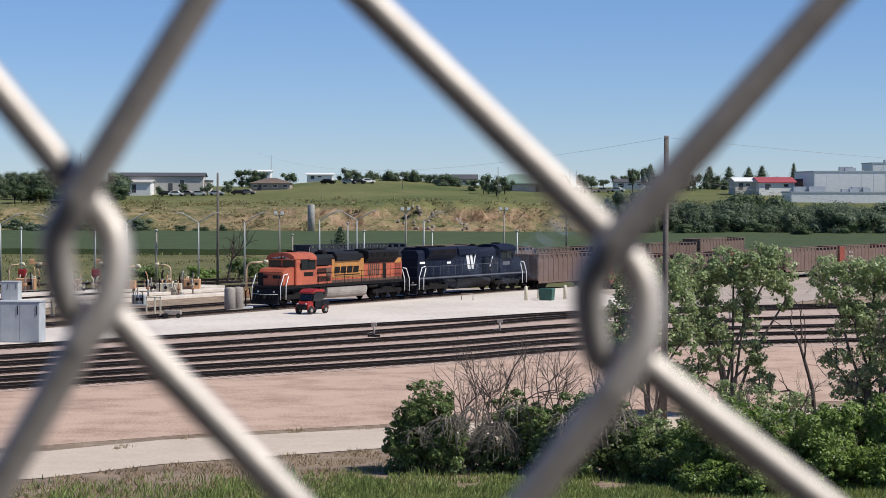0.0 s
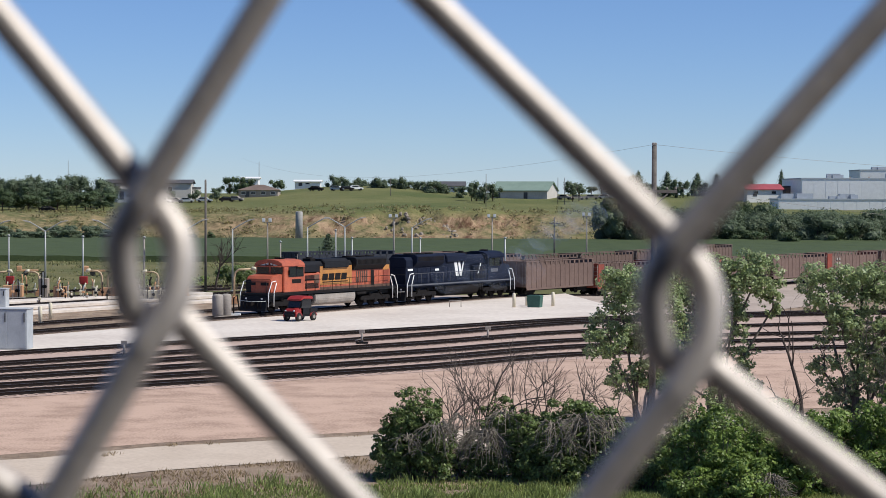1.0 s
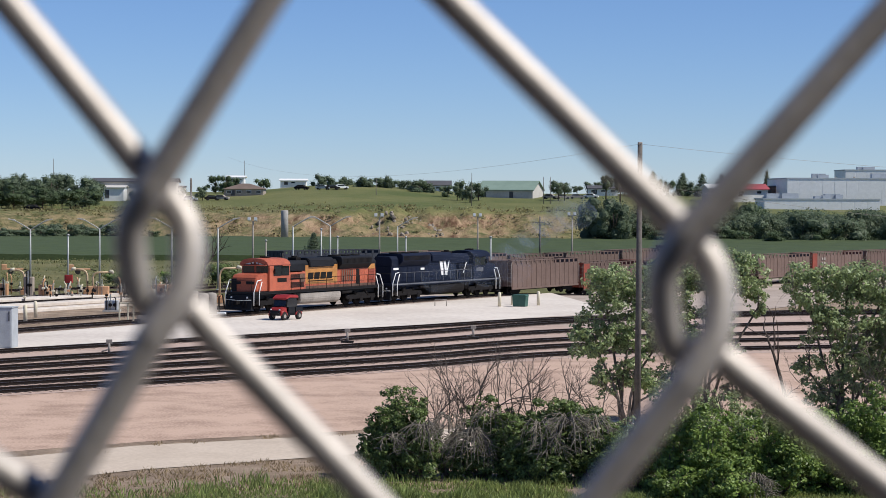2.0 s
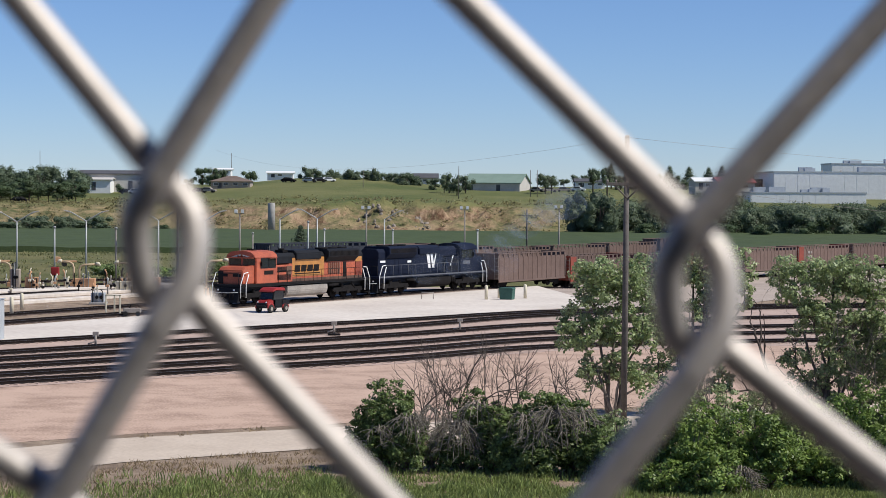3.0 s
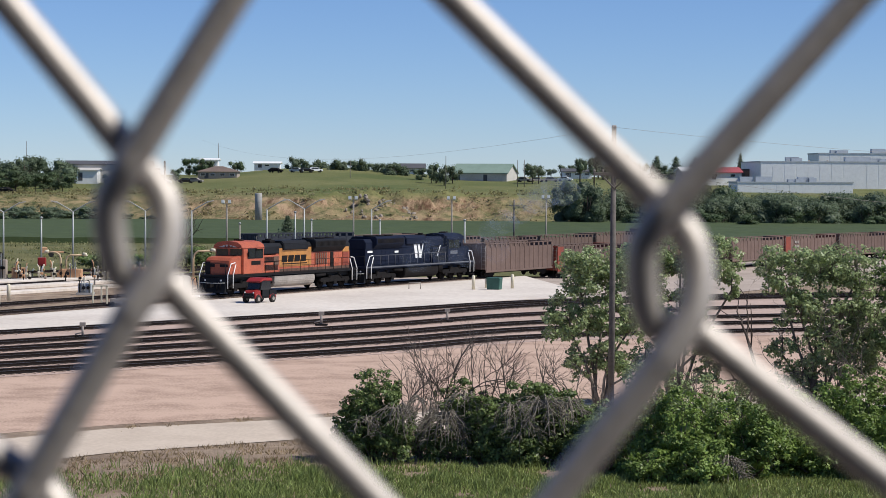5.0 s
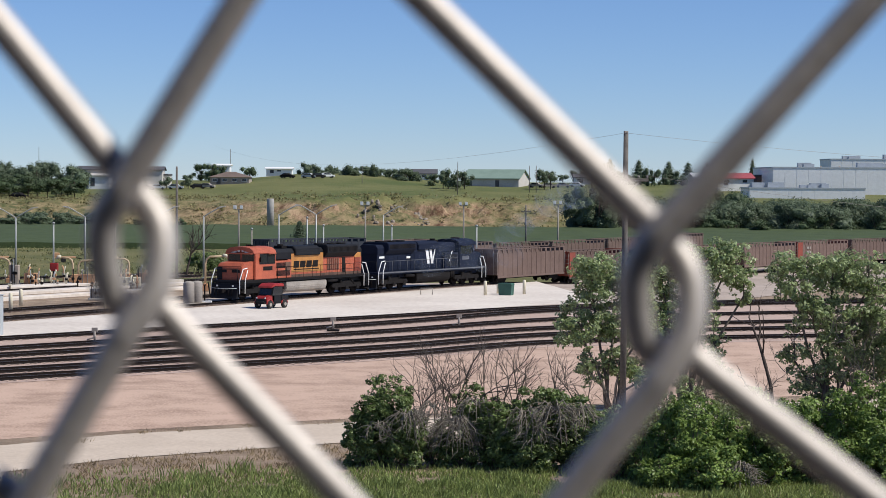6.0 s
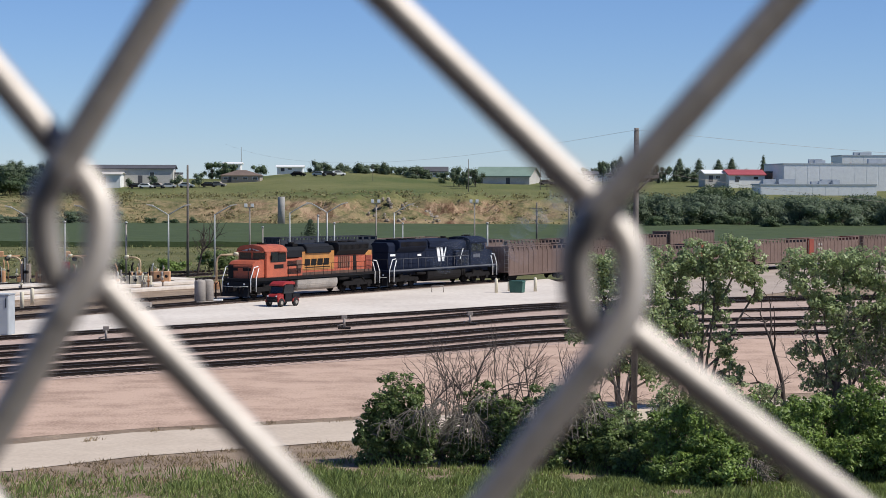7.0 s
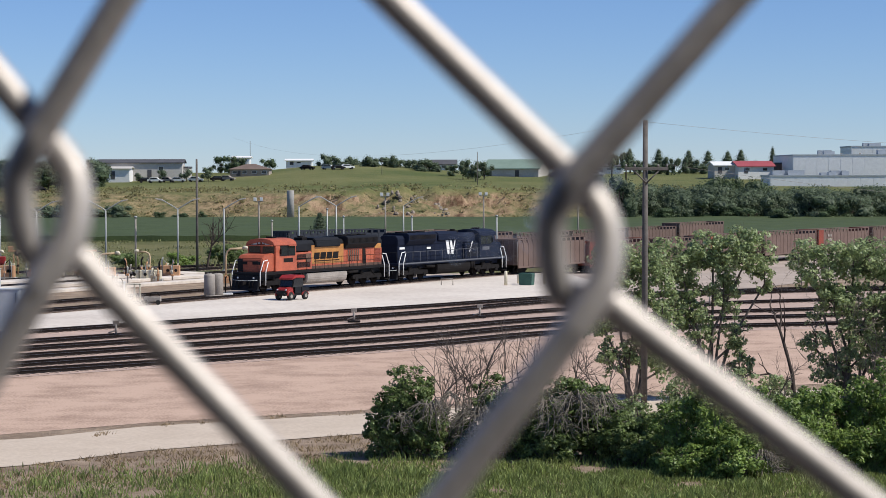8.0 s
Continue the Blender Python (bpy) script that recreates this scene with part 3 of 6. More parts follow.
    part("upper_hood", bm, top, root, "sooty black upper hood" if orange else "")
    # dynamic-brake hump, radiator with flared sides and fans
    bm = bmesh.new()
    prism(bm, [(-1.25, 3.72), (1.25, 3.72), (1.22, 4.28), (0.9, 4.56), (-0.9, 4.56), (-1.22, 4.28)], 'x', -2.6, 1.4, 0.06)
    part("brake_hatch", bm, top, root)
    bm = bmesh.new()
    prism(bm, [(-1.05, 3.42), (1.05, 3.42), (1.52, 3.9), (1.52, 4.42), (1.3, 4.58), (-1.3, 4.58), (-1.52, 4.42), (-1.52, 3.9)], 'x', -8.6, -3.4, 0.04)
    rad = part("radiator", bm, top, root)
    for y in (-1.53, 1.53):
        bm = bmesh.new()
        for i in range(24):
            box(bm, -8.4 + i * 0.2, -8.28 + i * 0.2, y - 0.015, y + 0.015, 3.96, 4.38)
        part("radiator_grille", bm, M_DARK, rad)
    for x in (-7.6, -6.0, -4.4):
        bm = bmesh.new()
        tube(bm, [(x, 0, 4.55), (x, 0, 4.70)], 0.62, 20)
        part("fan", bm, M_DARK, rad)
    bm = bmesh.new()
    box(bm, 1.7, 2.5, -0.45, 0.45, 4.36, 4.62, 0.03)
    tube(bm, [(2.1, 0, 4.6), (2.1, 0, 4.75)], 0.28, 12)
    part("exhaust_stack", bm, M_DARK, root, "soot-blackened exhaust stack")
    bm = bmesh.new()
    for i in range(3):
        tube(bm, [(6.3, -0.3 + i * 0.3, 4.72), (6.9 + 0.1 * i, -0.3 + i * 0.3, 4.74)], [0.05, 0.09], 8)
    part("air_horn", bm, M_DARK, root)
    if orange:
        for y in (-1.055, 1.055):
            s = 1 if y > 0 else -1
            bm = bmesh.new()
            box(bm, -3.3, 1.9, y - 0.012, y + 0.012, 2.2, 3.9)
            panel = part("yellow_panel", bm, M_YELLOW, root, "weathered yellow side panel")
            # plain slanted blocks
            bm = bmesh.new()
            for i in range(4):
                c = 1.15 - i * 1.02
                prism(bm, [(c - 0.47, 2.62), (c + 0.40, 2.62), (c + 0.30, 3.22), (c - 0.57, 3.22)], 'y', y + s * 0.012, y + s * 0.03)
            box(bm, -2.6, 1.5, min(y + s * 0.012, y + s * 0.03), max(y + s * 0.012, y + s * 0.03), 2.42, 2.5)
            part("side_mark", bm, M_DARK, panel, "plain dark slanted blocks")
            bm = bmesh.new()
            for i in range(9):
                box(bm, -9.6, -8.65, y - 0.03, y + 0.03, 2.0 + i * 0.15, 2.09 + i * 0.15)
            part("rear_grille", bm, M_HOPEND, root, "red slatted rear grille")
            bm = bmesh.new()
            box(bm, -9.7, -8.6, y - 0.02, y + 0.02, 3.3, 3.78, 0.02)
            part("yellow_corner", bm, M_YELLOW, root, "faded yellow corner panel")
            bm = bmesh.new()
            box(bm, -9.85, 2.3, y - 0.016, y + 0.016, 1.77, 2.02)
            part("lower_strip", bm, M_GRIME, root, "grimy brown strip along the hood foot")
            bm = bmesh.new()
            for i in range(6):
                box(bm, -5.9 + i * 0.34, -5.72 + i * 0.34, y - 0.03, y + 0.03, 2.25, 3.3)
            part("vent", bm, M_GRIME, root, "grimy vertical vent slats")
            bm = bmesh.new()
            box(bm, 2.5, 3.3, y * 1.345 - 0.02, y * 1.345 + 0.02, 2.45, 3.2, 0.01)
            part("access_panel", bm, M_GRIME, root, "dark brown access panel")
            bm = bmesh.new()
            box(bm, -7.0, -6.5, y - 0.03, y + 0.03, 1.95, 3.35)
            part("dark_door", bm, M_DARK, root, "dark recessed door")
        for y in (0.7, -0.7):
            bm = bmesh.new()
            box(bm, 9.85, 9.875, y - 0.42, y + 0.42, 2.43, 2.68)
            part("nose_mark", bm, M_BLACK, root, "plain dark mark on the nose")
    else:
        for y in (-1.06, 1.06):
            s = 1 if y > 0 else -1
            bm = bmesh.new()
            for c, w, lean in ((-0.75, 0.26, -0.4), (-0.05, 0.2, -0.4), (0.85, 0.09, 0.5)):
                prism(bm, [(c - w - lean, 2.3), (c + w - lean, 2.3), (c + w, 3.75), (c - w, 3.75)], 'y', y, y + s * 0.02)
            part("side_mark", bm, M_WHITE, root, "plain white slanted bars")
            bm = bmesh.new()
            prism(bm, [(3.0, 2.4), (3.14, 2.4), (3.75, 3.5), (3.6, 3.5)], 'y', s * 1.41, s * 1.425)
            box(bm, -4.6, -3.9, min(y, y + s * 0.02), max(y, y + s * 0.02), 2.95, 3.15)
            part("stripe", bm, M_WHITE, root, "thin white stripe")
            bm = bmesh.new()
            box(bm, -9.6, -8.7, y - 0.02, y + 0.02, 3.05, 3.25)
            part("marking_bar", bm, M_WHITE, root, "plain painted bar")
    # hoses and cut levers on both ends
    for s in (-1, 1):
        for y in (-0.95, -0.6, 0.6, 0.95):
            bm = bmesh.new()
            tube(bm, [(s * 10.6, y, 1.1), (s * 10.8, y, 0.8), (s * 10.75, y * 0.96, 0.45)], 0.04, 6)
            part("air_hose", bm, M_DARK, root)
        bm = bmesh.new()
        tube(bm, [(s * 10.62, -1.35, 1.1), (s * 10.72, -0.3, 1.05), (s * 10.72, 0.3, 1.05), (s * 10.62, 1.35, 1.1)], 0.022, 5)
        part("uncoupling_lever", bm, M_WHITE, root, "pale uncoupling lever")
        for y in (-0.85, 0.85):
            bm = bmesh.new()
            tube(bm, [(s * 10.42, y, 1.28), (s * 10.5, y, 1.28)], 0.1, 10)
            part("ditch_light", bm, M_WHITE, root, "round pale ditch light")
    # fuel tank
    bm = bmesh.new()
    prism(bm, [(-1.48, 1.4), (1.48, 1.4), (1.5, 0.95), (1.36, 0.6), (1.05, 0.42), (-1.05, 0.42), (-1.36, 0.6), (-1.5, 0.95)], 'x', -3.3, 3.2, 0.06)
    part("fuel_tank", bm, M_TANK if orange else M_DARK, root, "dusty grey fuel tank" if orange else "dark fuel tank")
    for y in (-1.3, 1.3):
        for a, b, r in (((3.6, y, 0.8), (3.6, y, 1.45), 0.16), ((4.0, y, 0.8), (4.0, y, 1.45), 0.16), ((-3.6, y, 1.25), (-5.2, y, 1.3), 0.14)):
            bm = bmesh.new()
            tube(bm, [a, b], r, 10)
            part("air_reservoir", bm, M_DARK, root)
    # trucks
    for cx in (-7.1, 7.0):
        bm = bmesh.new()
        for y in (-1.12, 1.12):
            prism(bm, [(cx - 2.55, 0.72), (cx - 2.35, 0.98), (cx - 0.9, 0.98), (cx - 0.6, 1.16), (cx + 0.6, 1.16), (cx + 0.9, 0.98), (cx + 2.35, 0.98), (cx + 2.55, 0.72), (cx + 2.4, 0.56), (cx - 2.4, 0.56)], 'y', y - 0.11, y + 0.11, 0.03)
            for ax in (-1.85, 0, 1.85):
                box(bm, cx + ax - 0.24, cx + ax + 0.24, y - 0.16, y + 0.16, 0.34, 0.74, 0.03)
            for ax in (-0.95, 0.95):
                for k in range(4):
                    tube(bm, [(cx + ax, y, 0.98 + k * 0.09), (cx + ax, y, 1.04 + k * 0.09)], 0.15, 10)
            tube(bm, [(cx - 1.2, y * 1.1, 0.85), (cx - 0.5, y * 1.1, 1.4)], 0.06, 6)
        box(bm, cx - 0.5, cx + 0.5, -1.1, 1.1, 0.7, 1.1)
        truck = part("truck", bm, M_DARK, root)
        for ax in (-1.85, 0, 1.85):
            wheel_parts(truck, cx + ax, 0.53)
    # pilots, ploughs, couplers, steps
    for s in (-1, 1):
        bm = bmesh.new()
        prism(bm, [(s * 9.9, 1.5), (s * 10.45, 1.5), (s * 10.55, 0.95), (s * 10.75, 0.2), (s * 10.4, 0.2), (s * 10.2, 0.9)], 'y', -1.4, 1.4, 0.02)
        part("pilot", bm, M_BLACK, root)
        bm = bmesh.new()
        box(bm, min(s * 10.4, s * 10.95), max(s * 10.4, s * 10.95), -0.14, 0.14, 0.72, 1.0, 0.03)
        box(bm, min(s * 10.9, s * 11.15), max(s * 10.9, s * 11.15), -0.22, 0.2, 0.66, 1.06, 0.05)
        part("coupler", bm, M_DARK, root)
        for y in (-1.36, 1.36):
            bm = bmesh.new()
            for i in range(4):
                box(bm, min(s * 9.75, s * 10.4), max(s * 9.75, s * 10.4), y - 0.16, y + 0.16, 0.38 + i * 0.34, 0.42 + i * 0.34)
            box(bm, s * 10.42 - 0.02, s * 10.42 + 0.02, y - 0.16, y + 0.16, 0.35, 1.55)
            part("step", bm, M_DARK, root)
            bm = bmesh.new()
            yy = y * 1.11
            tube(bm, [(s * 10.42, yy, 0.6), (s * 10.42, yy, 1.75), (s * 9.9, yy, 2.75), (s * 9.3, yy, 2.82)], 0.045, 6)
            tube(bm, [(s * 9.6, yy, 0.6), (s * 9.6, yy, 1.75), (s * 9.2, yy, 2.65)], 0.045, 6)
            part("grab_rail", bm, M_WHITE, root, "white corner grab rails")
    for y in (-1.47, 1.47):
        bm = bmesh.new()
        tube(bm, [(-9.3, y, 2.78), (4.8, y, 2.78)], 0.024, 6)
        for i in range(11):
            tube(bm, [(-9.2 + i * 1.38, y, 1.76), (-9.2 + i * 1.38, y, 2.78)], 0.024, 6)
        part("handrail", bm, M_DARK if orange else M_SILL, root)
    for s in (-1, 1):
        bm = bmesh.new()
        tube(bm, [(s * 10.3, -1.2, 1.76), (s * 10.3, -1.2, 2.75), (s * 10.3, 1.2, 2.75), (s * 10.3, 1.2, 1.76)], 0.03, 6)
        part("end_rail", bm, M_BLACK, root)
    return root


START = 60.0 + (Vector((-63.6, 116.7)) - Vector((-48.4, 142.6))).length     # arc length to the point abreast of the leading cab
FINE_TRAIN = smooth_line(TRAIN_LINE, 1.0)
build_loco("locomotive", on_line(FINE_TRAIN, START + 7.6, back=True), M_ORANGE, "orange and black freight locomotive with a yellow side panel", True)
build_loco("locomotive", on_line(FINE_TRAIN, START + 30.2), M_NAVY, "dark navy freight locomotive with white slanted bars", False)


# ---------------------------------------------------------------- coal cars
def build_coal_car(name, m, side, end, label):
    """A bathtub gondola with ribbed sides under a row of top openings."""
    root = thing(name, m, label, "coal car", "coal cars")
    half, w, top = 7.55, 1.53, 3.72
    bm = bmesh.new()
    for y in (-w, w):
        s = 1 if y > 0 else -1
        box(bm, -half, half, min(y, y - s * 0.06), max(y, y - s * 0.06), 0.74, top - 0.42)
        box(bm, -half, half, y - 0.07, y + 0.07, top - 0.09, top, 0.015)
        box(bm, -half, half, y - 0.06, y + 0.06, 0.68, 0.86, 0.015)
        for i in range(15):
            x = -half + 0.12 + i * (2 * half - 0.24) / 14
            box(bm, x - 0.045, x + 0.045, min(y, y + s * 0.035), max(y, y + s * 0.035), 0.84, top - 0.4)
            box(bm, x - 0.16, x + 0.16, y - 0.04, y + 0.04, top - 0.44, top - 0.08)
    part("side_wall", bm, side, root)
    for s in (-1, 1):
        bm = bmesh.new()
        x = s * half
        box(bm, x - 0.05, x + 0.05, -w, w, 1.0, top, 0.02)
        for y in (-1.0, -0.33, 0.33, 1.0):
            box(bm, min(x, x + s * 0.12), max(x, x + s * 0.12), y - 0.06, y + 0.06, 1.0, top - 0.1)
        part("end_wall", bm, end, root, "red-orange end wall" if end is M_HOPEND else "")
    if end is M_HOPEND:
        for y in (-w, w):
            s = 1 if y > 0 else -1
            bm = bmesh.new()
            box(bm, -half, -half + 1.35, min(y, y + s * 0.075), max(y, y + s * 0.075), 0.86, top - 0.1)
            part("end_panel", bm, M_HOPEND, root, "red-orange panel")
            for dx, z in ((2.6, 2.7), (3.3, 2.7), (2.6, 2.1), (3.3, 2.1)):
                bm = bmesh.new()
                box(bm, -half + dx, -half + dx + 0.45, min(y + s * 0.01, y + s * 0.09), max(y + s * 0.01, y + s * 0.09), z, z + 0.32)
                part("marking_bar", bm, M_TANK, root, "plain pale painted bar")
    bm = bmesh.new()
    box(bm, -half + 0.06, half - 0.06, -w + 0.07, w - 0.07, 1.0, 1.1)
    box(bm, -half + 0.06, half - 0.06, -w + 0.12, w - 0.12, 2.2, 2.3)
    part("load_floor", bm, M_INSHADE, root, "empty inside, coloured near-black for its shade")
    bm = bmesh.new()
    prism(bm, [(-5.2, 1.0), (5.2, 1.0), (4.7, 0.55), (-4.7, 0.55)], 'y', -1.0, 1.0, 0.05)
    box(bm, -7.9, 7.9, -0.2, 0.2, 0.7, 1.0)
    box(bm, -8.1, -7.8, -0.2, 0.2, 0.65, 1.0, 0.03)
    box(bm, 7.8, 8.1, -0.2, 0.2, 0.65, 1.0, 0.03)
    part("centre_sill", bm, M_DARK, root)
    for cx in (-5.9, 5.9):
        bm = bmesh.new()
        for y in (-0.95, 0.95):
            prism(bm, [(cx - 1.15, 0.55), (cx - 0.5, 0.78), (cx + 0.5, 0.78), (cx + 1.15, 0.55), (cx + 1.1, 0.38), (cx + 0.35, 0.24), (cx - 0.35, 0.24), (cx - 1.1, 0.38)], 'y', y - 0.08, y + 0.08, 0.02)
        box(bm, cx - 0.25, cx + 0.25, -1.0, 1.0, 0.5, 0.85)
        truck = part("truck", bm, M_DARK, root)
        for ax in (-0.89, 0.89):
            wheel_parts(truck, cx + ax, 0.46)
    for s in (-1, 1):
        for y in (-1.3, 1.3):
            bm = bmesh.new()
            for e in (-0.22, 0.22):
                tube(bm, [(s * 7.66, y + e, 1.0), (s * 7.66, y + e, 3.5)], 0.02, 5)
            for i in range(6):
                tube(bm, [(s * 7.66, y - 0.22, 1.15 + i * 0.42), (s * 7.66, y + 0.22, 1.15 + i * 0.42)], 0.018, 5)
            part("ladder", bm, M_TANK, root)
    return root


brown = build_coal_car("coal_car", on_line(FINE_TRAIN, START + 42.6 + 8.1), M_HOPPER, M_HOPPER, "brown weathered aluminium coal gondola behind the locomotives")
second = build_coal_car("coal_car", on_line(FINE_TRAIN, START + 42.6 + 8.1 + 16.35), M_HOPPER, M_HOPEND, "brown coal gondola with a red-orange end panel")
for k in range(2, 11):
    copy_thing(second if k % 2 == 1 else brown, on_line(FINE_TRAIN, START + 42.6 + 8.1 + 16.35 * k))
FINE_BACK = smooth_line(BACK_LINE, 1.0)
back0 = sum((b - a).length for a, b in zip([Vector(p) for p in BACK_LINE[:3]], [Vector(p) for p in BACK_LINE[1:3]]))
dark = build_coal_car("coal_car", on_line(FINE_BACK, back0 + 8.1), M_HOPDARK, M_HOPDARK, "dark blue coal gondola on the track behind")
for k in range(1, 7):
    copy_thing(brown, on_line(FINE_BACK, back0 + 8.1 + 16.35 * k))["label"] = "brown weathered coal gondola on the track behind"


# ---------------------------------------------------------------- utility vehicle on the apron
def build_utility_vehicle(m):
    root = thing("utility_vehicle", m, "red four-wheeled utility vehicle parked on the concrete apron", "utility vehicle")
    bm = bmesh.new()
    box(bm, -1.4, 1.35, -0.62, 0.62, 0.38, 0.62, 0.04)
    part("chassis", bm, M_BLACK, root)
    bm = bmesh.new()
    prism(bm, [(0.55, 0.62), (1.36, 0.62), (1.42, 0.8), (1.3, 0.98), (0.8, 1.12), (0.55, 1.12)], 'y', -0.6, 0.6, 0.05)
    part("front_body", bm, M_RED, root)
    bm = bmesh.new()
    box(bm, 1.36, 1.48, -0.5, 0.5, 0.5, 0.84, 0.03)
    tube(bm, [(1.45, -0.55, 0.45), (1.6, -0.4, 0.62), (1.6, 0.4, 0.62), (1.45, 0.55, 0.45)], 0.04, 6)
    part("grille", bm, M_BLACK, root)
    bm = bmesh.new()
    for a0, a1, b0, b1, c0, c1 in ((-1.5, -0.5, -0.7, 0.7, 0.66, 0.72), (-1.5, -0.5, -0.7, -0.66, 0.72, 1.05), (-1.5, -0.5, 0.66, 0.7, 0.72, 1.05), (-1.5, -1.46, -0.7, 0.7, 0.72, 1.05), (-0.54, -0.5, -0.7, 0.7, 0.72, 1.1)):
        box(bm, a0, a1, b0, b1, c0, c1)
    part("cargo_bed", bm, M_BLACK, root)
    bm = bmesh.new()
    prism(bm, [(-0.85, 1.80), (0.4, 1.86), (0.85, 1.70), (0.85, 1.82), (0.4, 2.08), (-0.7, 2.08), (-0.85, 1.98)], 'y', -0.76, 0.76, 0.05)
    part("roof", bm, M_RED, root)
    for y in (-0.66, 0.66):
        bm = bmesh.new()
        tube(bm, [(0.8, y, 1.1), (0.55, y, 1.9), (-0.65, y, 1.93), (-0.7, y, 0.6)], 0.035, 6)
        tube(bm, [(-0.05, y, 0.6), (-0.1, y, 1.9)], 0.03, 6)
        part("roll_bar", bm, M_BLACK, root)
        bm = bmesh.new()
        box(bm, -0.45, 0.45, y - 0.03, y + 0.03, 0.55, 1.1, 0.02)
        part("door", bm, M_BLACK, root)
    bm = bmesh.new()
    prism(bm, [(0.80, 1.15), (0.83, 1.15), (0.6, 1.85), (0.57, 1.85)], 'y', -0.62, 0.62)
    part("windshield", bm, M_GLASS, root)
    for y in (-0.68, 0.68):
        bm = bmesh.new()
        prism(bm, [(-0.66, 1.1), (0.72, 1.1), (0.52, 1.82), (-0.62, 1.82)], 'y', y - 0.012, y + 0.012)
        part("side_window", bm, M_GLASS, root)
    for x in (-1.0, 1.0):
        for y in (-0.62, 0.62):
            bm = bmesh.new()
            tube(bm, [(x + 0.42 * math.cos(a), y, 0.36 + 0.42 * math.sin(a)) for a in (0.1, 0.8, 1.57, 2.3, 3.0)], 0.09, 6)
            part("fender", bm, M_RED, root)
    bm = bmesh.new()
    box(bm, -0.72, -0.69, -0.62, 0.62, 1.05, 1.88)
    part("rear_panel", bm, M_GLASS, root)
    for y in (-0.33, 0.33):
        bm = bmesh.new()
        prism(bm, [(-0.5, 0.7), (0.1, 0.72), (0.1, 0.84), (-0.32, 0.86), (-0.45, 1.45), (-0.55, 1.45)], 'y', y - 0.26, y + 0.26, 0.03)
        part("seat", bm, M_BLACK, root)
    bm = bmesh.new()
    for y in (-0.45, 0.45):
        tube(bm, [(1.36, y, 0.88), (1.42, y, 0.88)], 0.07, 10)
    part("headlight", bm, M_WHITE, root)
    for x in (-1.0, 1.0):
        for y in (-0.62, 0.62):
            bm = bmesh.new()
            tube(bm, [(x, y - 0.13, 0.34), (x, y - 0.10, 0.34), (x, y + 0.10, 0.34), (x, y + 0.13, 0.34)], [0.27, 0.34, 0.34, 0.27], 18)
            wheel = part("wheel", bm, M_RUBBER, root)
            bm = bmesh.new()
            tube(bm, [(x, y - 0.14, 0.34), (x, y + 0.14, 0.34)], 0.16, 12)
            part("rim", bm, M_TANK, wheel, "grey rim")
    return root


build_utility_vehicle(pose(-14.9, 184.9, 0.05, 0, 0, 237))


# ---------------------------------------------------------------- yard fixtures
def build_light_pole(x, y, height, arms, label, facing=0.0):
    """A galvanised yard lamp with one or two raised arms."""
    root = thing("yard_light", pose(x, y, dip(x, y), 0, 0, facing), label, "street lamp", "yard lights")
    bm = bmesh.new()
    tube(bm, [(0, 0, -0.05), (0, 0, 0.25)], 0.22, 10)
    tube(bm, [(0, 0, 0.2), (0, 0, height - 0.9)], [0.11, 0.075], 10)
    part("pole", bm, M_GALV, root)
    for s in arms:
        bm = bmesh.new()
        tube(bm, [(0, 0, height - 1.0), (s * 0.35, 0, height - 0.75), (s * 1.5, 0, height - 0.08), (s * 1.75, 0, height)], 0.06, 8)
        arm = part("arm", bm, M_GALV, root)
        bm = bmesh.new()
        prism(bm, [(s * 1.6, height - 0.06), (s * 2.35, height + 0.12), (s * 2.4, height + 0.22), (s * 1.65, height + 0.1)], 'y', -0.16, 0.16, 0.02)
        part("lamp_head", bm, M_SIDING, arm, "pale cobra-head lamp")
    return root


for px_x, px_y, h, arms in (
        (-46.41, 236, 7.6, (-1, 1)), (-38.97, 236, 7.7, (-1, 1)), (-31.36, 237, 7.8, (-1, 1)), (-26.49, 238, 7.8, (1,)),
        (-18.99, 246, 7.9, (1,)), (-15.18, 252, 8.0, (-1, 1)), (-7.79, 262, 8.2, (1,)), (-52.59, 236, 7.6, (-1, 1))):
    build_light_pole(px_x, px_y, h, arms, "galvanised yard light on a pole with raised arms" if len(arms) == 1 else "galvanised double-armed yard light")


def build_flood_pole(x, y, z, top, label):
    root = thing("flood_light", pose(x, y, z), label, "flood light", "flood lights")
    bm = bmesh.new()
    tube(bm, [(0, 0, -0.1), (0, 0, top)], [0.13, 0.08], 8)
    part("pole", bm, M_TANK, root)
    bm = bmesh.new()
    box(bm, -0.6, 0.6, -0.05, 0.05, top - 0.08, top, 0.01)
    part("crossbar", bm, M_TANK, root)
    for s in (-0.5, 0.35):
        bm = bmesh.new()
        prism(bm, [(-0.05, top - 0.02), (-0.3, top + 0.05), (-0.3, top + 0.5), (-0.05, top + 0.4)], 'x', s - 0.2, s + 0.2, 0.02)
        part("lamp_head", bm, M_WHITE, root, "white square floodlight head")
    return root


for px_x, d, z, top in ((-11.38, 300, 0.0, 7.5), (2.07, 310, -0.75, 8.2), (15.84, 320, -0.9, 8.5), (-27.66, 290, 0.0, 7.0)):
    build_flood_pole(px_x, d, z, top, "tall pole with white square floodlights")

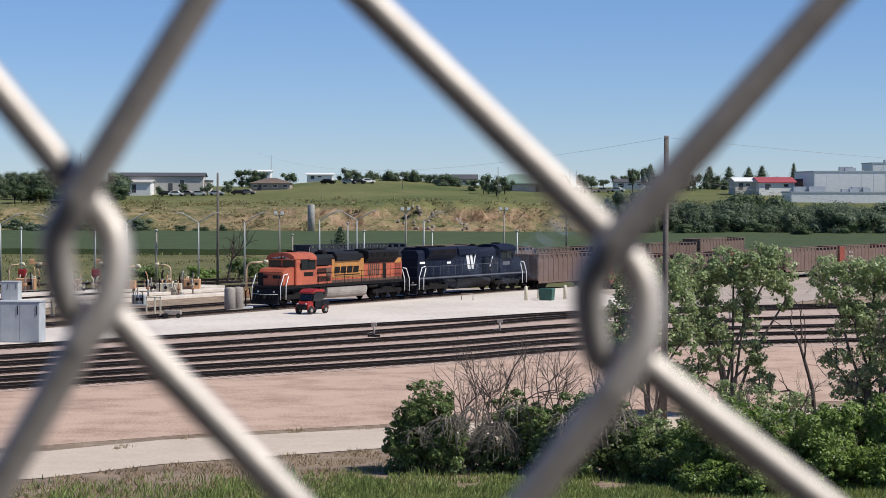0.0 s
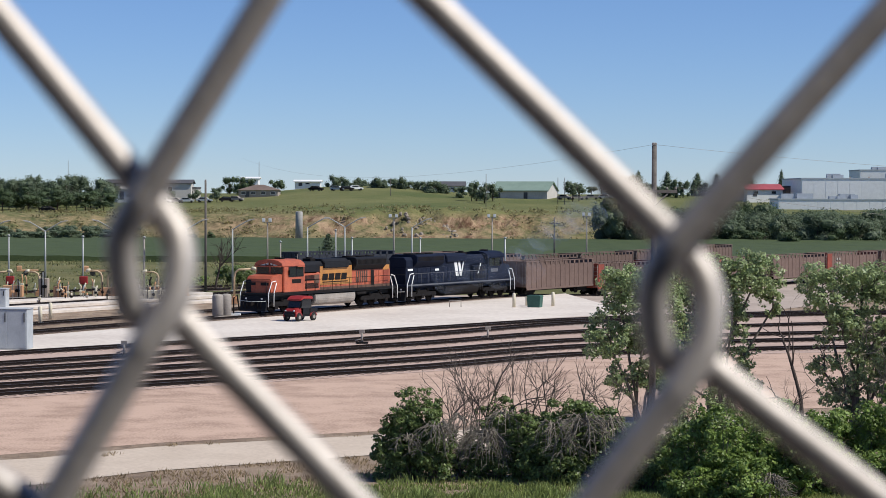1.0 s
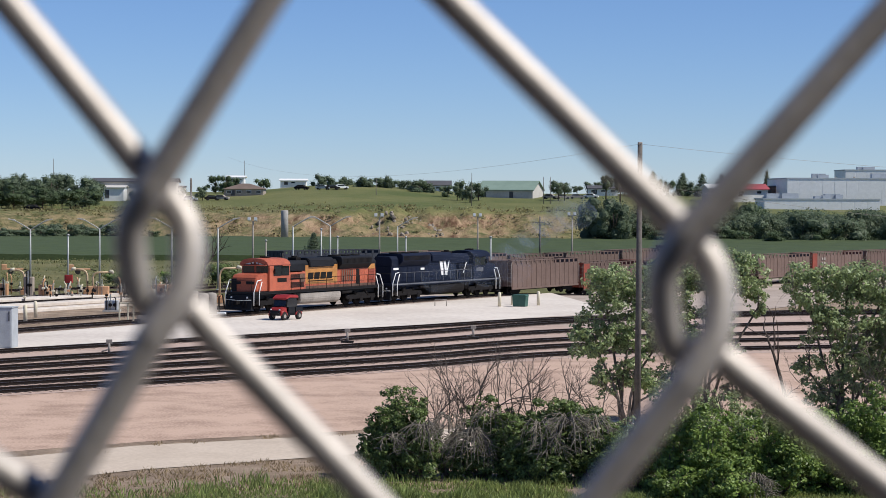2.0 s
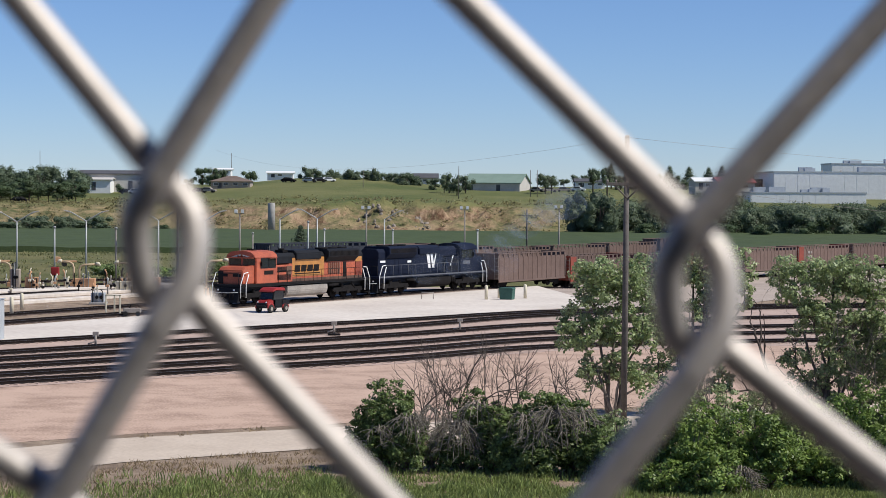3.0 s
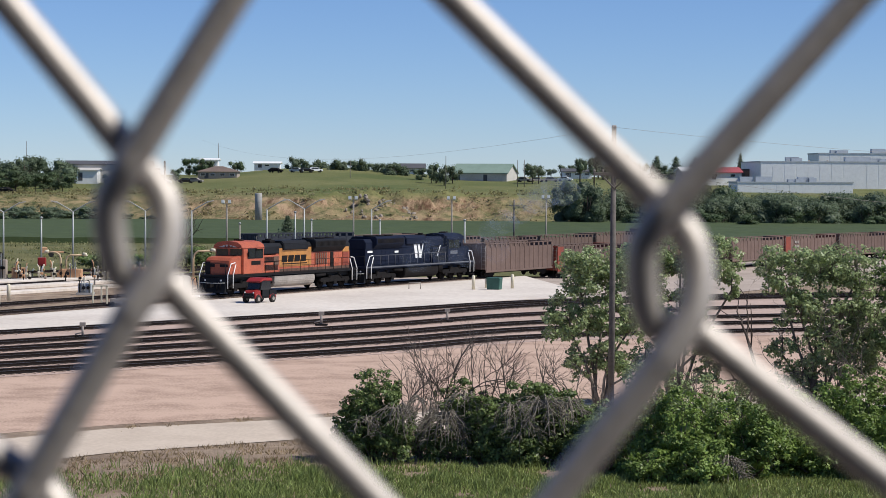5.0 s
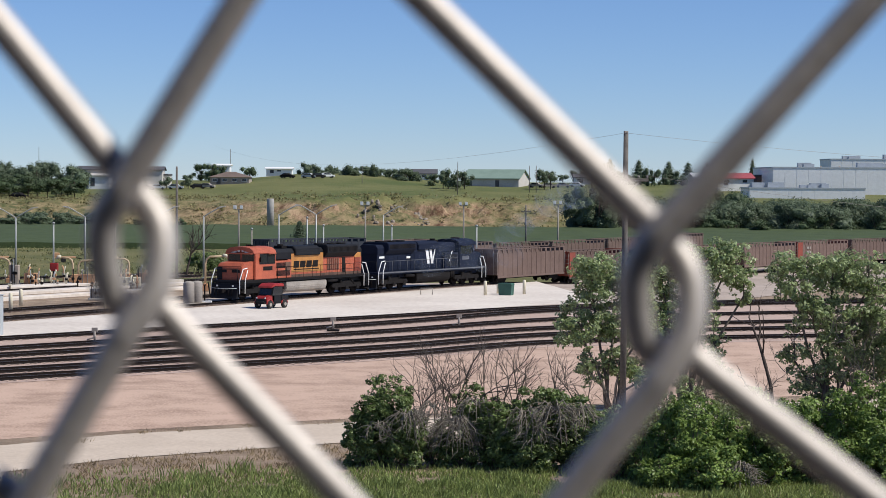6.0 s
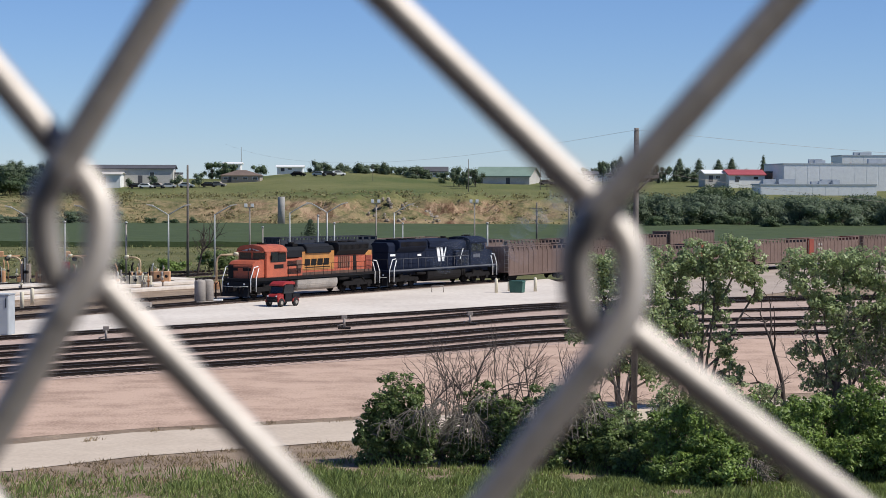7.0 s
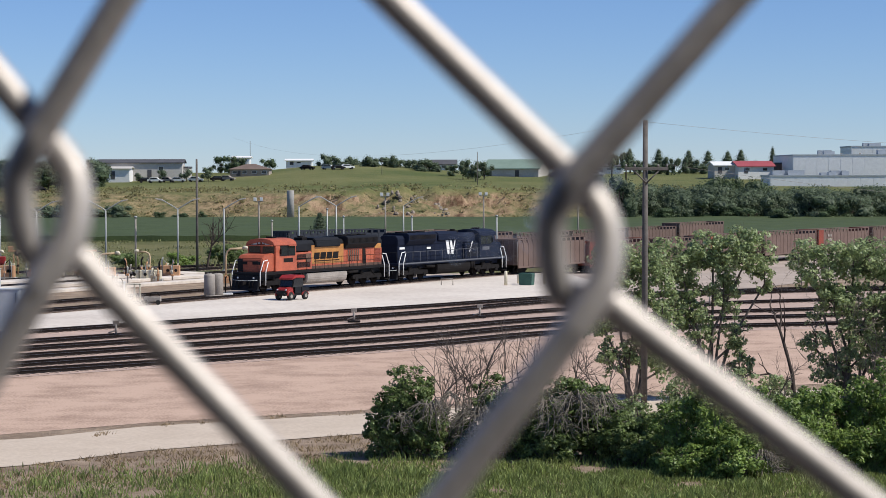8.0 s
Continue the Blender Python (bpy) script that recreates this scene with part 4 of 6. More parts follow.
# thin posts of the yard
for x, y, top, r, m_, lab in (
        (-42.36, 236, 6.0, 0.11, M_GALV, "plain galvanised steel post"), (-36.07, 238, 5.9, 0.13, M_TANK, "grey steel post beside the fuel cranes"),
        (-22.37, 250, 5.2, 0.10, M_TANK, "grey steel post behind the locomotive"), (-16.09, 250, 6.6, 0.10, M_GALV, "galvanised post behind the train"),
        (-14.23, 250, 5.8, 0.10, M_GALV, "galvanised post behind the train"), (-6.79, 262, 6.0, 0.10, M_GALV, "galvanised post behind the train"),
        (3.58, 285, 6.2, 0.14, M_GALV, "pale post behind the locomotive"), (-50.35, 236, 6.1, 0.11, M_GALV, "plain galvanised steel post")):
    root = thing("post", pose(x, y, dip(x, y)), lab, "post", "yard posts")
    bm = bmesh.new()
    tube(bm, [(0, 0, -0.05), (0, 0, top)], [r * 0.9, r * 0.75], 8)
    part("shaft", bm, m_, root)
    bm = bmesh.new()
    tube(bm, [(0, 0, top - 0.02), (0, 0, top + 0.12), (0, 0, top + 0.2)], [r * 1.25, r * 1.5, r * 0.4], 8)
    part("cap", bm, M_GALV, root, "pale cap")


def build_wood_pole(name, x, y, z, height, radius, arms, label, turn=0.0, lean=0.0):
    """A wooden utility pole; arms: (height, half width)."""
    root = thing(name, pose(x, y, z, 0, lean, turn), label, "utility pole", "utility poles")
    bm = bmesh.new()
    tube(bm, [(0, 0, -0.2), (0.01, 0, height * 0.5), (0, 0, height)], [radius, radius * 0.88, radius * 0.72], 12)
    part("shaft", bm, M_WOODPOLE, root)
    for za, half in arms:
        bm = bmesh.new()
        box(bm, -half, half, -radius - 0.1, -radius, za - 0.07, za + 0.07, 0.01)
        arm = part("crossarm", bm, M_WOODPOLE, root)
        for s in (-1, 1):
            bm = bmesh.new()
            tube(bm, [(s * half * 0.62, -radius - 0.05, za - 0.05), (0, -radius - 0.03, za - 0.65)], 0.035, 6)
            part("brace", bm, M_WOODPOLE, arm)
            for f in (0.95, 0.55):
                bm = bmesh.new()
                tube(bm, [(s * half * f, -radius - 0.05, za + 0.07), (s * half * f, -radius - 0.05, za + 0.13), (s * half * f, -radius - 0.05, za + 0.2)], [0.03, 0.06, 0.04], 8)
                part("insulator", bm, M_TANK, arm, "grey insulator")
    bm = bmesh.new()
    box(bm, -0.09, 0.09, -0.09, 0.09, height, height + 0.14, 0.02)
    part("cap", bm, M_TANK, root)
    return root


build_wood_pole("utility_pole", 7.86, 98.9, 0, 12.9, 0.15, [(10.85, 1.0)], "tall weathered wooden utility pole with a crossarm", 12, 0.25)
build_wood_pole("utility_pole", -29.66, 240, 0, 12.1, 0.15, [], "thin bare wooden utility pole in the yard")
build_wood_pole("utility_pole", 13.6, 390, dip(13, 390), 8.2, 0.17, [(7.2, 0.9)], "dark wooden utility pole beyond the coal cars")


def wire_between(a, b, sag, label, r=0.007):
    bm = bmesh.new()
    pts = []
    for i in range(17):
        t = i / 16
        p = Vector(a).lerp(Vector(b), t)
        p.z -= sag * 4 * t * (1 - t)
        pts.append(p)
    tube(bm, pts, r, 4)
    tagged(finish("overhead_wire", bm, M_TANK), label, "overhead wire", "overhead wires")


wire_between((7.9, 98.8, 12.95), (40, 118, 11.5), 0.35, "thin overhead wire from the pole top")
wire_between((7.9, 98.8, 12.95), (-32, 300, 15.5), 2.0, "thin overhead wire leading across the yard", 0.006)
wire_between((40, 118, 8.6), (8.8, 98.8, 11.05), 0.5, "thin overhead wire from the crossarm")


def build_cabinet(name, x, y, z, w, d, h, material, label, turn=0.0, legs=0.0, doors=2):
    """A steel cabinet with door leaves, a roof lip and handles."""
    root = thing(name, pose(x, y, z, 0, 0, turn), label, "cabinet", "yard cabinets")
    bm = bmesh.new()
    box(bm, -w / 2, w / 2, -d / 2, d / 2, legs, h, 0.02)
    part("body", bm, material, root)
    bm = bmesh.new()
    prism(bm, [(-d / 2 - 0.06, h), (d / 2 + 0.06, h), (d / 2 + 0.06, h + 0.05), (0, h + 0.1), (-d / 2 - 0.06, h + 0.05)], 'x', -w / 2 - 0.06, w / 2 + 0.06, 0.01)
    part("roof", bm, material, root)
    for i in range(doors):
        x0 = -w / 2 + 0.05 + i * (w - 0.1) / doors
        bm = bmesh.new()
        box(bm, x0 + 0.02, x0 + (w - 0.1) / doors - 0.02, -d / 2 - 0.025, -d / 2, legs + 0.1, h - 0.08, 0.008)
        leaf = part("door", bm, material, root)
        bm = bmesh.new()
        box(bm, x0 + (w - 0.1) / doors - 0.16, x0 + (w - 0.1) / doors - 0.10, -d / 2 - 0.06, -d / 2 - 0.025, h * 0.68, h * 0.92, 0.01)
        part("handle", bm, M_BLACK, leaf, "black handle")
    if legs:
        for sx in (-1, 1):
            bm = bmesh.new()
            box(bm, sx * (w / 2 - 0.1) - 0.05, sx * (w / 2 - 0.1) + 0.05, -0.05, 0.05, 0, legs)
            part("leg", bm, M_TANK, root)
    return root


build_cabinet("equipment_cabinet", -31.95, 150.2, 0.05, 2.75, 1.6, 2.75, M_GREYBOX, "large pale blue-grey steel equipment cabinet", -4)
build_cabinet("equipment_cabinet", -43.8, 201.0, 0.05, 1.6, 1.2, 1.9, M_GREYBOX, "pale grey steel cabinet on a low platform", -4)
for x, y in ((-41.58, 232), (-49.37, 232)):
    root = thing("fire_cabinet", pose(x, y, 0), "red cabinet on a dark post", "cabinet", "red cabinets")
    bm = bmesh.new()
    box(bm, -0.42, 0.42, -0.25, 0.25, 1.1, 1.95, 0.04)
    part("box", bm, M_RED, root)
    bm = bmesh.new()
    box(bm, -0.28, 0.28, -0.27, -0.25, 1.25, 1.85, 0.01)
    part("door", bm, M_RED, root)
    bm = bmesh.new()
    tube(bm, [(0, 0, -0.02), (0, 0, 1.1)], 0.12, 8)
    part("post", bm, M_BLACK, root)


def build_fuel_crane(x, y, h, reach, label, turn=0.0):
    """A pipe stand with a bent arm and a nozzle."""
    root = thing("fuel_crane", pose(x, y, 0.1, 0, 0, turn), label, "fuel crane", "fuel cranes")
    s = 1 if reach > 0 else -1
    bm = bmesh.new()
    tube(bm, [(0, 0, 0), (0, 0, h * 0.78), (s * 0.12, 0, h * 0.92), (s * 0.45, 0, h), (reach, 0, h + 0.05)], 0.10, 10)
    part("pipe", bm, M_CRANE, root)
    bm = bmesh.new()
    tube(bm, [(reach, 0, h + 0.12), (reach + s * 0.3, 0, h + 0.1), (reach + s * 0.45, 0, h - 0.1)], [0.18, 0.17, 0.1], 8)
    part("nozzle", bm, M_CREAM, root)
    bm = bmesh.new()
    box(bm, -0.35, 0.35, -0.3, 0.3, 0, 0.5, 0.03)
    tube(bm, [(0, 0, 0.5), (0, 0, 0.75)], 0.24, 10)
    part("base", bm, M_PIPE, root)
    return root


for x, y, h, r in ((-38.59, 226, 2.6, -1.2), (-38.18, 227, 2.3, 1.7), (-45.08, 226, 2.5, -1.0), (-33.67, 232, 2.3, -1.2), (-23.43, 212, 3.3, 1.7), (-49.49, 226, 2.5, 1.2)):
    build_fuel_crane(x, y, h, r, "ochre-painted fuel crane with a bent pipe arm")

# pump blocks, drums and pipe frames between the tracks
rng_y = np.random.RandomState(7)
for x, y, w, h, m_, lab in (
        (-36.83, 222, 2.2, 1.1, M_PIPE, "ochre pump block with pipes"), (-43.77, 222, 0.9, 2.0, M_TAN, "brown pump cabinet with pipes"),
        (-42.07, 222, 1.4, 1.2, M_PIPE, "ochre pump block with valves"), (-31.81, 218, 2.6, 1.0, M_CREAM, "cream pump block with pipes"),
        (-30.56, 224, 2.2, 1.2, M_PIPE, "ochre pump block beside the crane"), (-31.26, 196, 1.2, 0.95, M_GREYBOX, "pale grey pump housing"), (-46.9, 222, 2.0, 1.3, M_PIPE, "ochre pump block with valves")):
    root = thing("pump_unit", pose(x, y, 0.1), lab, "pump", "pump units")
    bm = bmesh.new()
    box(bm, -w / 2, w / 2, -0.45, 0.45, 0.12, h, 0.05)
    part("housing", bm, m_, root)
    bm = bmesh.new()
    box(bm, -w / 2 - 0.15, w / 2 + 0.15, -0.6, 0.6, -0.08, 0.12, 0.02)
    part("plinth", bm, M_CONC_OLD, root)
    for i in range(4):
        px = rng_y.uniform(-w / 2, w / 2)
        bm = bmesh.new()
        tube(bm, [(px, -0.5, 0.12), (px, -0.5, h + rng_y.uniform(0.1, 0.7)), (px + rng_y.uniform(-0.4, 0.4), -0.45, h + 0.3)], 0.05, 6)
        part("pipe", bm, M_GALV if i % 2 else M_DARK, root)
    for i in range(2):
        px = rng_y.uniform(-w / 2, w / 2)
        bm = bmesh.new()
        tube(bm, [(px, -0.55, h * 0.6), (px, -0.62, h * 0.6)], 0.16, 12)
        part("valve_wheel", bm, M_DARK if i else M_BLACK, root)

# upright hoses, valves and stub pipes that crowd the platform
for i in range(64):
    px = rng_y.uniform(-75, 270)
    d = rng_y.uniform(212, 232)
    x = (px - 784) * d / 3900
    h = rng_y.uniform(0.7, 2.2)
    root = thing("standpipe", pose(x, d, 0.05), "thin upright standpipe with a valve on the fuelling platform", "standpipe", "standpipes")
    bm = bmesh.new()
    tube(bm, [(0, 0, 0), (0, 0, h * 0.8), (rng_y.uniform(-0.2, 0.2), 0, h)], 0.05 + 0.05 * rng_y.rand(), 6)
    part("pipe", bm, [M_GALV, M_DARK, M_PIPE, M_CREAM, M_TANK][rng_y.randint(5)], root)
    bm = bmesh.new()
    box(bm, -0.14, 0.14, -0.14, 0.14, h * 0.45, h * 0.45 + 0.22, 0.03)
    part("valve", bm, [M_DARK, M_CREAM, M_PIPE, M_TANK][rng_y.randint(4)], root)


# long low platforms of pale concrete
def build_platform(a, b, width, height, label):
    d = (Vector(b) - Vector(a))
    m = pose(a[0], a[1], 0, 0, 0, math.degrees(math.atan2(d.y, d.x)))
    bm = bmesh.new()
    box(bm, 0, d.length, -width / 2, width / 2, 0.0, height, 0.03)
    ob = finish("platform", bm, M_CONCRETE)
    ob.matrix_world = m
    return tagged(ob, label, "platform", kind="structure")


build_platform((-66, 186), (-29, 231.5), 3.4, 0.35, "pale concrete fuelling platform")
build_platform((-53, 184), (-27.5, 226), 2.2, 0.3, "pale concrete fuelling platform between tracks")
build_platform((-58, 163), (-24.5, 219), 1.6, 0.3, "narrow pale concrete platform edge")
build_track([(-66, 170), (-43.5, 207), (-27.5, 233), (-10, 262)], "railway_track", "rails along the fuelling platform")
build_track([(-76, 184), (-48, 216), (-34, 236), (-14, 266)], "railway_track", "rails along the fuelling platform")

# twin tanks beside the leading locomotive
root = thing("tank_skid", pose(-21.95, 189, 0.05, 0, 0, 55), "two upright grey tanks on a steel skid", "tank")
bm = bmesh.new()
box(bm, -1.1, 1.1, -0.6, 0.6, 0, 0.18, 0.02)
part("skid", bm, M_TANK, root)
for s in (-0.52, 0.52):
    bm = bmesh.new()
    tube(bm, [(s, 0, 0.18), (s, 0, 0.25), (s, 0, 1.85), (s, 0, 1.98), (s, 0, 2.05)], [0.44, 0.48, 0.48, 0.42, 0.15], 18)
    tank = part("tank", bm, M_TANK, root)
    bm = bmesh.new()
    tube(bm, [(s, 0, 1.98), (s, 0, 2.2)], 0.06, 8)
    part("vent", bm, M_DARK, tank)
root = thing("hose_stand", pose(-21.05, 190, 0.05), "rusty hose stand beside the locomotive", "hose stand")
bm = bmesh.new()
tube(bm, [(0, 0, 0), (0, 0, 1.6), (0.3, 0, 1.9), (0.5, 0, 0.6)], 0.07, 8)
part("hose", bm, M_DARK, root)
bm = bmesh.new()
box(bm, -0.5, 0.6, -0.3, 0.3, 0, 0.3, 0.03)
part("base", bm, M_WHITE, root, "pale base")
# small machine on a stand in front of the platform
root = thing("hand_pump", pose(-25.65, 178, 0.06), "small grey pump trolley on the apron edge", "pump")
bm = bmesh.new()
box(bm, -0.7, 0.7, -0.3, 0.3, 0.25, 0.65, 0.05)
part("body", bm, M_TANK, root)
bm = bmesh.new()
tube(bm, [(-0.2, 0, 0.65), (-0.1, 0, 0.95), (0.4, 0, 1.0), (0.6, 0, 0.7)], 0.06, 6)
part("hose", bm, M_DARK, root)
for s in (-0.5, 0.5):
    bm = bmesh.new()
    tube(bm, [(s, -0.36, 0.2), (s, -0.28, 0.2)], 0.2, 12)
    part("wheel", bm, M_RUBBER, root)
# frame of square pipes
root = thing("pipe_frame", pose(-27.55, 180, 0.06), "cream square pipe frame beside the track", "pipe frame")
for s in (-0.55, 0.15, 0.6):
    bm = bmesh.new()
    box(bm, s - 0.06, s + 0.06, -0.06, 0.06, 0, 1.6, 0.01)
    part("upright", bm, M_CREAM, root)
bm = bmesh.new()
box(bm, -0.6, 0.66, -0.06, 0.06, 1.5, 1.62, 0.01)
part("bar", bm, M_CREAM, root)


def build_bollard(x, y, h, r, label, material=None):
    root = thing("bollard", pose(x, y, 0.05 + dip(x, y)), label, "bollard", "bollards")
    bm = bmesh.new()
    tube(bm, [(0, 0, 0), (0, 0, h - 0.08), (0, 0, h)], [r, r, r * 0.5], 12)
    part("post", bm, material or M_CREAM, root)
    return root


for x, y, h in ((3.47, 208.04, 1.35), (4.77, 211.36, 0.9), (7.24, 210.61, 1.35), (-36.15, 186, 1.4), (-35.42, 178, 1.5)):
    build_bollard(x, y, h, 0.16, "cream-yellow steel bollard on the apron")
root = thing("waste_bin", pose(5.45, 208.29, 0.05, 0, 0, -20), "dark green steel waste bin beside the bollards", "bin")
bm = bmesh.new()
prism(bm, [(-0.6, 0.0), (0.6, 0.0), (0.68, 1.0), (-0.68, 1.0)], 'y', -0.45, 0.45, 0.03)
part("body", bm, M_GREEN, root)
bm = bmesh.new()
prism(bm, [(-0.72, 1.0), (0.72, 1.0), (0.6, 1.14), (-0.6, 1.14)], 'y', -0.5, 0.5, 0.02)
part("lid", bm, M_GREEN, root)
root = thing("barrier", pose(-2.08, 208.39, 0.05), "low grey pipe barrier on the apron", "barrier")
bm = bmesh.new()
tube(bm, [(-0.55, 0, 0), (-0.55, 0, 0.6), (0.55, 0, 0.6), (0.55, 0, 0)], 0.045, 8)
part("hoop", bm, M_TANK, root)


def build_switch_stand(x, y, label):
    root = thing("switch_stand", pose(x, y, 0.06), label, "switch stand", "switch stands")
    bm = bmesh.new()
    box(bm, -0.45, 0.45, -0.2, 0.2, 0, 0.12, 0.02)
    part("base", bm, M_DARK, root)
    bm = bmesh.new()
    tube(bm, [(0, 0, 0.1), (0, 0, 0.75)], 0.08, 8)
    tube(bm, [(0, 0, 0.35), (-0.5, 0, 0.2)], 0.05, 6)
    part("stand", bm, M_TANK, root)
    bm = bmesh.new()
    box(bm, -0.2, 0.2, -0.03, 0.03, 0.7, 1.0, 0.02)
    part("target", bm, M_TANK, root)


for x, y in ((-8.2, 156.7), (0.79, 161.2), (-23.13, 143.89), (19.12, 175)):
    build_switch_stand(x, y, "small dark switch stand between the tracks")


# ---------------------------------------------------------------- plants
def lump(rng, at, radii):
    """An uneven closed lump: its corners and faces."""
    g = bmesh.new()
    bmesh.ops.create_icosphere(g, subdivisions=2, radius=1.0)
    o = Vector(rng.uniform(0, 50, 3))
    v = [[at[i] + w.co[i] * radii[i] * (1 + 0.35 * noise.noise(w.co * 1.6 + o)) for i in range(3)] for w in g.verts]
    f = [[w.index for w in face.verts] for face in g.faces]
    g.free()
    return v, f


def leaf_mesh(name, centres, size, material, parent=None, rng=None, up=0.35, slim=0.5, label="", outward=None, cores=()):
    """Many small leaves in one mesh, each four corners round its place; outward: where each one faces; cores: the thick inside of the crown."""
    rng = rng or np.random.RandomState(3)
    c = np.asarray(centres, dtype=float)
    k = len(c)
    a = rng.normal(size=(k, 3))
    a[:, 2] -= 0.25
    nrm = rng.normal(size=(k, 3))
    if outward is None:
        nrm[:, 2] = np.abs(nrm[:, 2]) + up
    else:
        nrm = nrm * 0.55 + np.asarray(outward) * 1.1
        nrm[:, 2] += up
    nrm /= np.linalg.norm(nrm, axis=1)[:, None] + 1e-9
    a -= nrm * np.sum(a * nrm, axis=1)[:, None] * (0.0 if outward is None else 0.8)
    a /= np.linalg.norm(a, axis=1)[:, None]
    b = np.cross(a, nrm)
    b /= np.linalg.norm(b, axis=1)[:, None] + 1e-9
    s = size * rng.uniform(0.55, 1.35, size=(k, 1))
    v = np.stack([c - a * s * 0.5, c + b * s * slim * 0.5, c + a * s * 0.5, c - b * s * slim * 0.5], axis=1).reshape(-1, 3).tolist()
    faces = np.arange(4 * k).reshape(-1, 4).tolist()
    for at, radii in cores:
        lv, lf = lump(rng, at, radii)
        faces += [[q + len(v) for q in f] for f in lf]
        v += lv
    me = bpy.data.meshes.new(name)
    me.from_pydata(v, [], faces)
    me.materials.append(material)
    ob = new(name, me)
    if parent is not None:
        ob.parent = parent
    if label:
        tagged(ob, label)
    return ob


def grow(bm, rng, at, way, length, radius, depth, tips, spread=0.7, droop=0.0, kids=(2, 4), keep=0.72):
    """A limb that bends as it rises and splits into thinner ones; fills tips with the ends and sides of the last ones."""
    pts, rad = [Vector(at)], [radius]
    d = Vector(way).normalized()
    for i in range(3):
        d = (d + Vector(rng.normal(size=3)) * 0.16 + Vector((0, 0, -droop))).normalized()
        pts.append(pts[-1] + d * length / 3)
        rad.append(radius * (1 - 0.15 * (i + 1)))
    tube(bm, pts, rad, 5 if depth else 3, cap=False)
    if depth == 0:
        tips.append((pts[1], pts[3]))
        return
    for _ in range(rng.randint(kids[0], kids[1] + 1)):
        at2 = pts[rng.randint(1, 4)]
        off = Vector(rng.normal(size=3)) * spread
        grow(bm, rng, at2, d + off, length * keep * rng.uniform(0.75, 1.15), radius * 0.55, depth - 1, tips, spread, droop, kids, keep)
    grow(bm, rng, pts[3], d + Vector(rng.normal(size=3)) * 0.2, length * keep, radius * 0.65, depth - 1, tips, spread, droop, kids, keep)


def shell(rng, clumps, count, seed, gap=-0.3, floor=0.02):
    """Leaf places on the outsides of clumps (centre, radii), and the way each one faces."""
    area = sum(r[0] * r[2] for _, r in clumps)
    pts, out = [], []
    for c, r in clumps:
        k = max(8, int(count * r[0] * r[2] / area))
        u = rng.normal(size=(k, 3))
        u /= np.linalg.norm(u, axis=1)[:, None]
        q = u * rng.uniform(0.5, 1.1, size=(k, 1)) ** 0.6 * np.array(r) + np.array(c)
        ok = np.array([p[2] > floor and noise.noise((p[0] * 1.9 + seed, p[1] * 1.9, p[2] * 1.9)) > gap for p in q])
        pts.append(q[ok])
        out.append(u[ok])
    return np.concatenate(pts), np.concatenate(out)


def arching(bm, rng, at, reach, stems):
    """Dead stems that spring from one place, arch over and hang, with short side twigs."""
    c = Vector(at)
    for _ in range(stems):
        a = rng.uniform(-math.pi, 0)
        d = Vector((math.cos(a), math.sin(a) * 0.7, 0)) * reach * rng.uniform(0.45, 1.0)
        up, down = reach * rng.uniform(0.1, 0.4), reach * rng.uniform(0.3, 0.95)
        p = [c + Vector(rng.normal(size=3)) * 0.12, c + d * 0.4 + Vector((0, 0, up)), c + d * 0.8 + Vector((0, 0, up * 0.4 - down * 0.3)), c + d + Vector((0, 0, -down))]
        tube(bm, p, [0.024, 0.02, 0.015, 0.007], 4, cap=False)
        for k in range(5):
            q = p[1 + k % 2].lerp(p[2 + k % 2], rng.uniform(0, 1))
            e = q + d.normalized() * rng.uniform(0.1, 0.4) + Vector((rng.normal() * 0.16, rng.normal() * 0.1, -rng.uniform(-0.05, 0.35)))
            tube(bm, [q, q.lerp(e, 0.5) + Vector((0, 0, 0.04)), e], [0.013, 0.01, 0.005], 3, cap=False)


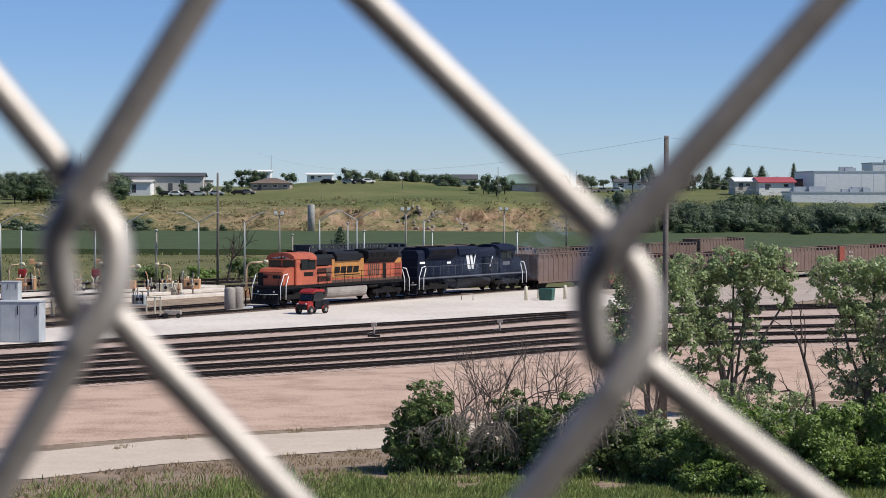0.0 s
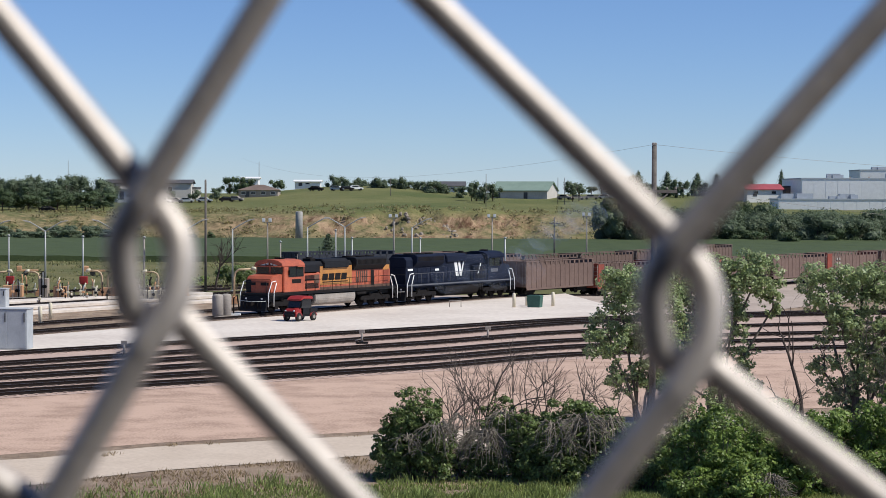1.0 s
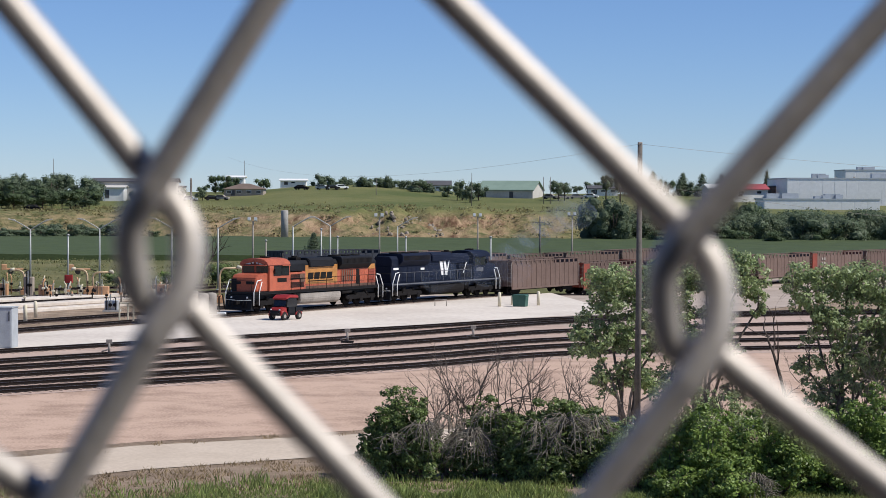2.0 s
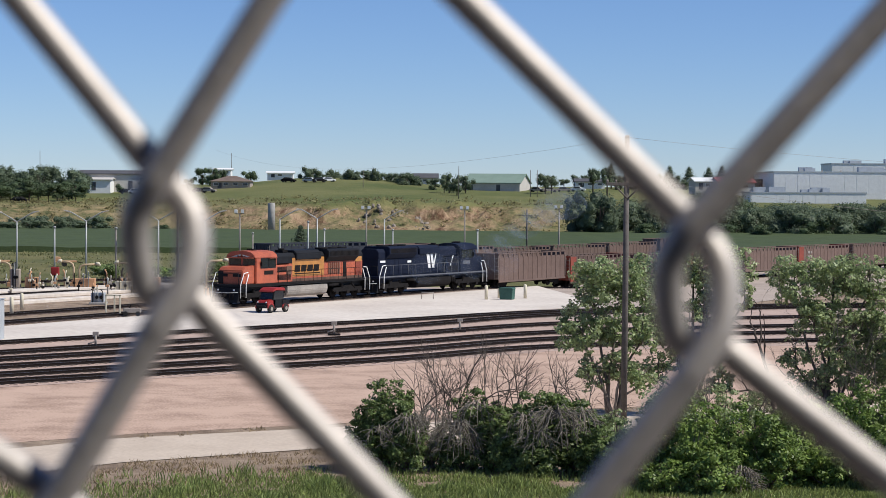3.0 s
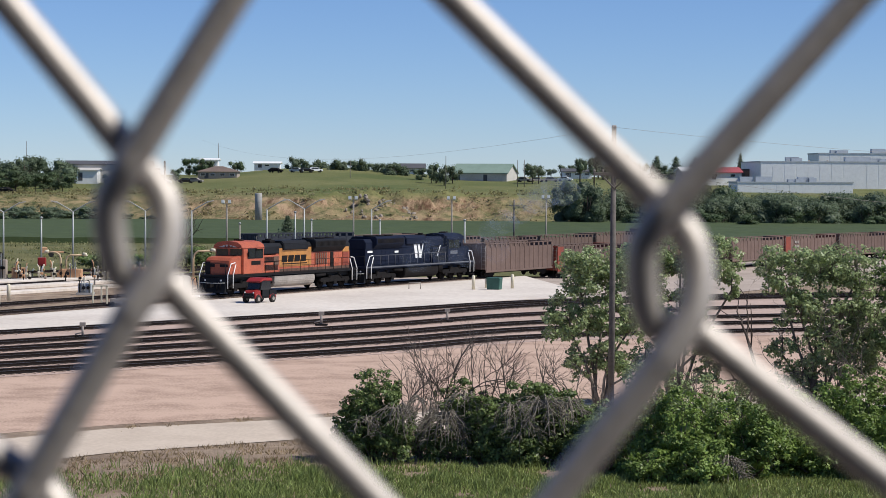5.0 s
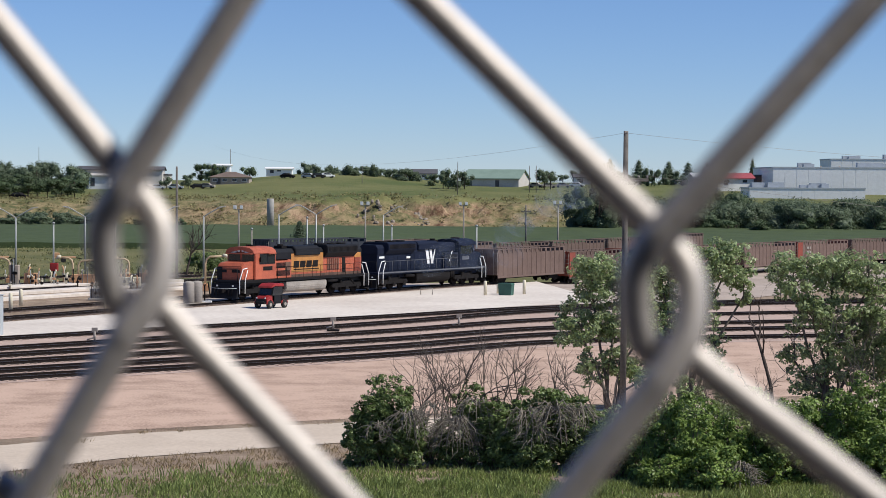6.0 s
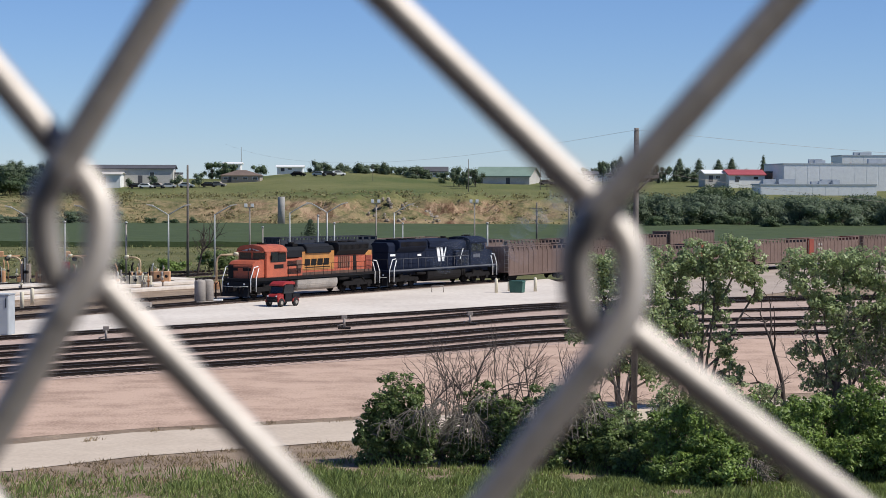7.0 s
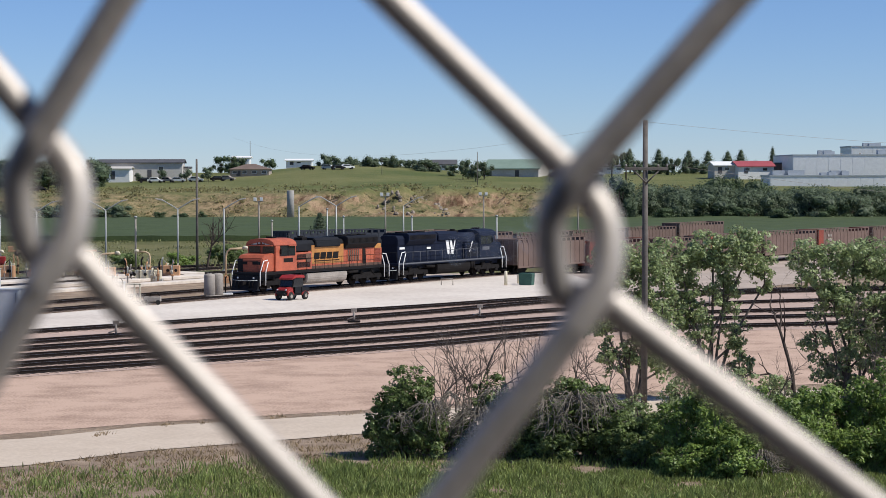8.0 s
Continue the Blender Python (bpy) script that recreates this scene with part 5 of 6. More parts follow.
def build_shrub(name, at, spans, label, leaf, seed, count, size=0.15, upright=(), fans=(), gap=-0.3, core=0.42):
    """An uneven shrub of leafy domes (x, y, radius across, height); upright: bare stems (x, y, z, length); fans: arching dead stems (x, y, z, reach, number)."""
    rng = np.random.RandomState(seed)
    root = thing(name, pose(*at), label, "shrub", "shrubs beside the yard")
    clumps, cores = [], []
    for x, y, r, h in spans:
        cores.append(((x, y + 0.1 * r, h * 0.42), (r * core, r * core, h * 0.5 * core)))
        clumps.append(((x, y, h * 0.42), (r * 0.7, r * 0.7, h * 0.42)))
        for _ in range(int(34 + 14 * r)):
            f = rng.uniform(0.10, 0.26)
            t = rng.uniform(0, 6.28)
            zf = rng.uniform(0.05, 0.9)
            q = math.sqrt(max(0.05, 1 - (zf * 2 - 0.75) ** 2 / 1.4))
            clumps.append(((x + math.cos(t) * r * q * 0.85, y + math.sin(t) * r * q * 0.8, h * zf), (r * f * 1.2, r * f, r * f * rng.uniform(0.5, 1.0))))
    bm = bmesh.new()
    for x, y, r, h in spans:
        for _ in range(int(12 + r * 8)):
            d = Vector(rng.normal(size=3))
            d.z = abs(d.z) + 0.5
            d.normalize()
            e = Vector((d.x * r, d.y * r * 0.8, d.z * h)) * 0.85
            o = Vector((x, y, 0))
            tube(bm, [o + Vector((d.x, d.y, 0)) * 0.15, o + e * 0.5 + Vector(rng.normal(size=3)) * 0.1, o + e], [0.04, 0.025, 0.008], 4, cap=False)
    part("branch", bm, M_BARK, root)
    pts, out = shell(rng, clumps, count, seed, gap)
    leaf_mesh("foliage", pts, size, leaf, root, rng, outward=out, cores=cores, up=0.7, slim=0.6)
    if upright:
        bm = bmesh.new()
        for x, y, z, length in upright:
            grow(bm, rng, (x, y, z), (rng.normal() * 0.25, rng.normal() * 0.15, 1), length, 0.034, 3, [], 0.42, 0.0, (2, 3), 0.76)
        tagged(part("bare_stem", bm, M_STEM, root, "bare upright brown stems"), kind="stuff")
    if fans:
        bm = bmesh.new()
        for x, y, z, reach, stems in fans:
            arching(bm, rng, (x, y, z), reach, stems)
        tagged(part("dead_wood", bm, M_TWIG, root, "bare dead grey twigs"), kind="stuff")
    return root


def build_tree(at, lobes, label, leaf, seed, count, size=0.22, stems=2, bark=None, gap=-0.22, radius=0.09, dead=0):
    """A loose tree: stems fork to the lobes of its crown (x, y, z, radius across, half height), each of many clumps with gaps."""
    rng = np.random.RandomState(seed)
    root = thing("tree", pose(*at), label, "tree", "trees beside the yard")
    bm = bmesh.new()
    clumps, cores = [], []
    feet = [Vector((rng.normal() * 0.25, rng.normal() * 0.25, -0.05)) for _ in range(stems)]
    for i, (x, y, z, r, h) in enumerate(lobes):
        foot, c = feet[i % stems], Vector((x, y, z))
        bend = foot.lerp(c, 0.45) + Vector((rng.normal() * 0.2, rng.normal() * 0.2, 0.3))
        tube(bm, [foot, foot.lerp(bend, 0.5) + Vector((rng.normal() * 0.08, 0, 0)), bend, c - Vector((0, 0, h * 0.4)), c + Vector((0, 0, h * 0.5))], [radius, radius * 0.85, radius * 0.7, radius * 0.5, radius * 0.2], 7, cap=False)
        for _ in range(4):
            grow(bm, rng, c + Vector((0, 0, rng.uniform(-0.7, 0.2) * h)), (rng.normal(), rng.normal(), 0.5), r * 0.5, 0.03, 2, [], 0.6, 0.0, (1, 3), 0.7)
        for _ in range(int(28 + r * h * 10)):
            u = rng.normal(size=3)
            u /= np.linalg.norm(u)
            q = rng.uniform(0.35, 0.95)
            f = rng.uniform(0.14, 0.3)
            cc = (x + u[0] * r * q, y + u[1] * r * q, z + u[2] * h * q)
            clumps.append((cc, (r * f * 1.1, r * f * 1.1, r * f * rng.uniform(0.6, 0.95))))
    part("trunk", bm, bark or M_BARK, root)
    if dead:
        bm = bmesh.new()
        for _ in range(dead):
            x, y, z, r, h = lobes[rng.randint(len(lobes))]
            grow(bm, rng, (x + rng.uniform(-1, 1) * r, y - 0.6 * r, z - h * rng.uniform(0.2, 1.1)), (rng.normal() * 0.5, 0, 1), 0.65, 0.022, 3, [], 0.6, 0.0, (1, 3), 0.75)
        tagged(part("dead_wood", bm, M_TWIG, root, "bare dead grey twigs"), kind="stuff")
    pts, out = shell(rng, clumps, count, seed, gap)
    leaf_mesh("crown", pts, size, leaf, root, rng, outward=out, cores=cores, up=0.6, slim=0.55)
    return root


# the wide shrub below the bridge: a leafy dome, dead stems and hanging fans beside it
build_shrub("shrub", (-2.35, 82.5, 0), [(0, 0, 1.25, 3.85), (-0.75, -0.3, 0.85, 2.3), (0.75, -0.4, 0.95, 2.2)], "leafy green rounded shrub with pale dry leaves in it", M_LEAF, 11, 18000, 0.14,
            upright=[(1.1, 0.3, 1.6, 0.95), (1.4, 0.2, 1.4, 1.1)], fans=[(0.9, -0.9, 2.0, 1.0, 18), (-0.3, -1.0, 1.6, 0.7, 8)])
build_shrub("shrub", (0.2, 83.0, 0), [(0.55, 0, 0.95, 3.6), (-0.7, -0.2, 0.8, 1.9), (0.2, -0.3, 0.9, 1.5), (1.4, 0.1, 0.9, 2.8)], "half-dead shrub of bare stems and arching twigs", M_LEAF, 12, 12750, 0.14,
            upright=[(-0.5, -0.3, 1.4, 1.35), (-0.15, -0.5, 1.2, 1.55), (-0.9, 0, 1.2, 1.3), (0.25, 0.2, 2.0, 1.2), (0.8, 0, 2.2, 1.15), (-1.2, 0.2, 1.4, 1.1), (1.6, 0.3, 2.0, 1.15), (1.9, 0.2, 2.1, 1.2), (2.3, 0.3, 2.0, 1.0), (0.0, 0.4, 1.8, 1.3), (1.2, 0.4, 2.0, 1.2), (-0.7, 0.5, 1.6, 1.2), (0.5, 0.5, 2.2, 1.1), (2.6, 0.4, 1.8, 1.1)],
            fans=[(0.1, -0.9, 1.6, 1.2, 46), (-0.7, -0.8, 2.2, 0.9, 14), (0.9, -0.9, 2.4, 1.0, 10)], gap=-0.2)
build_shrub("shrub", (3.4, 82.0, 0), [(-1.3, 0.1, 1.1, 2.9), (0.0, 0, 1.3, 3.3), (1.2, 0.2, 1.15, 3.0), (2.1, 0.1, 0.8, 2.3), (-0.4, -0.6, 1.1, 1.6)], "broad dark shrub laced with pale dead twigs", M_LEAF, 13, 30000, 0.14,
            upright=[(0.1, 0.4, 2.2, 0.9), (-0.7, 0.4, 2.0, 1.0), (1.6, 0.6, 2.0, 1.0), (2.3, 0.5, 1.6, 1.1), (0.8, 0.5, 2.3, 0.9)], fans=[(-0.6, -1.0, 2.1, 1.0, 12), (0.5, -1.1, 2.3, 1.2, 26), (1.4, -1.0, 2.2, 1.1, 18), (-0.2, -1.2, 1.5, 0.9, 8)])
build_shrub("shrub", (6.2, 80.5, 0), [(-0.7, 0.2, 0.9, 2.0), (0.4, 0, 0.9, 2.4), (0.0, -0.8, 0.8, 1.3)], "low dark green shrub between two thickets", M_LEAF, 18, 12000, 0.14)
build_shrub("shrub", (9.0, 78.0, 0), [(-1.6, 0.5, 1.0, 2.7), (-0.3, 0, 1.2, 3.6), (1.1, 0.4, 1.2, 3.3), (2.4, 0.2, 1.2, 2.9), (0.4, -1.4, 1.2, 1.6), (-1.4, -1.0, 0.9, 1.3), (3.4, 1.0, 1.1, 3.2)], "dense bright green shrub thicket", M_LEAFBRIGHT, 14, 42000, 0.14, fans=[(1.2, -1.5, 0.8, 0.8, 24)], upright=[(0.4, 0.8, 2.2, 0.7), (2.0, 0.9, 2.0, 0.8)])
build_shrub("shrub", (14.4, 80.0, 0), [(-1.6, 0.3, 1.2, 3.1), (-0.3, 0.2, 1.2, 3.5), (1.0, 0, 1.3, 4.2), (2.4, 0.2, 1.3, 4.4), (3.9, 0, 1.5, 4.7), (1.5, -1.8, 1.4, 2.4), (-0.6, -1.4, 1.1, 1.7), (3.2, -1.9, 1.3, 2.2)], "dense green shrub thicket under the trees", M_LEAFBRIGHT, 15, 60000, 0.14, upright=[(0.2, 0.9, 2.4, 0.9), (1.8, 0.8, 3.0, 0.8)])
build_shrub("shrub", (6.3, 90.0, 0), [(-0.7, 0, 0.6, 1.9), (0.5, 0.2, 0.7, 1.8), (0.0, -0.3, 0.6, 1.2)], "low pale shrub at the foot of the pole", M_LEAFPALE, 16, 4800, 0.14, upright=[(-0.4, 0, 0.8, 0.8), (0.6, 0, 0.7, 0.9)], gap=-0.1, core=0.3)
build_shrub("shrub", (9.9, 93.0, 0), [(-1.2, 0, 0.9, 2.4), (0.3, 0.2, 0.9, 2.8), (1.7, 0.2, 0.9, 2.6), (3.0, 0.3, 0.9, 2.3)], "low pale shrub behind the thicket", M_LEAFPALE, 17, 10500, 0.14, upright=[(-0.6, 0, 1.2, 0.7), (0.8, 0, 1.0, 0.8), (3.4, 0.2, 1.0, 0.9)], gap=-0.15, core=0.3)

# loose pale-leaved trees
build_tree((7.4, 101.0, 0), [(-0.8, 0, 6.2, 1.5, 1.5), (0.9, 0.3, 6.3, 1.4, 1.5), (-1.3, -0.2, 4.2, 1.35, 1.3), (0.2, 0, 4.3, 1.2, 1.3), (1.5, 0.2, 4.2, 1.1, 1.2), (0.5, 0, 2.6, 1.1, 1.1), (-0.8, 0, 2.3, 1.0, 1.0), (1.3, 0, 1.9, 0.9, 0.9)], "young tree with loose pale green leaves", M_LEAFPALE, 21, 20800, 0.18, stems=3)
build_tree((11.0, 103.0, 0), [(-1.0, 0, 6.3, 1.4, 1.4), (0.4, 0, 7.1, 1.3, 1.1), (1.9, 0.2, 6.9, 1.4, 1.2), (-0.8, -0.2, 4.5, 1.3, 1.3), (0.9, 0, 5.2, 1.0, 1.2), (1.4, -0.2, 3.4, 0.85, 1.6), (1.6, -0.3, 1.8, 0.8, 1.0), (2.8, 0, 5.8, 0.7, 0.9), (-0.3, 0, 3.0, 0.9, 1.0), (-1.2, 0, 2.2, 0.8, 1.0)], "tree with loose pale green leaves and gaps", M_LEAFPALE, 22, 24000, 0.18, stems=3)
build_tree((17.3, 101.0, 0), [(-1.5, 0, 6.5, 1.4, 1.3), (0.3, 0, 6.7, 1.5, 1.3), (2.0, 0.3, 6.5, 1.4, 1.4), (-0.6, -0.2, 4.8, 1.3, 1.2), (1.2, 0, 4.5, 1.5, 1.4), (2.8, 0, 4.3, 1.3, 1.5), (0.6, -0.3, 2.8, 1.5, 1.4), (-1.4, 0, 3.0, 0.9, 1.0), (2.4, -0.2, 2.4, 1.3, 1.3), (-0.5, -0.3, 1.6, 1.1, 1.1)], "leafy tree with pale sunlit leaves", M_LEAFPALE, 24, 32000, 0.18, stems=4, dead=30)
build_tree((21.6, 98.0, 0), [(-1.0, 0, 6.0, 1.5, 1.5), (0.8, 0, 6.3, 1.6, 1.5), (-0.6, 0, 3.6, 1.7, 1.5), (1.2, 0, 3.6, 1.7, 1.6)], "leafy tree beside the thicket", M_LEAF, 25, 22400, 0.18, stems=3)
build_tree((25.4, 101.0, 0), [(-1.0, 0, 6.2, 1.6, 1.6), (0.9, 0, 6.0, 1.6, 1.5), (0, 0, 3.8, 1.8, 1.6)], "leafy tree beside the thicket", M_LEAFPALE, 26, 17600, 0.18, stems=3)
rng_d = np.random.RandomState(31)
dead = thing("dead_tree", pose(14.4, 98.0, 0), "bare dark dead tree with thin twigs", "tree", "trees beside the yard")
bm = bmesh.new()
grow(bm, rng_d, (0, 0, -0.05), (0.12, 0, 1), 2.6, 0.13, 3, [], 0.55, 0.0, (1, 2), 0.72)
part("trunk", bm, M_BARKDARK, dead)


# grass along the foot of the bank
def build_grass():
    rng = np.random.RandomState(41)
    k = 190000
    x = rng.uniform(-24, 26, k)
    y = 62 + 24 * rng.uniform(0, 1, k) ** 0.8
    edge = np.array([83.0 - 0.0 * a + 1.6 * noise.noise((a * 0.35, 5, 0)) + 0.9 * noise.noise((a * 1.3, 8, 0)) for a in x])
    edge -= np.clip(-x - 6, 0, 20) * 0.32
    clump = np.array([noise.noise((a * 0.6, b * 0.5, 2.0)) for a, b in zip(x, y)])
    fade = np.clip((edge - y) / 6.0, 0.06, 1) * np.where(x < -5, np.clip(1 + (x + 5) / 9, 0.28, 1), 1)
    ok = (y < edge) & (clump > -0.45) & (rng.uniform(0, 1, k) < fade)
    x, y, clump = x[ok], y[ok], clump[ok]
    h = rng.uniform(0.12, 0.42, len(x)) * (0.55 + 1.6 * np.clip(clump, 0, 1))
    lean = rng.normal(size=(len(x), 2)) * 0.35
    w = rng.uniform(0.012, 0.028, len(x))
    ang = rng.uniform(0, np.pi, len(x))
    base = np.stack([x, y, np.zeros(len(x))], 1)
    side = np.stack([np.cos(ang) * w, np.sin(ang) * w, np.zeros(len(x))], 1)
    mid = base + np.stack([lean[:, 0] * h * 0.35, lean[:, 1] * h * 0.35, h * 0.6], 1)
    tip = base + np.stack([lean[:, 0] * h, lean[:, 1] * h, h], 1)
    v = np.stack([base - side, base + side, mid + side * 0.8, tip, mid - side * 0.8], 1).reshape(-1, 3)
    me = bpy.data.meshes.new("grass")
    me.from_pydata(v.tolist(), [], np.arange(5 * len(x)).reshape(-1, 5).tolist())
    me.materials.append(M_GRASS)
    return tagged(new("grass", me), "long green and yellowing grass below the bridge", "grass", kind="stuff")


build_grass()


def build_dry_grass():
    """Sparse straw between the service road and the green grass, and along the ballast."""
    rng = np.random.RandomState(47)
    k = 60000
    x = rng.uniform(-26, 26, k)
    y = rng.uniform(74, 102, k)
    road_near = np.interp(x, [-44, -16.2, -12.6, -4.9, 6, 20, 36], [62, 80.2, 84.3, 89.5, 96.5, 102, 107])
    below = road_near - y
    clump = np.array([noise.noise((a * 0.9, b * 0.7, 6.0)) for a, b in zip(x, y)])
    ok = ((below > 0.1) & (below < 9) & (clump > -0.05)) | ((below < -7.4) & (below > -9.5) & (clump > 0.25))
    x, y = x[ok], y[ok]
    h = rng.uniform(0.05, 0.2, len(x))
    lean = rng.normal(size=(len(x), 2)) * 0.6
    w = rng.uniform(0.012, 0.025, len(x))
    base = np.stack([x, y, np.zeros(len(x))], 1)
    side = np.stack([w, w * 0.2, np.zeros(len(x))], 1)
    tip = base + np.stack([lean[:, 0] * h, lean[:, 1] * h, h], 1)
    v = np.stack([base - side, base + side, tip], 1).reshape(-1, 3)
    me = bpy.data.meshes.new("dry_grass")
    me.from_pydata(v.tolist(), [], np.arange(3 * len(x)).reshape(-1, 3).tolist())
    me.materials.append(M_STRAW)
    return tagged(new("dry_grass", me), "sparse dry straw grass beside the service road", "dry grass", kind="stuff")


build_dry_grass()


# the crop field behind the yard
def build_field():
    rng = np.random.RandomState(43)
    bm = bmesh.new()
    xs = np.arange(-150, 171, 2.0)
    ys = np.concatenate([np.arange(345, 400, 2.0), np.arange(400, 494, 4.0)])

    def top(x, y):
        return dip(x, y) + 0.9 + 0.12 * noise.noise((x * 0.5, y * 0.3, 0)) + 0.18 * noise.noise((x * 0.11, y * 0.11, 4))
    grid = [[bm.verts.new((x + rng.uniform(-0.4, 0.4), y, top(x, y))) for x in xs] for y in ys]
    for r0, r1 in zip(grid, grid[1:]):
        for i in range(len(xs) - 1):
            bm.faces.new((r0[i], r0[i + 1], r1[i + 1], r1[i]))
    foot = [bm.verts.new((v.co.x, v.co.y - 0.3, -1.2)) for v in grid[0]]
    for i in range(len(xs) - 1):
        bm.faces.new((foot[i], foot[i + 1], grid[0][i + 1], grid[0][i]))
    field = tagged(finish("crop_field", bm, M_CORN), "dark green field of standing crop", "crop field", kind="stuff")
    return field


build_field()


def build_meadow():
    """Rough tufts in the meadow between the yard and the crop."""
    rng = np.random.RandomState(53)
    k = 30000
    x = rng.uniform(-95, 75, k)
    y = 238 + 106 * rng.uniform(0, 1, k)
    clump = np.array([noise.noise((a * 0.12, b * 0.06, 3.0)) + 0.5 * noise.noise((a * 0.5, b * 0.3, 8.0)) for a, b in zip(x, y)])
    ok = (clump > 0.02) & (x < (y - 228) * 0.35 - 12)
    x, y, clump = x[ok], y[ok], clump[ok]
    z = np.array([dip(a, b) for a, b in zip(x, y)]) + rng.uniform(0.02, 0.3, len(x))
    return tagged(leaf_mesh("meadow_tufts", np.stack([x, y, z], 1), 0.5, M_MEADOW, None, rng, up=6.0, slim=0.35), "rough green and straw-coloured meadow tufts", "meadow", kind="stuff")


build_meadow()


def far_tree(name, at, width, height, leaf, seed, label, count=500, size=0.7, trunk=0.18, conical=False, group="far trees"):
    """A distant tree: short trunk, a lumpy crown of leaf clumps with gaps."""
    rng = np.random.RandomState(seed)
    root = thing(name, pose(*at), label, "tree", group)
    bm = bmesh.new()
    tube(bm, [(0, 0, -3.0), (0.02 * width, 0, height * 0.35), (0, 0, height * 0.7)], [0.035 * height, 0.025 * height, 0.01 * height], 6)
    for _ in range(4):
        d = rng.uniform(0, 6.28)
        tube(bm, [(0, 0, height * trunk), (math.cos(d) * width * 0.3, math.sin(d) * width * 0.3, height * 0.6)], [0.018 * height, 0.006 * height], 4)
    part("trunk", bm, M_BARKDARK, root)
    pts, out, cores = [], [], []
    lumps = 12 if not conical else 6
    for i in range(lumps):
        if conical:
            f = i / (lumps - 1)
            c = np.array([0, 0, height * (trunk + 0.05 + (0.88 - trunk) * f)])
            r = np.array([width * 0.5 * (1 - 0.8 * f), width * 0.5 * (1 - 0.8 * f), height * 0.14])
        else:
            a = rng.uniform(0, 6.28)
            q = rng.uniform(0.0, 0.36)
            zc = rng.uniform(trunk + 0.10, 0.80)
            c = np.array([math.cos(a) * q * width, math.sin(a) * q * width, height * zc])
            r = np.array([width, width, height]) * rng.uniform(0.15, 0.26)
        u = rng.normal(size=(int(count * 2.6) // lumps, 3))
        u /= np.linalg.norm(u, axis=1)[:, None]
        pts.append(c + u * r * rng.uniform(0.55, 1.12, size=(len(u), 1)))
        out.append(u)
        cores.append((c, r * 0.58))
    leaf_mesh("crown", np.concatenate(pts), size * 0.52, leaf, root, rng, slim=0.75, outward=np.concatenate(out), cores=cores, up=0.7)
    return root


# ---------------------------------------------------------------- hill: buildings, trees, traffic
def hill(x, y):
    return land(x, y)


def build_house(name, x, y, z, w, d, h, rise, wall, roof, label, turn=0.0, windows=3, doors=1, hip=False, eave=0.5):
    """A building with a pitched roof, windows with frames and a door."""
    root = thing(name, pose(x, y, z, 0, 0, turn), label, "building", "buildings on the hill")
    bm = bmesh.new()
    if rise > 0 and not hip:
        prism(bm, [(-d / 2, -4), (d / 2, -4), (d / 2, h), (0, h + rise), (-d / 2, h)], 'x', -w / 2, w / 2)
    else:
        box(bm, -w / 2, w / 2, -d / 2, d / 2, -4, h)
    part("wall", bm, wall, root)
    bm = bmesh.new()
    if rise <= 0:
        box(bm, -w / 2 - 0.2, w / 2 + 0.2, -d / 2 - 0.2, d / 2 + 0.2, h, h + 0.5, 0.03)
    elif hip:
        a = [bm.verts.new(p) for p in ((-w / 2 - eave, -d / 2 - eave, h), (w / 2 + eave, -d / 2 - eave, h), (w / 2 + eave, d / 2 + eave, h), (-w / 2 - eave, d / 2 + eave, h), (-w / 2 + d / 2, 0, h + rise), (w / 2 - d / 2, 0, h + rise))]
        for f in ((0, 1, 5, 4), (1, 2, 5), (2, 3, 4, 5), (3, 0, 4), (3, 2, 1, 0)):
            bm.faces.new([a[i] for i in f])
    else:
        k = rise / (d / 2)
        prism(bm, [(-d / 2 - eave, h - eave * k), (0, h + rise), (d / 2 + eave, h - eave * k), (d / 2 + eave, h - eave * k + 0.25), (0, h + rise + 0.28), (-d / 2 - eave, h - eave * k + 0.25)], 'x', -w / 2 - eave, w / 2 + eave)
    part("roof", bm, roof, root)
    for i in range(windows):
        cx = -w / 2 + (i + 0.5) * w / windows
        bm = bmesh.new()
        box(bm, cx - 0.75, cx + 0.75, -d / 2 - 0.06, -d / 2 + 0.05, h * 0.35, h * 0.78)
        win = part("window", bm, M_WHITE, root)
        bm = bmesh.new()
        box(bm, cx - 0.65, cx + 0.65, -d / 2 - 0.075, -d / 2 - 0.05, h * 0.35 + 0.08, h * 0.78 - 0.08)
        part("pane", bm, M_GLASS, win)
    for i in range(doors):
        cx = -w / 2 + (i + 0.22) * w / max(doors, 1)
        bm = bmesh.new()
        box(bm, cx - 0.6, cx + 0.6, -d / 2 - 0.05, -d / 2 + 0.05, 0, min(2.3, h * 0.8))
        part("door", bm, M_ROOFDARK, root)
    return root


build_house("warehouse", -95.0, 640, 9.42, 24, 14, 4.2, 0.9, M_SIDING, M_ROOFDARK, "long pale low warehouse with a dark roof", 4, 2, 2)
build_house("warehouse", -86.33, 645, 9.49, 9, 10, 2.65, 0, M_SIDING, M_ROOFDARK, "low pale annexe with a flat roof", 0, 3)
build_house("house", -64.33, 650, 9.79, 11.5, 9, 2.0, 1.6, M_TAN, M_ROOFBROWN, "tan building with a brown hipped roof", 0, 4, hip=True)
build_house("shed", -74.2, 720, 14.1, 5.5, 6, 1.5, 0.4, M_WHITE, M_WHITE, "small white metal shed on the rise", 0, 2)
build_house("shed", -55.4, 720, 13.3, 8.3, 5, 1.35, 0.4, M_WHITE, M_WHITE, "small white metal shed on the rise", 0, 1)
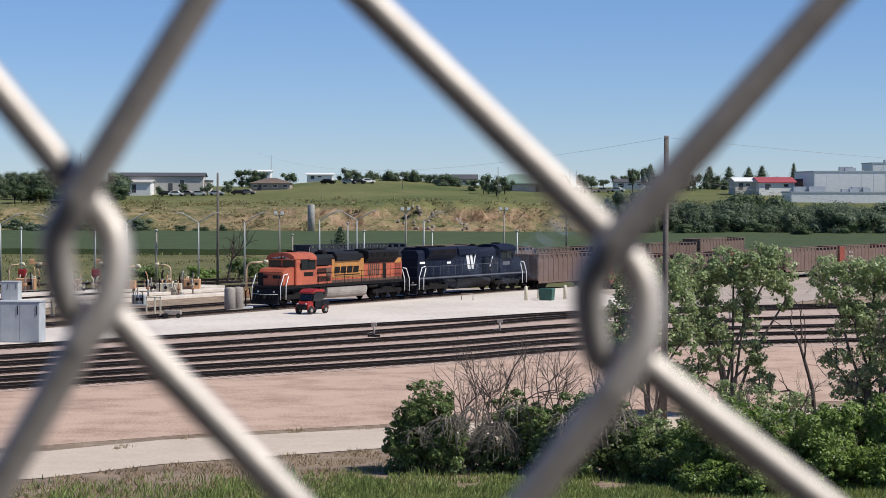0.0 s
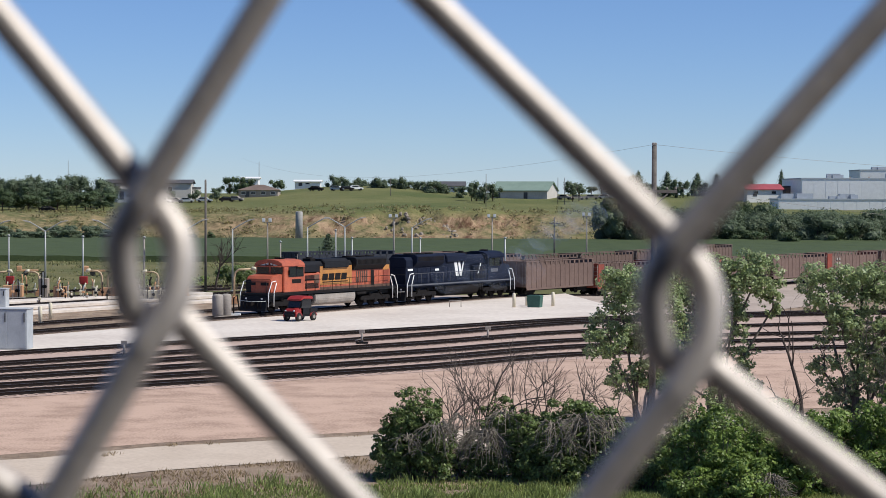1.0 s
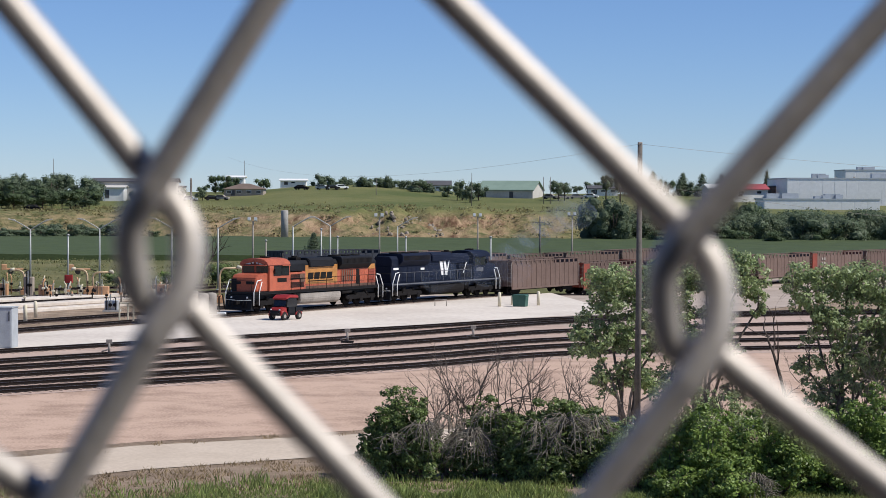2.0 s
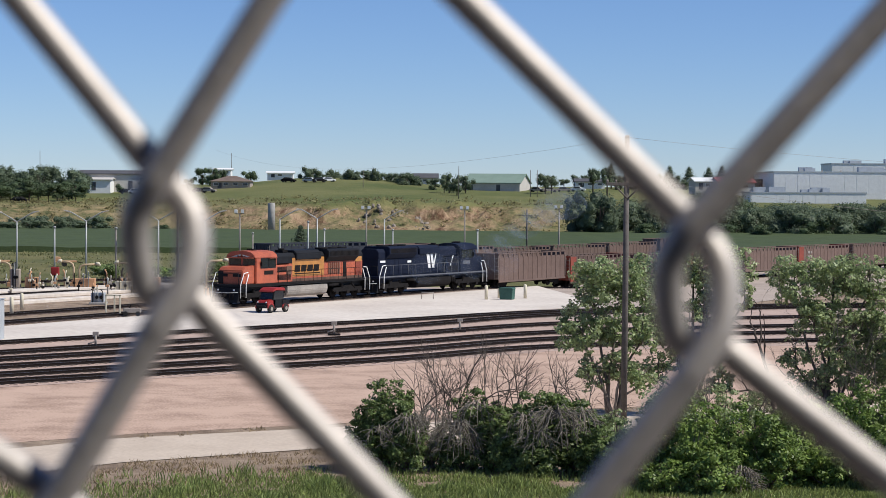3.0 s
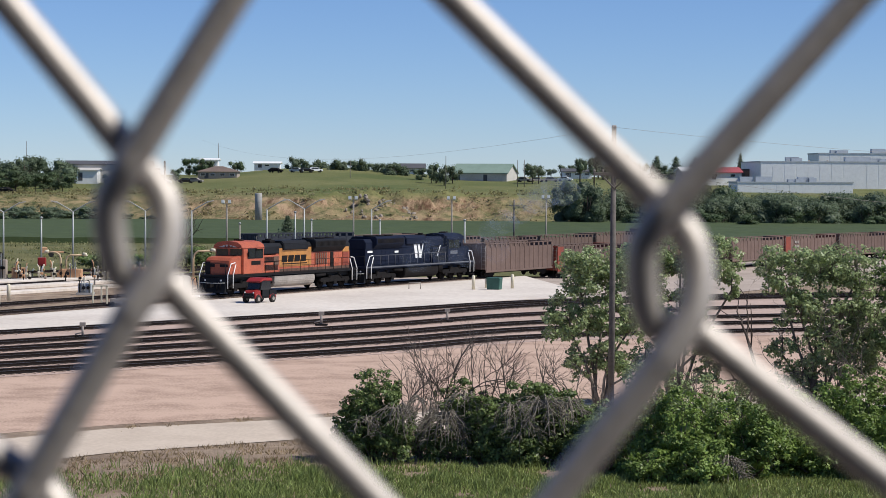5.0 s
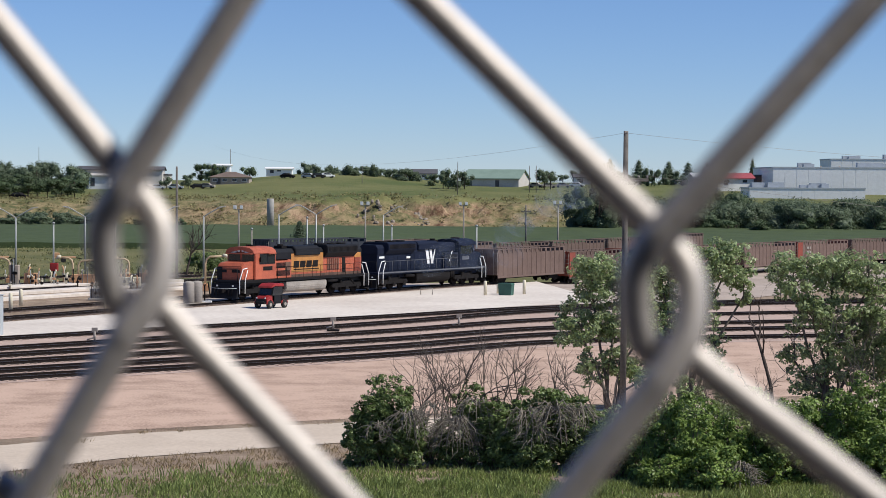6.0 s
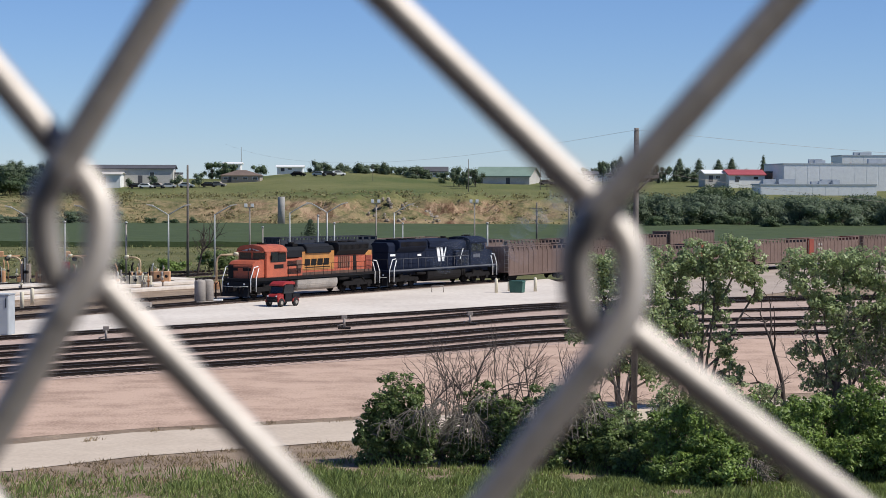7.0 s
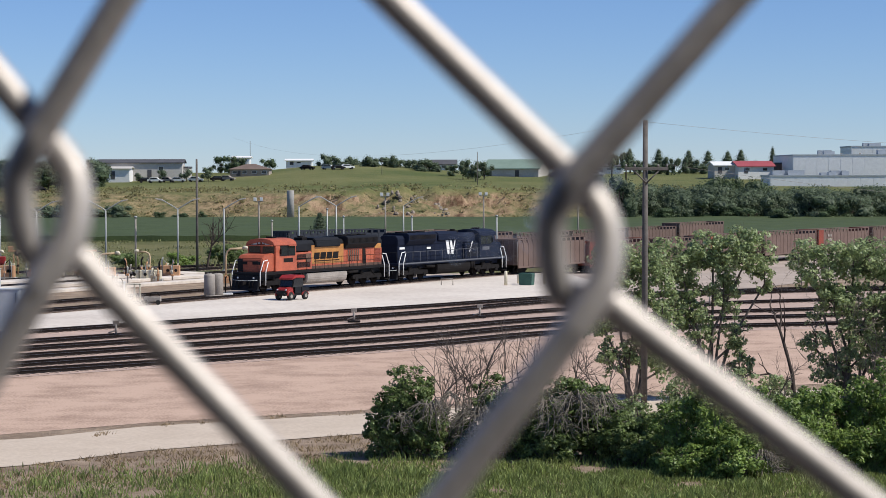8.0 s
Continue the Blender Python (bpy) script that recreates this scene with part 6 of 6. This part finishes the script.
build_house("barn", 14.39, 668, 9.42, 16.8, 15, 2.4, 2.57, M_SIDING, M_ROOFGREEN, "long pale barn with a green metal roof", -14, 0, 2)
build_house("house", -7.9, 700, 11.55, 7.5, 7, 1.79, 1.2, M_WHITE, M_ROOFDARK, "small white house between trees", 0, 3)
build_house("house", 82.0, 640, 10.3, 10.5, 9, 2.0, 1.3, M_WHITE, M_REDROOF, "white house with a red metal roof", 8, 2)
build_house("house", 74.0, 642, 10.3, 7.4, 8, 2.3, 0.9, M_SIDING, M_WHITE, "pale low house with a light metal roof", 8, 1)
build_house("shed", 90.2, 645, 10.0, 4.2, 6, 2.9, 0.0, M_ROOFBROWN, M_ROOFDARK, "dark brown flat-roofed shed beside the warehouse", 0, 0)
build_house("warehouse", -99.6, 630, 9.0, 6.0, 8, 2.9, 0.5, M_WHITE, M_SIDING, "low white workshop before a longer warehouse", 0, 0, 1)
build_house("house", -15.4, 715, 11.52, 5, 7, 1.28, 1.0, M_SIDING, M_ROOFBROWN, "small pale house on the skyline", 0, 2)
build_house("warehouse", 43.52, 690, 10.8, 9, 8, 1.59, 0.8, M_WHITE, M_ROOFDARK, "low white building behind trees", 0, 3)


def build_depot(x, y, z, w, d, h, label, ribs=True):
    """A large white flat-roofed warehouse with a parapet, downpipes and rooftop units."""
    root = thing("distribution_warehouse", pose(x, y, z), label, "warehouse", "white warehouses")
    bm = bmesh.new()
    box(bm, -w / 2, w / 2, -d / 2, d / 2, -7, h)
    part("wall", bm, M_WHITE, root)
    bm = bmesh.new()
    box(bm, -w / 2 - 0.15, w / 2 + 0.15, -d / 2 - 0.15, d / 2 + 0.15, h, h + 0.35)
    part("parapet", bm, M_GREYBOX, root)
    k = int(w / 3.2)
    for i in range(k):
        cx = -w / 2 + (i + 0.5) * w / k
        bm = bmesh.new()
        box(bm, cx - 1.55, cx + 1.55, -d / 2 - 0.03, -d / 2, 0.2, h - 0.2, 0.01)
        part("panel", bm, M_WHITE, root)
    rng = np.random.RandomState(int(abs(x)))
    for i in range(int(w / 5)):
        cx = rng.uniform(-w / 2 + 2, w / 2 - 2)
        bm = bmesh.new()
        box(bm, cx - rng.uniform(0.8, 2.4), cx + rng.uniform(0.8, 2.4), -d / 4 + 0.37 * i, -d / 4 + 3 + 0.29 * i, h + 0.1, h + rng.uniform(0.9, 1.8))
        part("roof_unit", bm, M_GREYBOX, root, "grey rooftop unit")
    return root


build_depot(133.91, 640, 7.51, 86, 40, 7.71, "huge white flat-roofed warehouse behind the trees")
build_depot(96.0, 600, 6.55, 31, 18, 2.9, "low white warehouse annexe behind the trees")
build_depot(139.28, 700, 15.36, 40, 20, 3.05, "grey-white upper storey of a warehouse")
for px_x, d, z in ((105.79, 628, 8.32), (111.11, 628, 8.35)):
    root = thing("lattice_mast", pose(px_x, d, z), "thin grey lattice mast before a warehouse", "mast", "masts")
    for s in (-0.5, 0.5):
        bm = bmesh.new()
        tube(bm, [(s, 0, -4), (s * 0.25, 0, 7.6)], 0.12, 5)
        part("leg", bm, M_TANK, root)
for px_x, d, z, h in ((-75.42, 760, 14.31, 7.41), (-141.48, 760, 13.89, 8.18), (22.57, 620, 11.32, 4.13), (24.48, 620, 11.33, 4.13), (2.31, 600, 9.33, 6.92), (-25.27, 640, 10.37, 4.92)):
    root = thing("mast", pose(px_x, d, z), "thin dark pole on the hill", "mast", "masts")
    bm = bmesh.new()
    tube(bm, [(0, 0, -5.0), (0, 0, h)], [0.12, 0.08], 5)
    part("shaft", bm, M_WOODPOLE, root)

# concrete column standing at the foot of the bank
root = thing("concrete_column", pose(-40.27, 497, 0), "weathered round concrete column below the bank", "column")
bm = bmesh.new()
tube(bm, [(0, 0, -0.3), (0, 0, 6.6), (0, 0, 6.75)], [0.85, 0.8, 0.7], 16)
part("shaft", bm, M_CONC_OLD, root)

# parked cars on the hill and machines in the meadow
CAR_PAINT = [M_WHITE, M_TANK, M_DARK, M_GREYBOX, M_RED]


def build_car(x, y, z, turn, paint, label, name="car"):
    root = thing(name, pose(x, y, z, 0, 0, turn), label, "car", "parked cars")
    bm = bmesh.new()
    prism(bm, [(-2.2, 0.35), (2.2, 0.35), (2.25, 0.8), (1.2, 0.95), (0.6, 1.45), (-1.1, 1.5), (-1.8, 0.98), (-2.25, 0.9)], 'y', -0.88, 0.88, 0.06)
    part("body", bm, paint, root)
    for s in (-0.9, 0.9):
        bm = bmesh.new()
        prism(bm, [(-1.55, 0.98), (0.95, 0.98), (0.55, 1.36), (-1.05, 1.4)], 'y', s - 0.012, s + 0.012)
        part("window", bm, M_GLASS, root)
        for wx in (-1.4, 1.4):
            bm = bmesh.new()
            tube(bm, [(wx, s - 0.1, 0.33), (wx, s + 0.02, 0.33)], 0.33, 12)
            part("wheel", bm, M_RUBBER, root)
    return root


rng_c = np.random.RandomState(5)
for px, py, d in ((536, 323, 660), (552, 324, 660), (568, 323, 662), (498, 322, 665), (212, 326, 622), (228, 326, 622), (250, 326, 622), (268, 326, 622), (300, 326, 624), (340, 326, 624), (356, 326, 624), (938, 330, 655), (960, 329, 655), (985, 328, 657), (1010, 329, 660), (22, 338, 560)):
    x = (px - 784) * d / 3900
    build_car(x, d, land(x, d) + 0.05, rng_c.uniform(-25, 25), CAR_PAINT[rng_c.randint(4)], "small parked car on the grassy hill")
for x, y in ((-58.59, 286), (-49.87, 286)):
    root = thing("farm_trailer", pose(x, y, 0, 0, 0, 12), "ochre flat farm trailer parked in the meadow", "trailer", "farm trailers")
    bm = bmesh.new()
    box(bm, -1.4, 1.4, -0.7, 0.7, 0.55, 0.75, 0.02)
    box(bm, -1.4, -0.7, -0.7, 0.7, 0.75, 1.25, 0.05)
    part("bed", bm, M_PIPE, root)
    bm = bmesh.new()
    tube(bm, [(1.4, 0, 0.6), (2.2, 0, 0.45)], 0.06, 6)
    part("drawbar", bm, M_DARK, root)
    for s in (-0.65, 0.65):
        bm = bmesh.new()
        tube(bm, [(-0.2, s - 0.1, 0.32), (-0.2, s + 0.1, 0.32)], 0.34, 12)
        part("wheel", bm, M_RUBBER, root)

# trees of the skyline and the bank
rng_t = np.random.RandomState(17)


def tree_row(px0, px1, d, base, tops, leaf, label, step, wide, count, size, trunk=0.12, conical=False):
    """Trees along a stretch of the skyline, uneven in size and spacing."""
    px = px0
    while px <= px1:
        w = wide * rng_t.uniform(0.75, 1.3)
        dd = d + rng_t.uniform(-12, 12)
        top = rng_t.uniform(*tops)
        x = (px - 784) * dd / 3900
        z = 10.7 - (base - 321) * dd / 3900
        h = (base - top) * dd / 3900
        far_tree("tree", (x, dd, z), w, h, leaf, rng_t.randint(9999), label, count, size, trunk, conical)
        px += step * rng_t.uniform(0.7, 1.35)


tree_row(-90, 132, 600, 340, (283, 298), M_LEAFHAZE, "broad dark tree on the hill", 13, 8.5, 800, 0.75, 0.0)
tree_row(-60, 125, 575, 344, (303, 320), M_LEAFDARK, "green tree on the hill edge", 16, 7.5, 600, 0.7, 0.0)
for x, w in ((-94.2, 3.0), (-87.2, 4.2), (-80.4, 4.2), (-74.2, 4.6)):
    far_tree("tree", (x, 626, land(x, 626)), w, w * 0.95, M_LEAFHAZE, int(-x * 10), "round dark tree beside a warehouse", 420, 0.5, 0.2)
tree_row(345, 392, 690, 322, (282, 292), M_LEAFDARK, "green tree behind a building", 16, 6.5, 460, 0.6, 0.0)
tree_row(430, 452, 670, 324, (288, 300), M_LEAFDARK, "green tree beside a building", 20, 5.0, 400, 0.55, 0.0)
tree_row(528, 560, 700, 320, (279, 292), M_LEAFHAZE, "dark tree on the skyline", 12, 6.0, 460, 0.55, 0.0)
tree_row(562, 668, 690, 322, (286, 298), M_LEAFHAZE, "dark tree on the skyline", 11, 6.6, 460, 0.6, 0.0)
tree_row(678, 740, 680, 324, (290, 300), M_LEAFHAZE, "green tree on the skyline", 12, 6.4, 460, 0.6, 0.0)
tree_row(755, 775, 640, 328, (297, 306), M_LEAFHAZE, "dark rounded tree on the hill", 18, 5.0, 420, 0.55, 0.0)
tree_row(782, 822, 630, 330, (290, 300), M_LEAFHAZE, "dark tree on the hill", 11, 5.4, 460, 0.55, 0.0)
tree_row(952, 978, 640, 322, (290, 297), M_LEAFHAZE, "dark tree beside the barn", 13, 5.4, 460, 0.55, 0.04)
tree_row(985, 1032, 690, 320, (296, 306), M_LEAFHAZE, "dark tree on the skyline", 14, 4.6, 360, 0.55, 0.0)
tree_row(1036, 1075, 640, 326, (274, 284), M_LEAFHAZE, "tall narrow dark tree", 30, 5.0, 520, 0.5, 0.25)
tree_row(1085, 1215, 680, 326, (288, 306), M_LEAFHAZE, "dark tree on the skyline", 16, 6.0, 420, 0.6, 0.0)
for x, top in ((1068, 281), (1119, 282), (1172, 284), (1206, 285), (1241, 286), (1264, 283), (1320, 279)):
    far_tree("tree", ((x - 784) * 690 / 3900, 690, 9.5), 8.5 if x != 1320 else 5.0, (10.7 - 9.5) + (321 - top) * 690 / 3900, M_LEAFHAZE, x, "dark pointed pine on the skyline", 520, 0.5, 0.25, True)
tree_row(1236, 1330, 700, 322, (294, 302), M_LEAFHAZE, "dark tree behind the houses", 24, 4.8, 400, 0.55, 0.15)
tree_row(1085, 1720, 512, 410, (338, 352), M_LEAFHAZE, "broad green tree in the belt behind the field", 13, 10.5, 1300, 0.85, -0.05)
tree_row(1085, 1720, 500, 411, (346, 362), M_LEAFHAZE, "green tree in the belt behind the field", 12, 9.0, 1200, 0.8, -0.05)
tree_row(1090, 1720, 494, 411, (372, 388), M_LEAFDARK, "bushy tree at the edge of the field", 16, 7.0, 700, 0.6, -0.05)
tree_row(1222, 1298, 518, 408, (317, 328), M_LEAFDARK, "large dark tree in the tree belt", 19, 12.0, 1500, 0.8, -0.05)
tree_row(1006, 1082, 496, 404, (314, 336), M_LEAFHAZE, "large tree behind the coal cars with haze in its green", 15, 9.0, 1100, 0.6, 0.0)
tree_row(-60, 178, 496, 404, (372, 386), M_LEAFHAZE, "low dark bush at the foot of the bank", 13, 5.5, 420, 0.5, 0.0)
tree_row(236, 330, 500, 402, (386, 392), M_LEAFDARK, "low bush at the foot of the bank", 24, 3.5, 240, 0.45, 0.0)
tree_row(520, 524, 335, 425, (392, 394), M_LEAFHAZE, "small dark conifer behind the locomotive", 30, 4.2, 520, 0.4, 0.05, True)
tree_row(165, 196, 262, 490, (458, 464), M_LEAF, "green bush behind the fuelling platform", 14, 2.8, 420, 0.28, 0.0)
tree_row(262, 300, 262, 486, (455, 466), M_LEAFBRIGHT, "bright green bush behind the fuelling platform", 14, 2.8, 420, 0.28, 0.0)
tree_row(340, 375, 268, 480, (440, 452), M_LEAF, "green bush behind the yard", 14, 2.8, 380, 0.28, 0.0)
# leafless tree behind the fuelling platform
rng_b = np.random.RandomState(77)
bare = thing("bare_tree", pose(-29.51, 248, 0), "leafless grey tree behind the yard", "tree", "trees beside the yard")
bm = bmesh.new()
grow(bm, rng_b, (0, 0, -0.05), (0.05, 0, 1), 2.6, 0.16, 4, [], 0.5, 0.0, (1, 3), 0.72)
part("trunk", bm, M_BARKDARK, bare)

# pale rocks in the slip of the bank
rng_k = np.random.RandomState(91)
bm = bmesh.new()
for _ in range(45):
    c = rng_k.randint(3)
    x = ((-16, -6, -13)[c]) + rng_k.normal() * (2.2, 1.2, 4.0)[c]
    y = 506 + rng_k.uniform(0, 14)
    r = rng_k.uniform(0.25, 0.85)
    at = Vector((x, y, land(x, y) + 0.2 * r))
    g = bmesh.ops.create_icosphere(bm, subdivisions=1, radius=1.0)["verts"]
    q = Euler(rng_k.uniform(0, 6, 3)).to_matrix()
    for w in g:
        k = 1 + 0.35 * noise.noise(w.co * 2 + at)
        w.co = at + q @ Vector((w.co.x * r * k, w.co.y * r * 0.8 * k, w.co.z * r * 0.7 * k))
tagged(finish("rocks", bm, M_ROCK), "pale broken rocks in the slipped bank", "rock", kind="stuff")

# shrubs and tufts on the eroded bank
rng_s = np.random.RandomState(88)
pts = []
for _ in range(1500):
    x = rng_s.uniform(-120, 60)
    y = rng_s.uniform(500, 590)
    if noise.noise((x * 0.06, y * 0.05, 0)) < 0.02 and rng_s.rand() < 0.8:
        continue
    k = rng_s.randint(8, 26)
    r = rng_s.uniform(0.4, 1.1)
    c = np.array([x, y, land(x, y) + 0.25])
    pts.append(c + rng_s.normal(size=(k, 3)) * np.array([r, r, 0.35 * r]))
scrub = leaf_mesh("scrub", np.concatenate(pts), 0.55, M_SCRUB, None, rng_s, up=4.0, slim=0.7)
tagged(scrub, "dry olive scrub tufts on the eroded bank", "scrub", kind="stuff")


# ---------------------------------------------------------------- exhaust haze in drifting puffs
def smoke_material(name, thickness):
    m = bpy.data.materials.new(name)
    m.use_nodes = True
    n, l = m.node_tree.nodes, m.node_tree.links
    b = n["Principled BSDF"]
    b.inputs["Base Color"].default_value = (0.36, 0.44, 0.58, 1)
    b.inputs["Roughness"].default_value = 1.0
    b.inputs["Specular IOR Level"].default_value = 0.0
    clear = n.new("ShaderNodeBsdfTransparent")
    tc = n.new("ShaderNodeTexCoord")
    ns = n.new("ShaderNodeTexNoise")
    ns.inputs["Scale"].default_value = 0.55
    ns.inputs["Detail"].default_value = 5
    l.new(tc.outputs["Object"], ns.inputs["Vector"])
    r = n.new("ShaderNodeMapRange")
    r.inputs[1].default_value, r.inputs[2].default_value = 0.30, 0.80
    r.inputs[3].default_value, r.inputs[4].default_value = 0.0, thickness
    l.new(ns.outputs[0], r.inputs[0])
    mx = n.new("ShaderNodeMixShader")
    l.new(r.outputs[0], mx.inputs[0])
    l.new(clear.outputs[0], mx.inputs[1])
    l.new(b.outputs[0], mx.inputs[2])
    l.new(mx.outputs[0], n["Material Output"].inputs[0])
    return m


M_SMOKE = smoke_material("exhaust_smoke", 0.10)
M_HAZE = smoke_material("thin_exhaust_haze", 0.045)
PUFFS = []
rng_p = np.random.RandomState(9)


def build_puff(x, y, z, r, material):
    bm = bmesh.new()
    bmesh.ops.create_icosphere(bm, subdivisions=3, radius=1.0)
    s = rng_p.uniform(0, 50)
    for v in bm.verts:
        k = 1 + 0.30 * noise.noise(v.co * 1.4 + Vector((s, 0, 0))) + 0.15 * noise.noise(v.co * 3.5 + Vector((0, s, 0)))
        v.co = Vector((v.co.x * r * k, v.co.y * r * 0.7 * k, v.co.z * r * 0.8 * k))
    for f in bm.faces:
        f.smooth = True
    ob = finish("smoke_puff", bm, material)
    ob.matrix_world = pose(x, y, z)
    tagged(ob, "thin bluish puff of drifting exhaust smoke", "smoke", "exhaust smoke")
    PUFFS.append((ob, x, y, z))


# low haze along the second locomotive, and a rising plume behind its cab
for i in range(4):
    build_puff(-1.9 + i * 2.5, 212.0 + i * 4.0, 3.4 + rng_p.uniform(-0.5, 0.9), 1.9, M_HAZE)
for i in range(6):
    f = i / 5
    build_puff(5.2 + 8.5 * f, 236 + 16 * f, 4.9 + 4.2 * f + rng_p.normal() * 0.3, 1.3 + 1.1 * f, M_SMOKE)


# ---------------------------------------------------------------- motion
def motions():
    """The exhaust drifts slowly with the wind, away from the locomotive and upwards."""
    for i, (ob, x, y, z) in enumerate(PUFFS):
        rise = 0.10 if i < 4 else 0.26
        drift = 0.22 if i < 4 else 0.42
        turn = 5.0 * (1 if i % 2 else -1)
        walk(ob, [(t, pose(x + drift * (t - 4), y + 0.15 * (t - 4), z + rise * (t - 4), 0, turn * t * 0.6, turn * t)) for t in (0.0, 2.0, 4.0, 6.0, 8.0)])


motions()
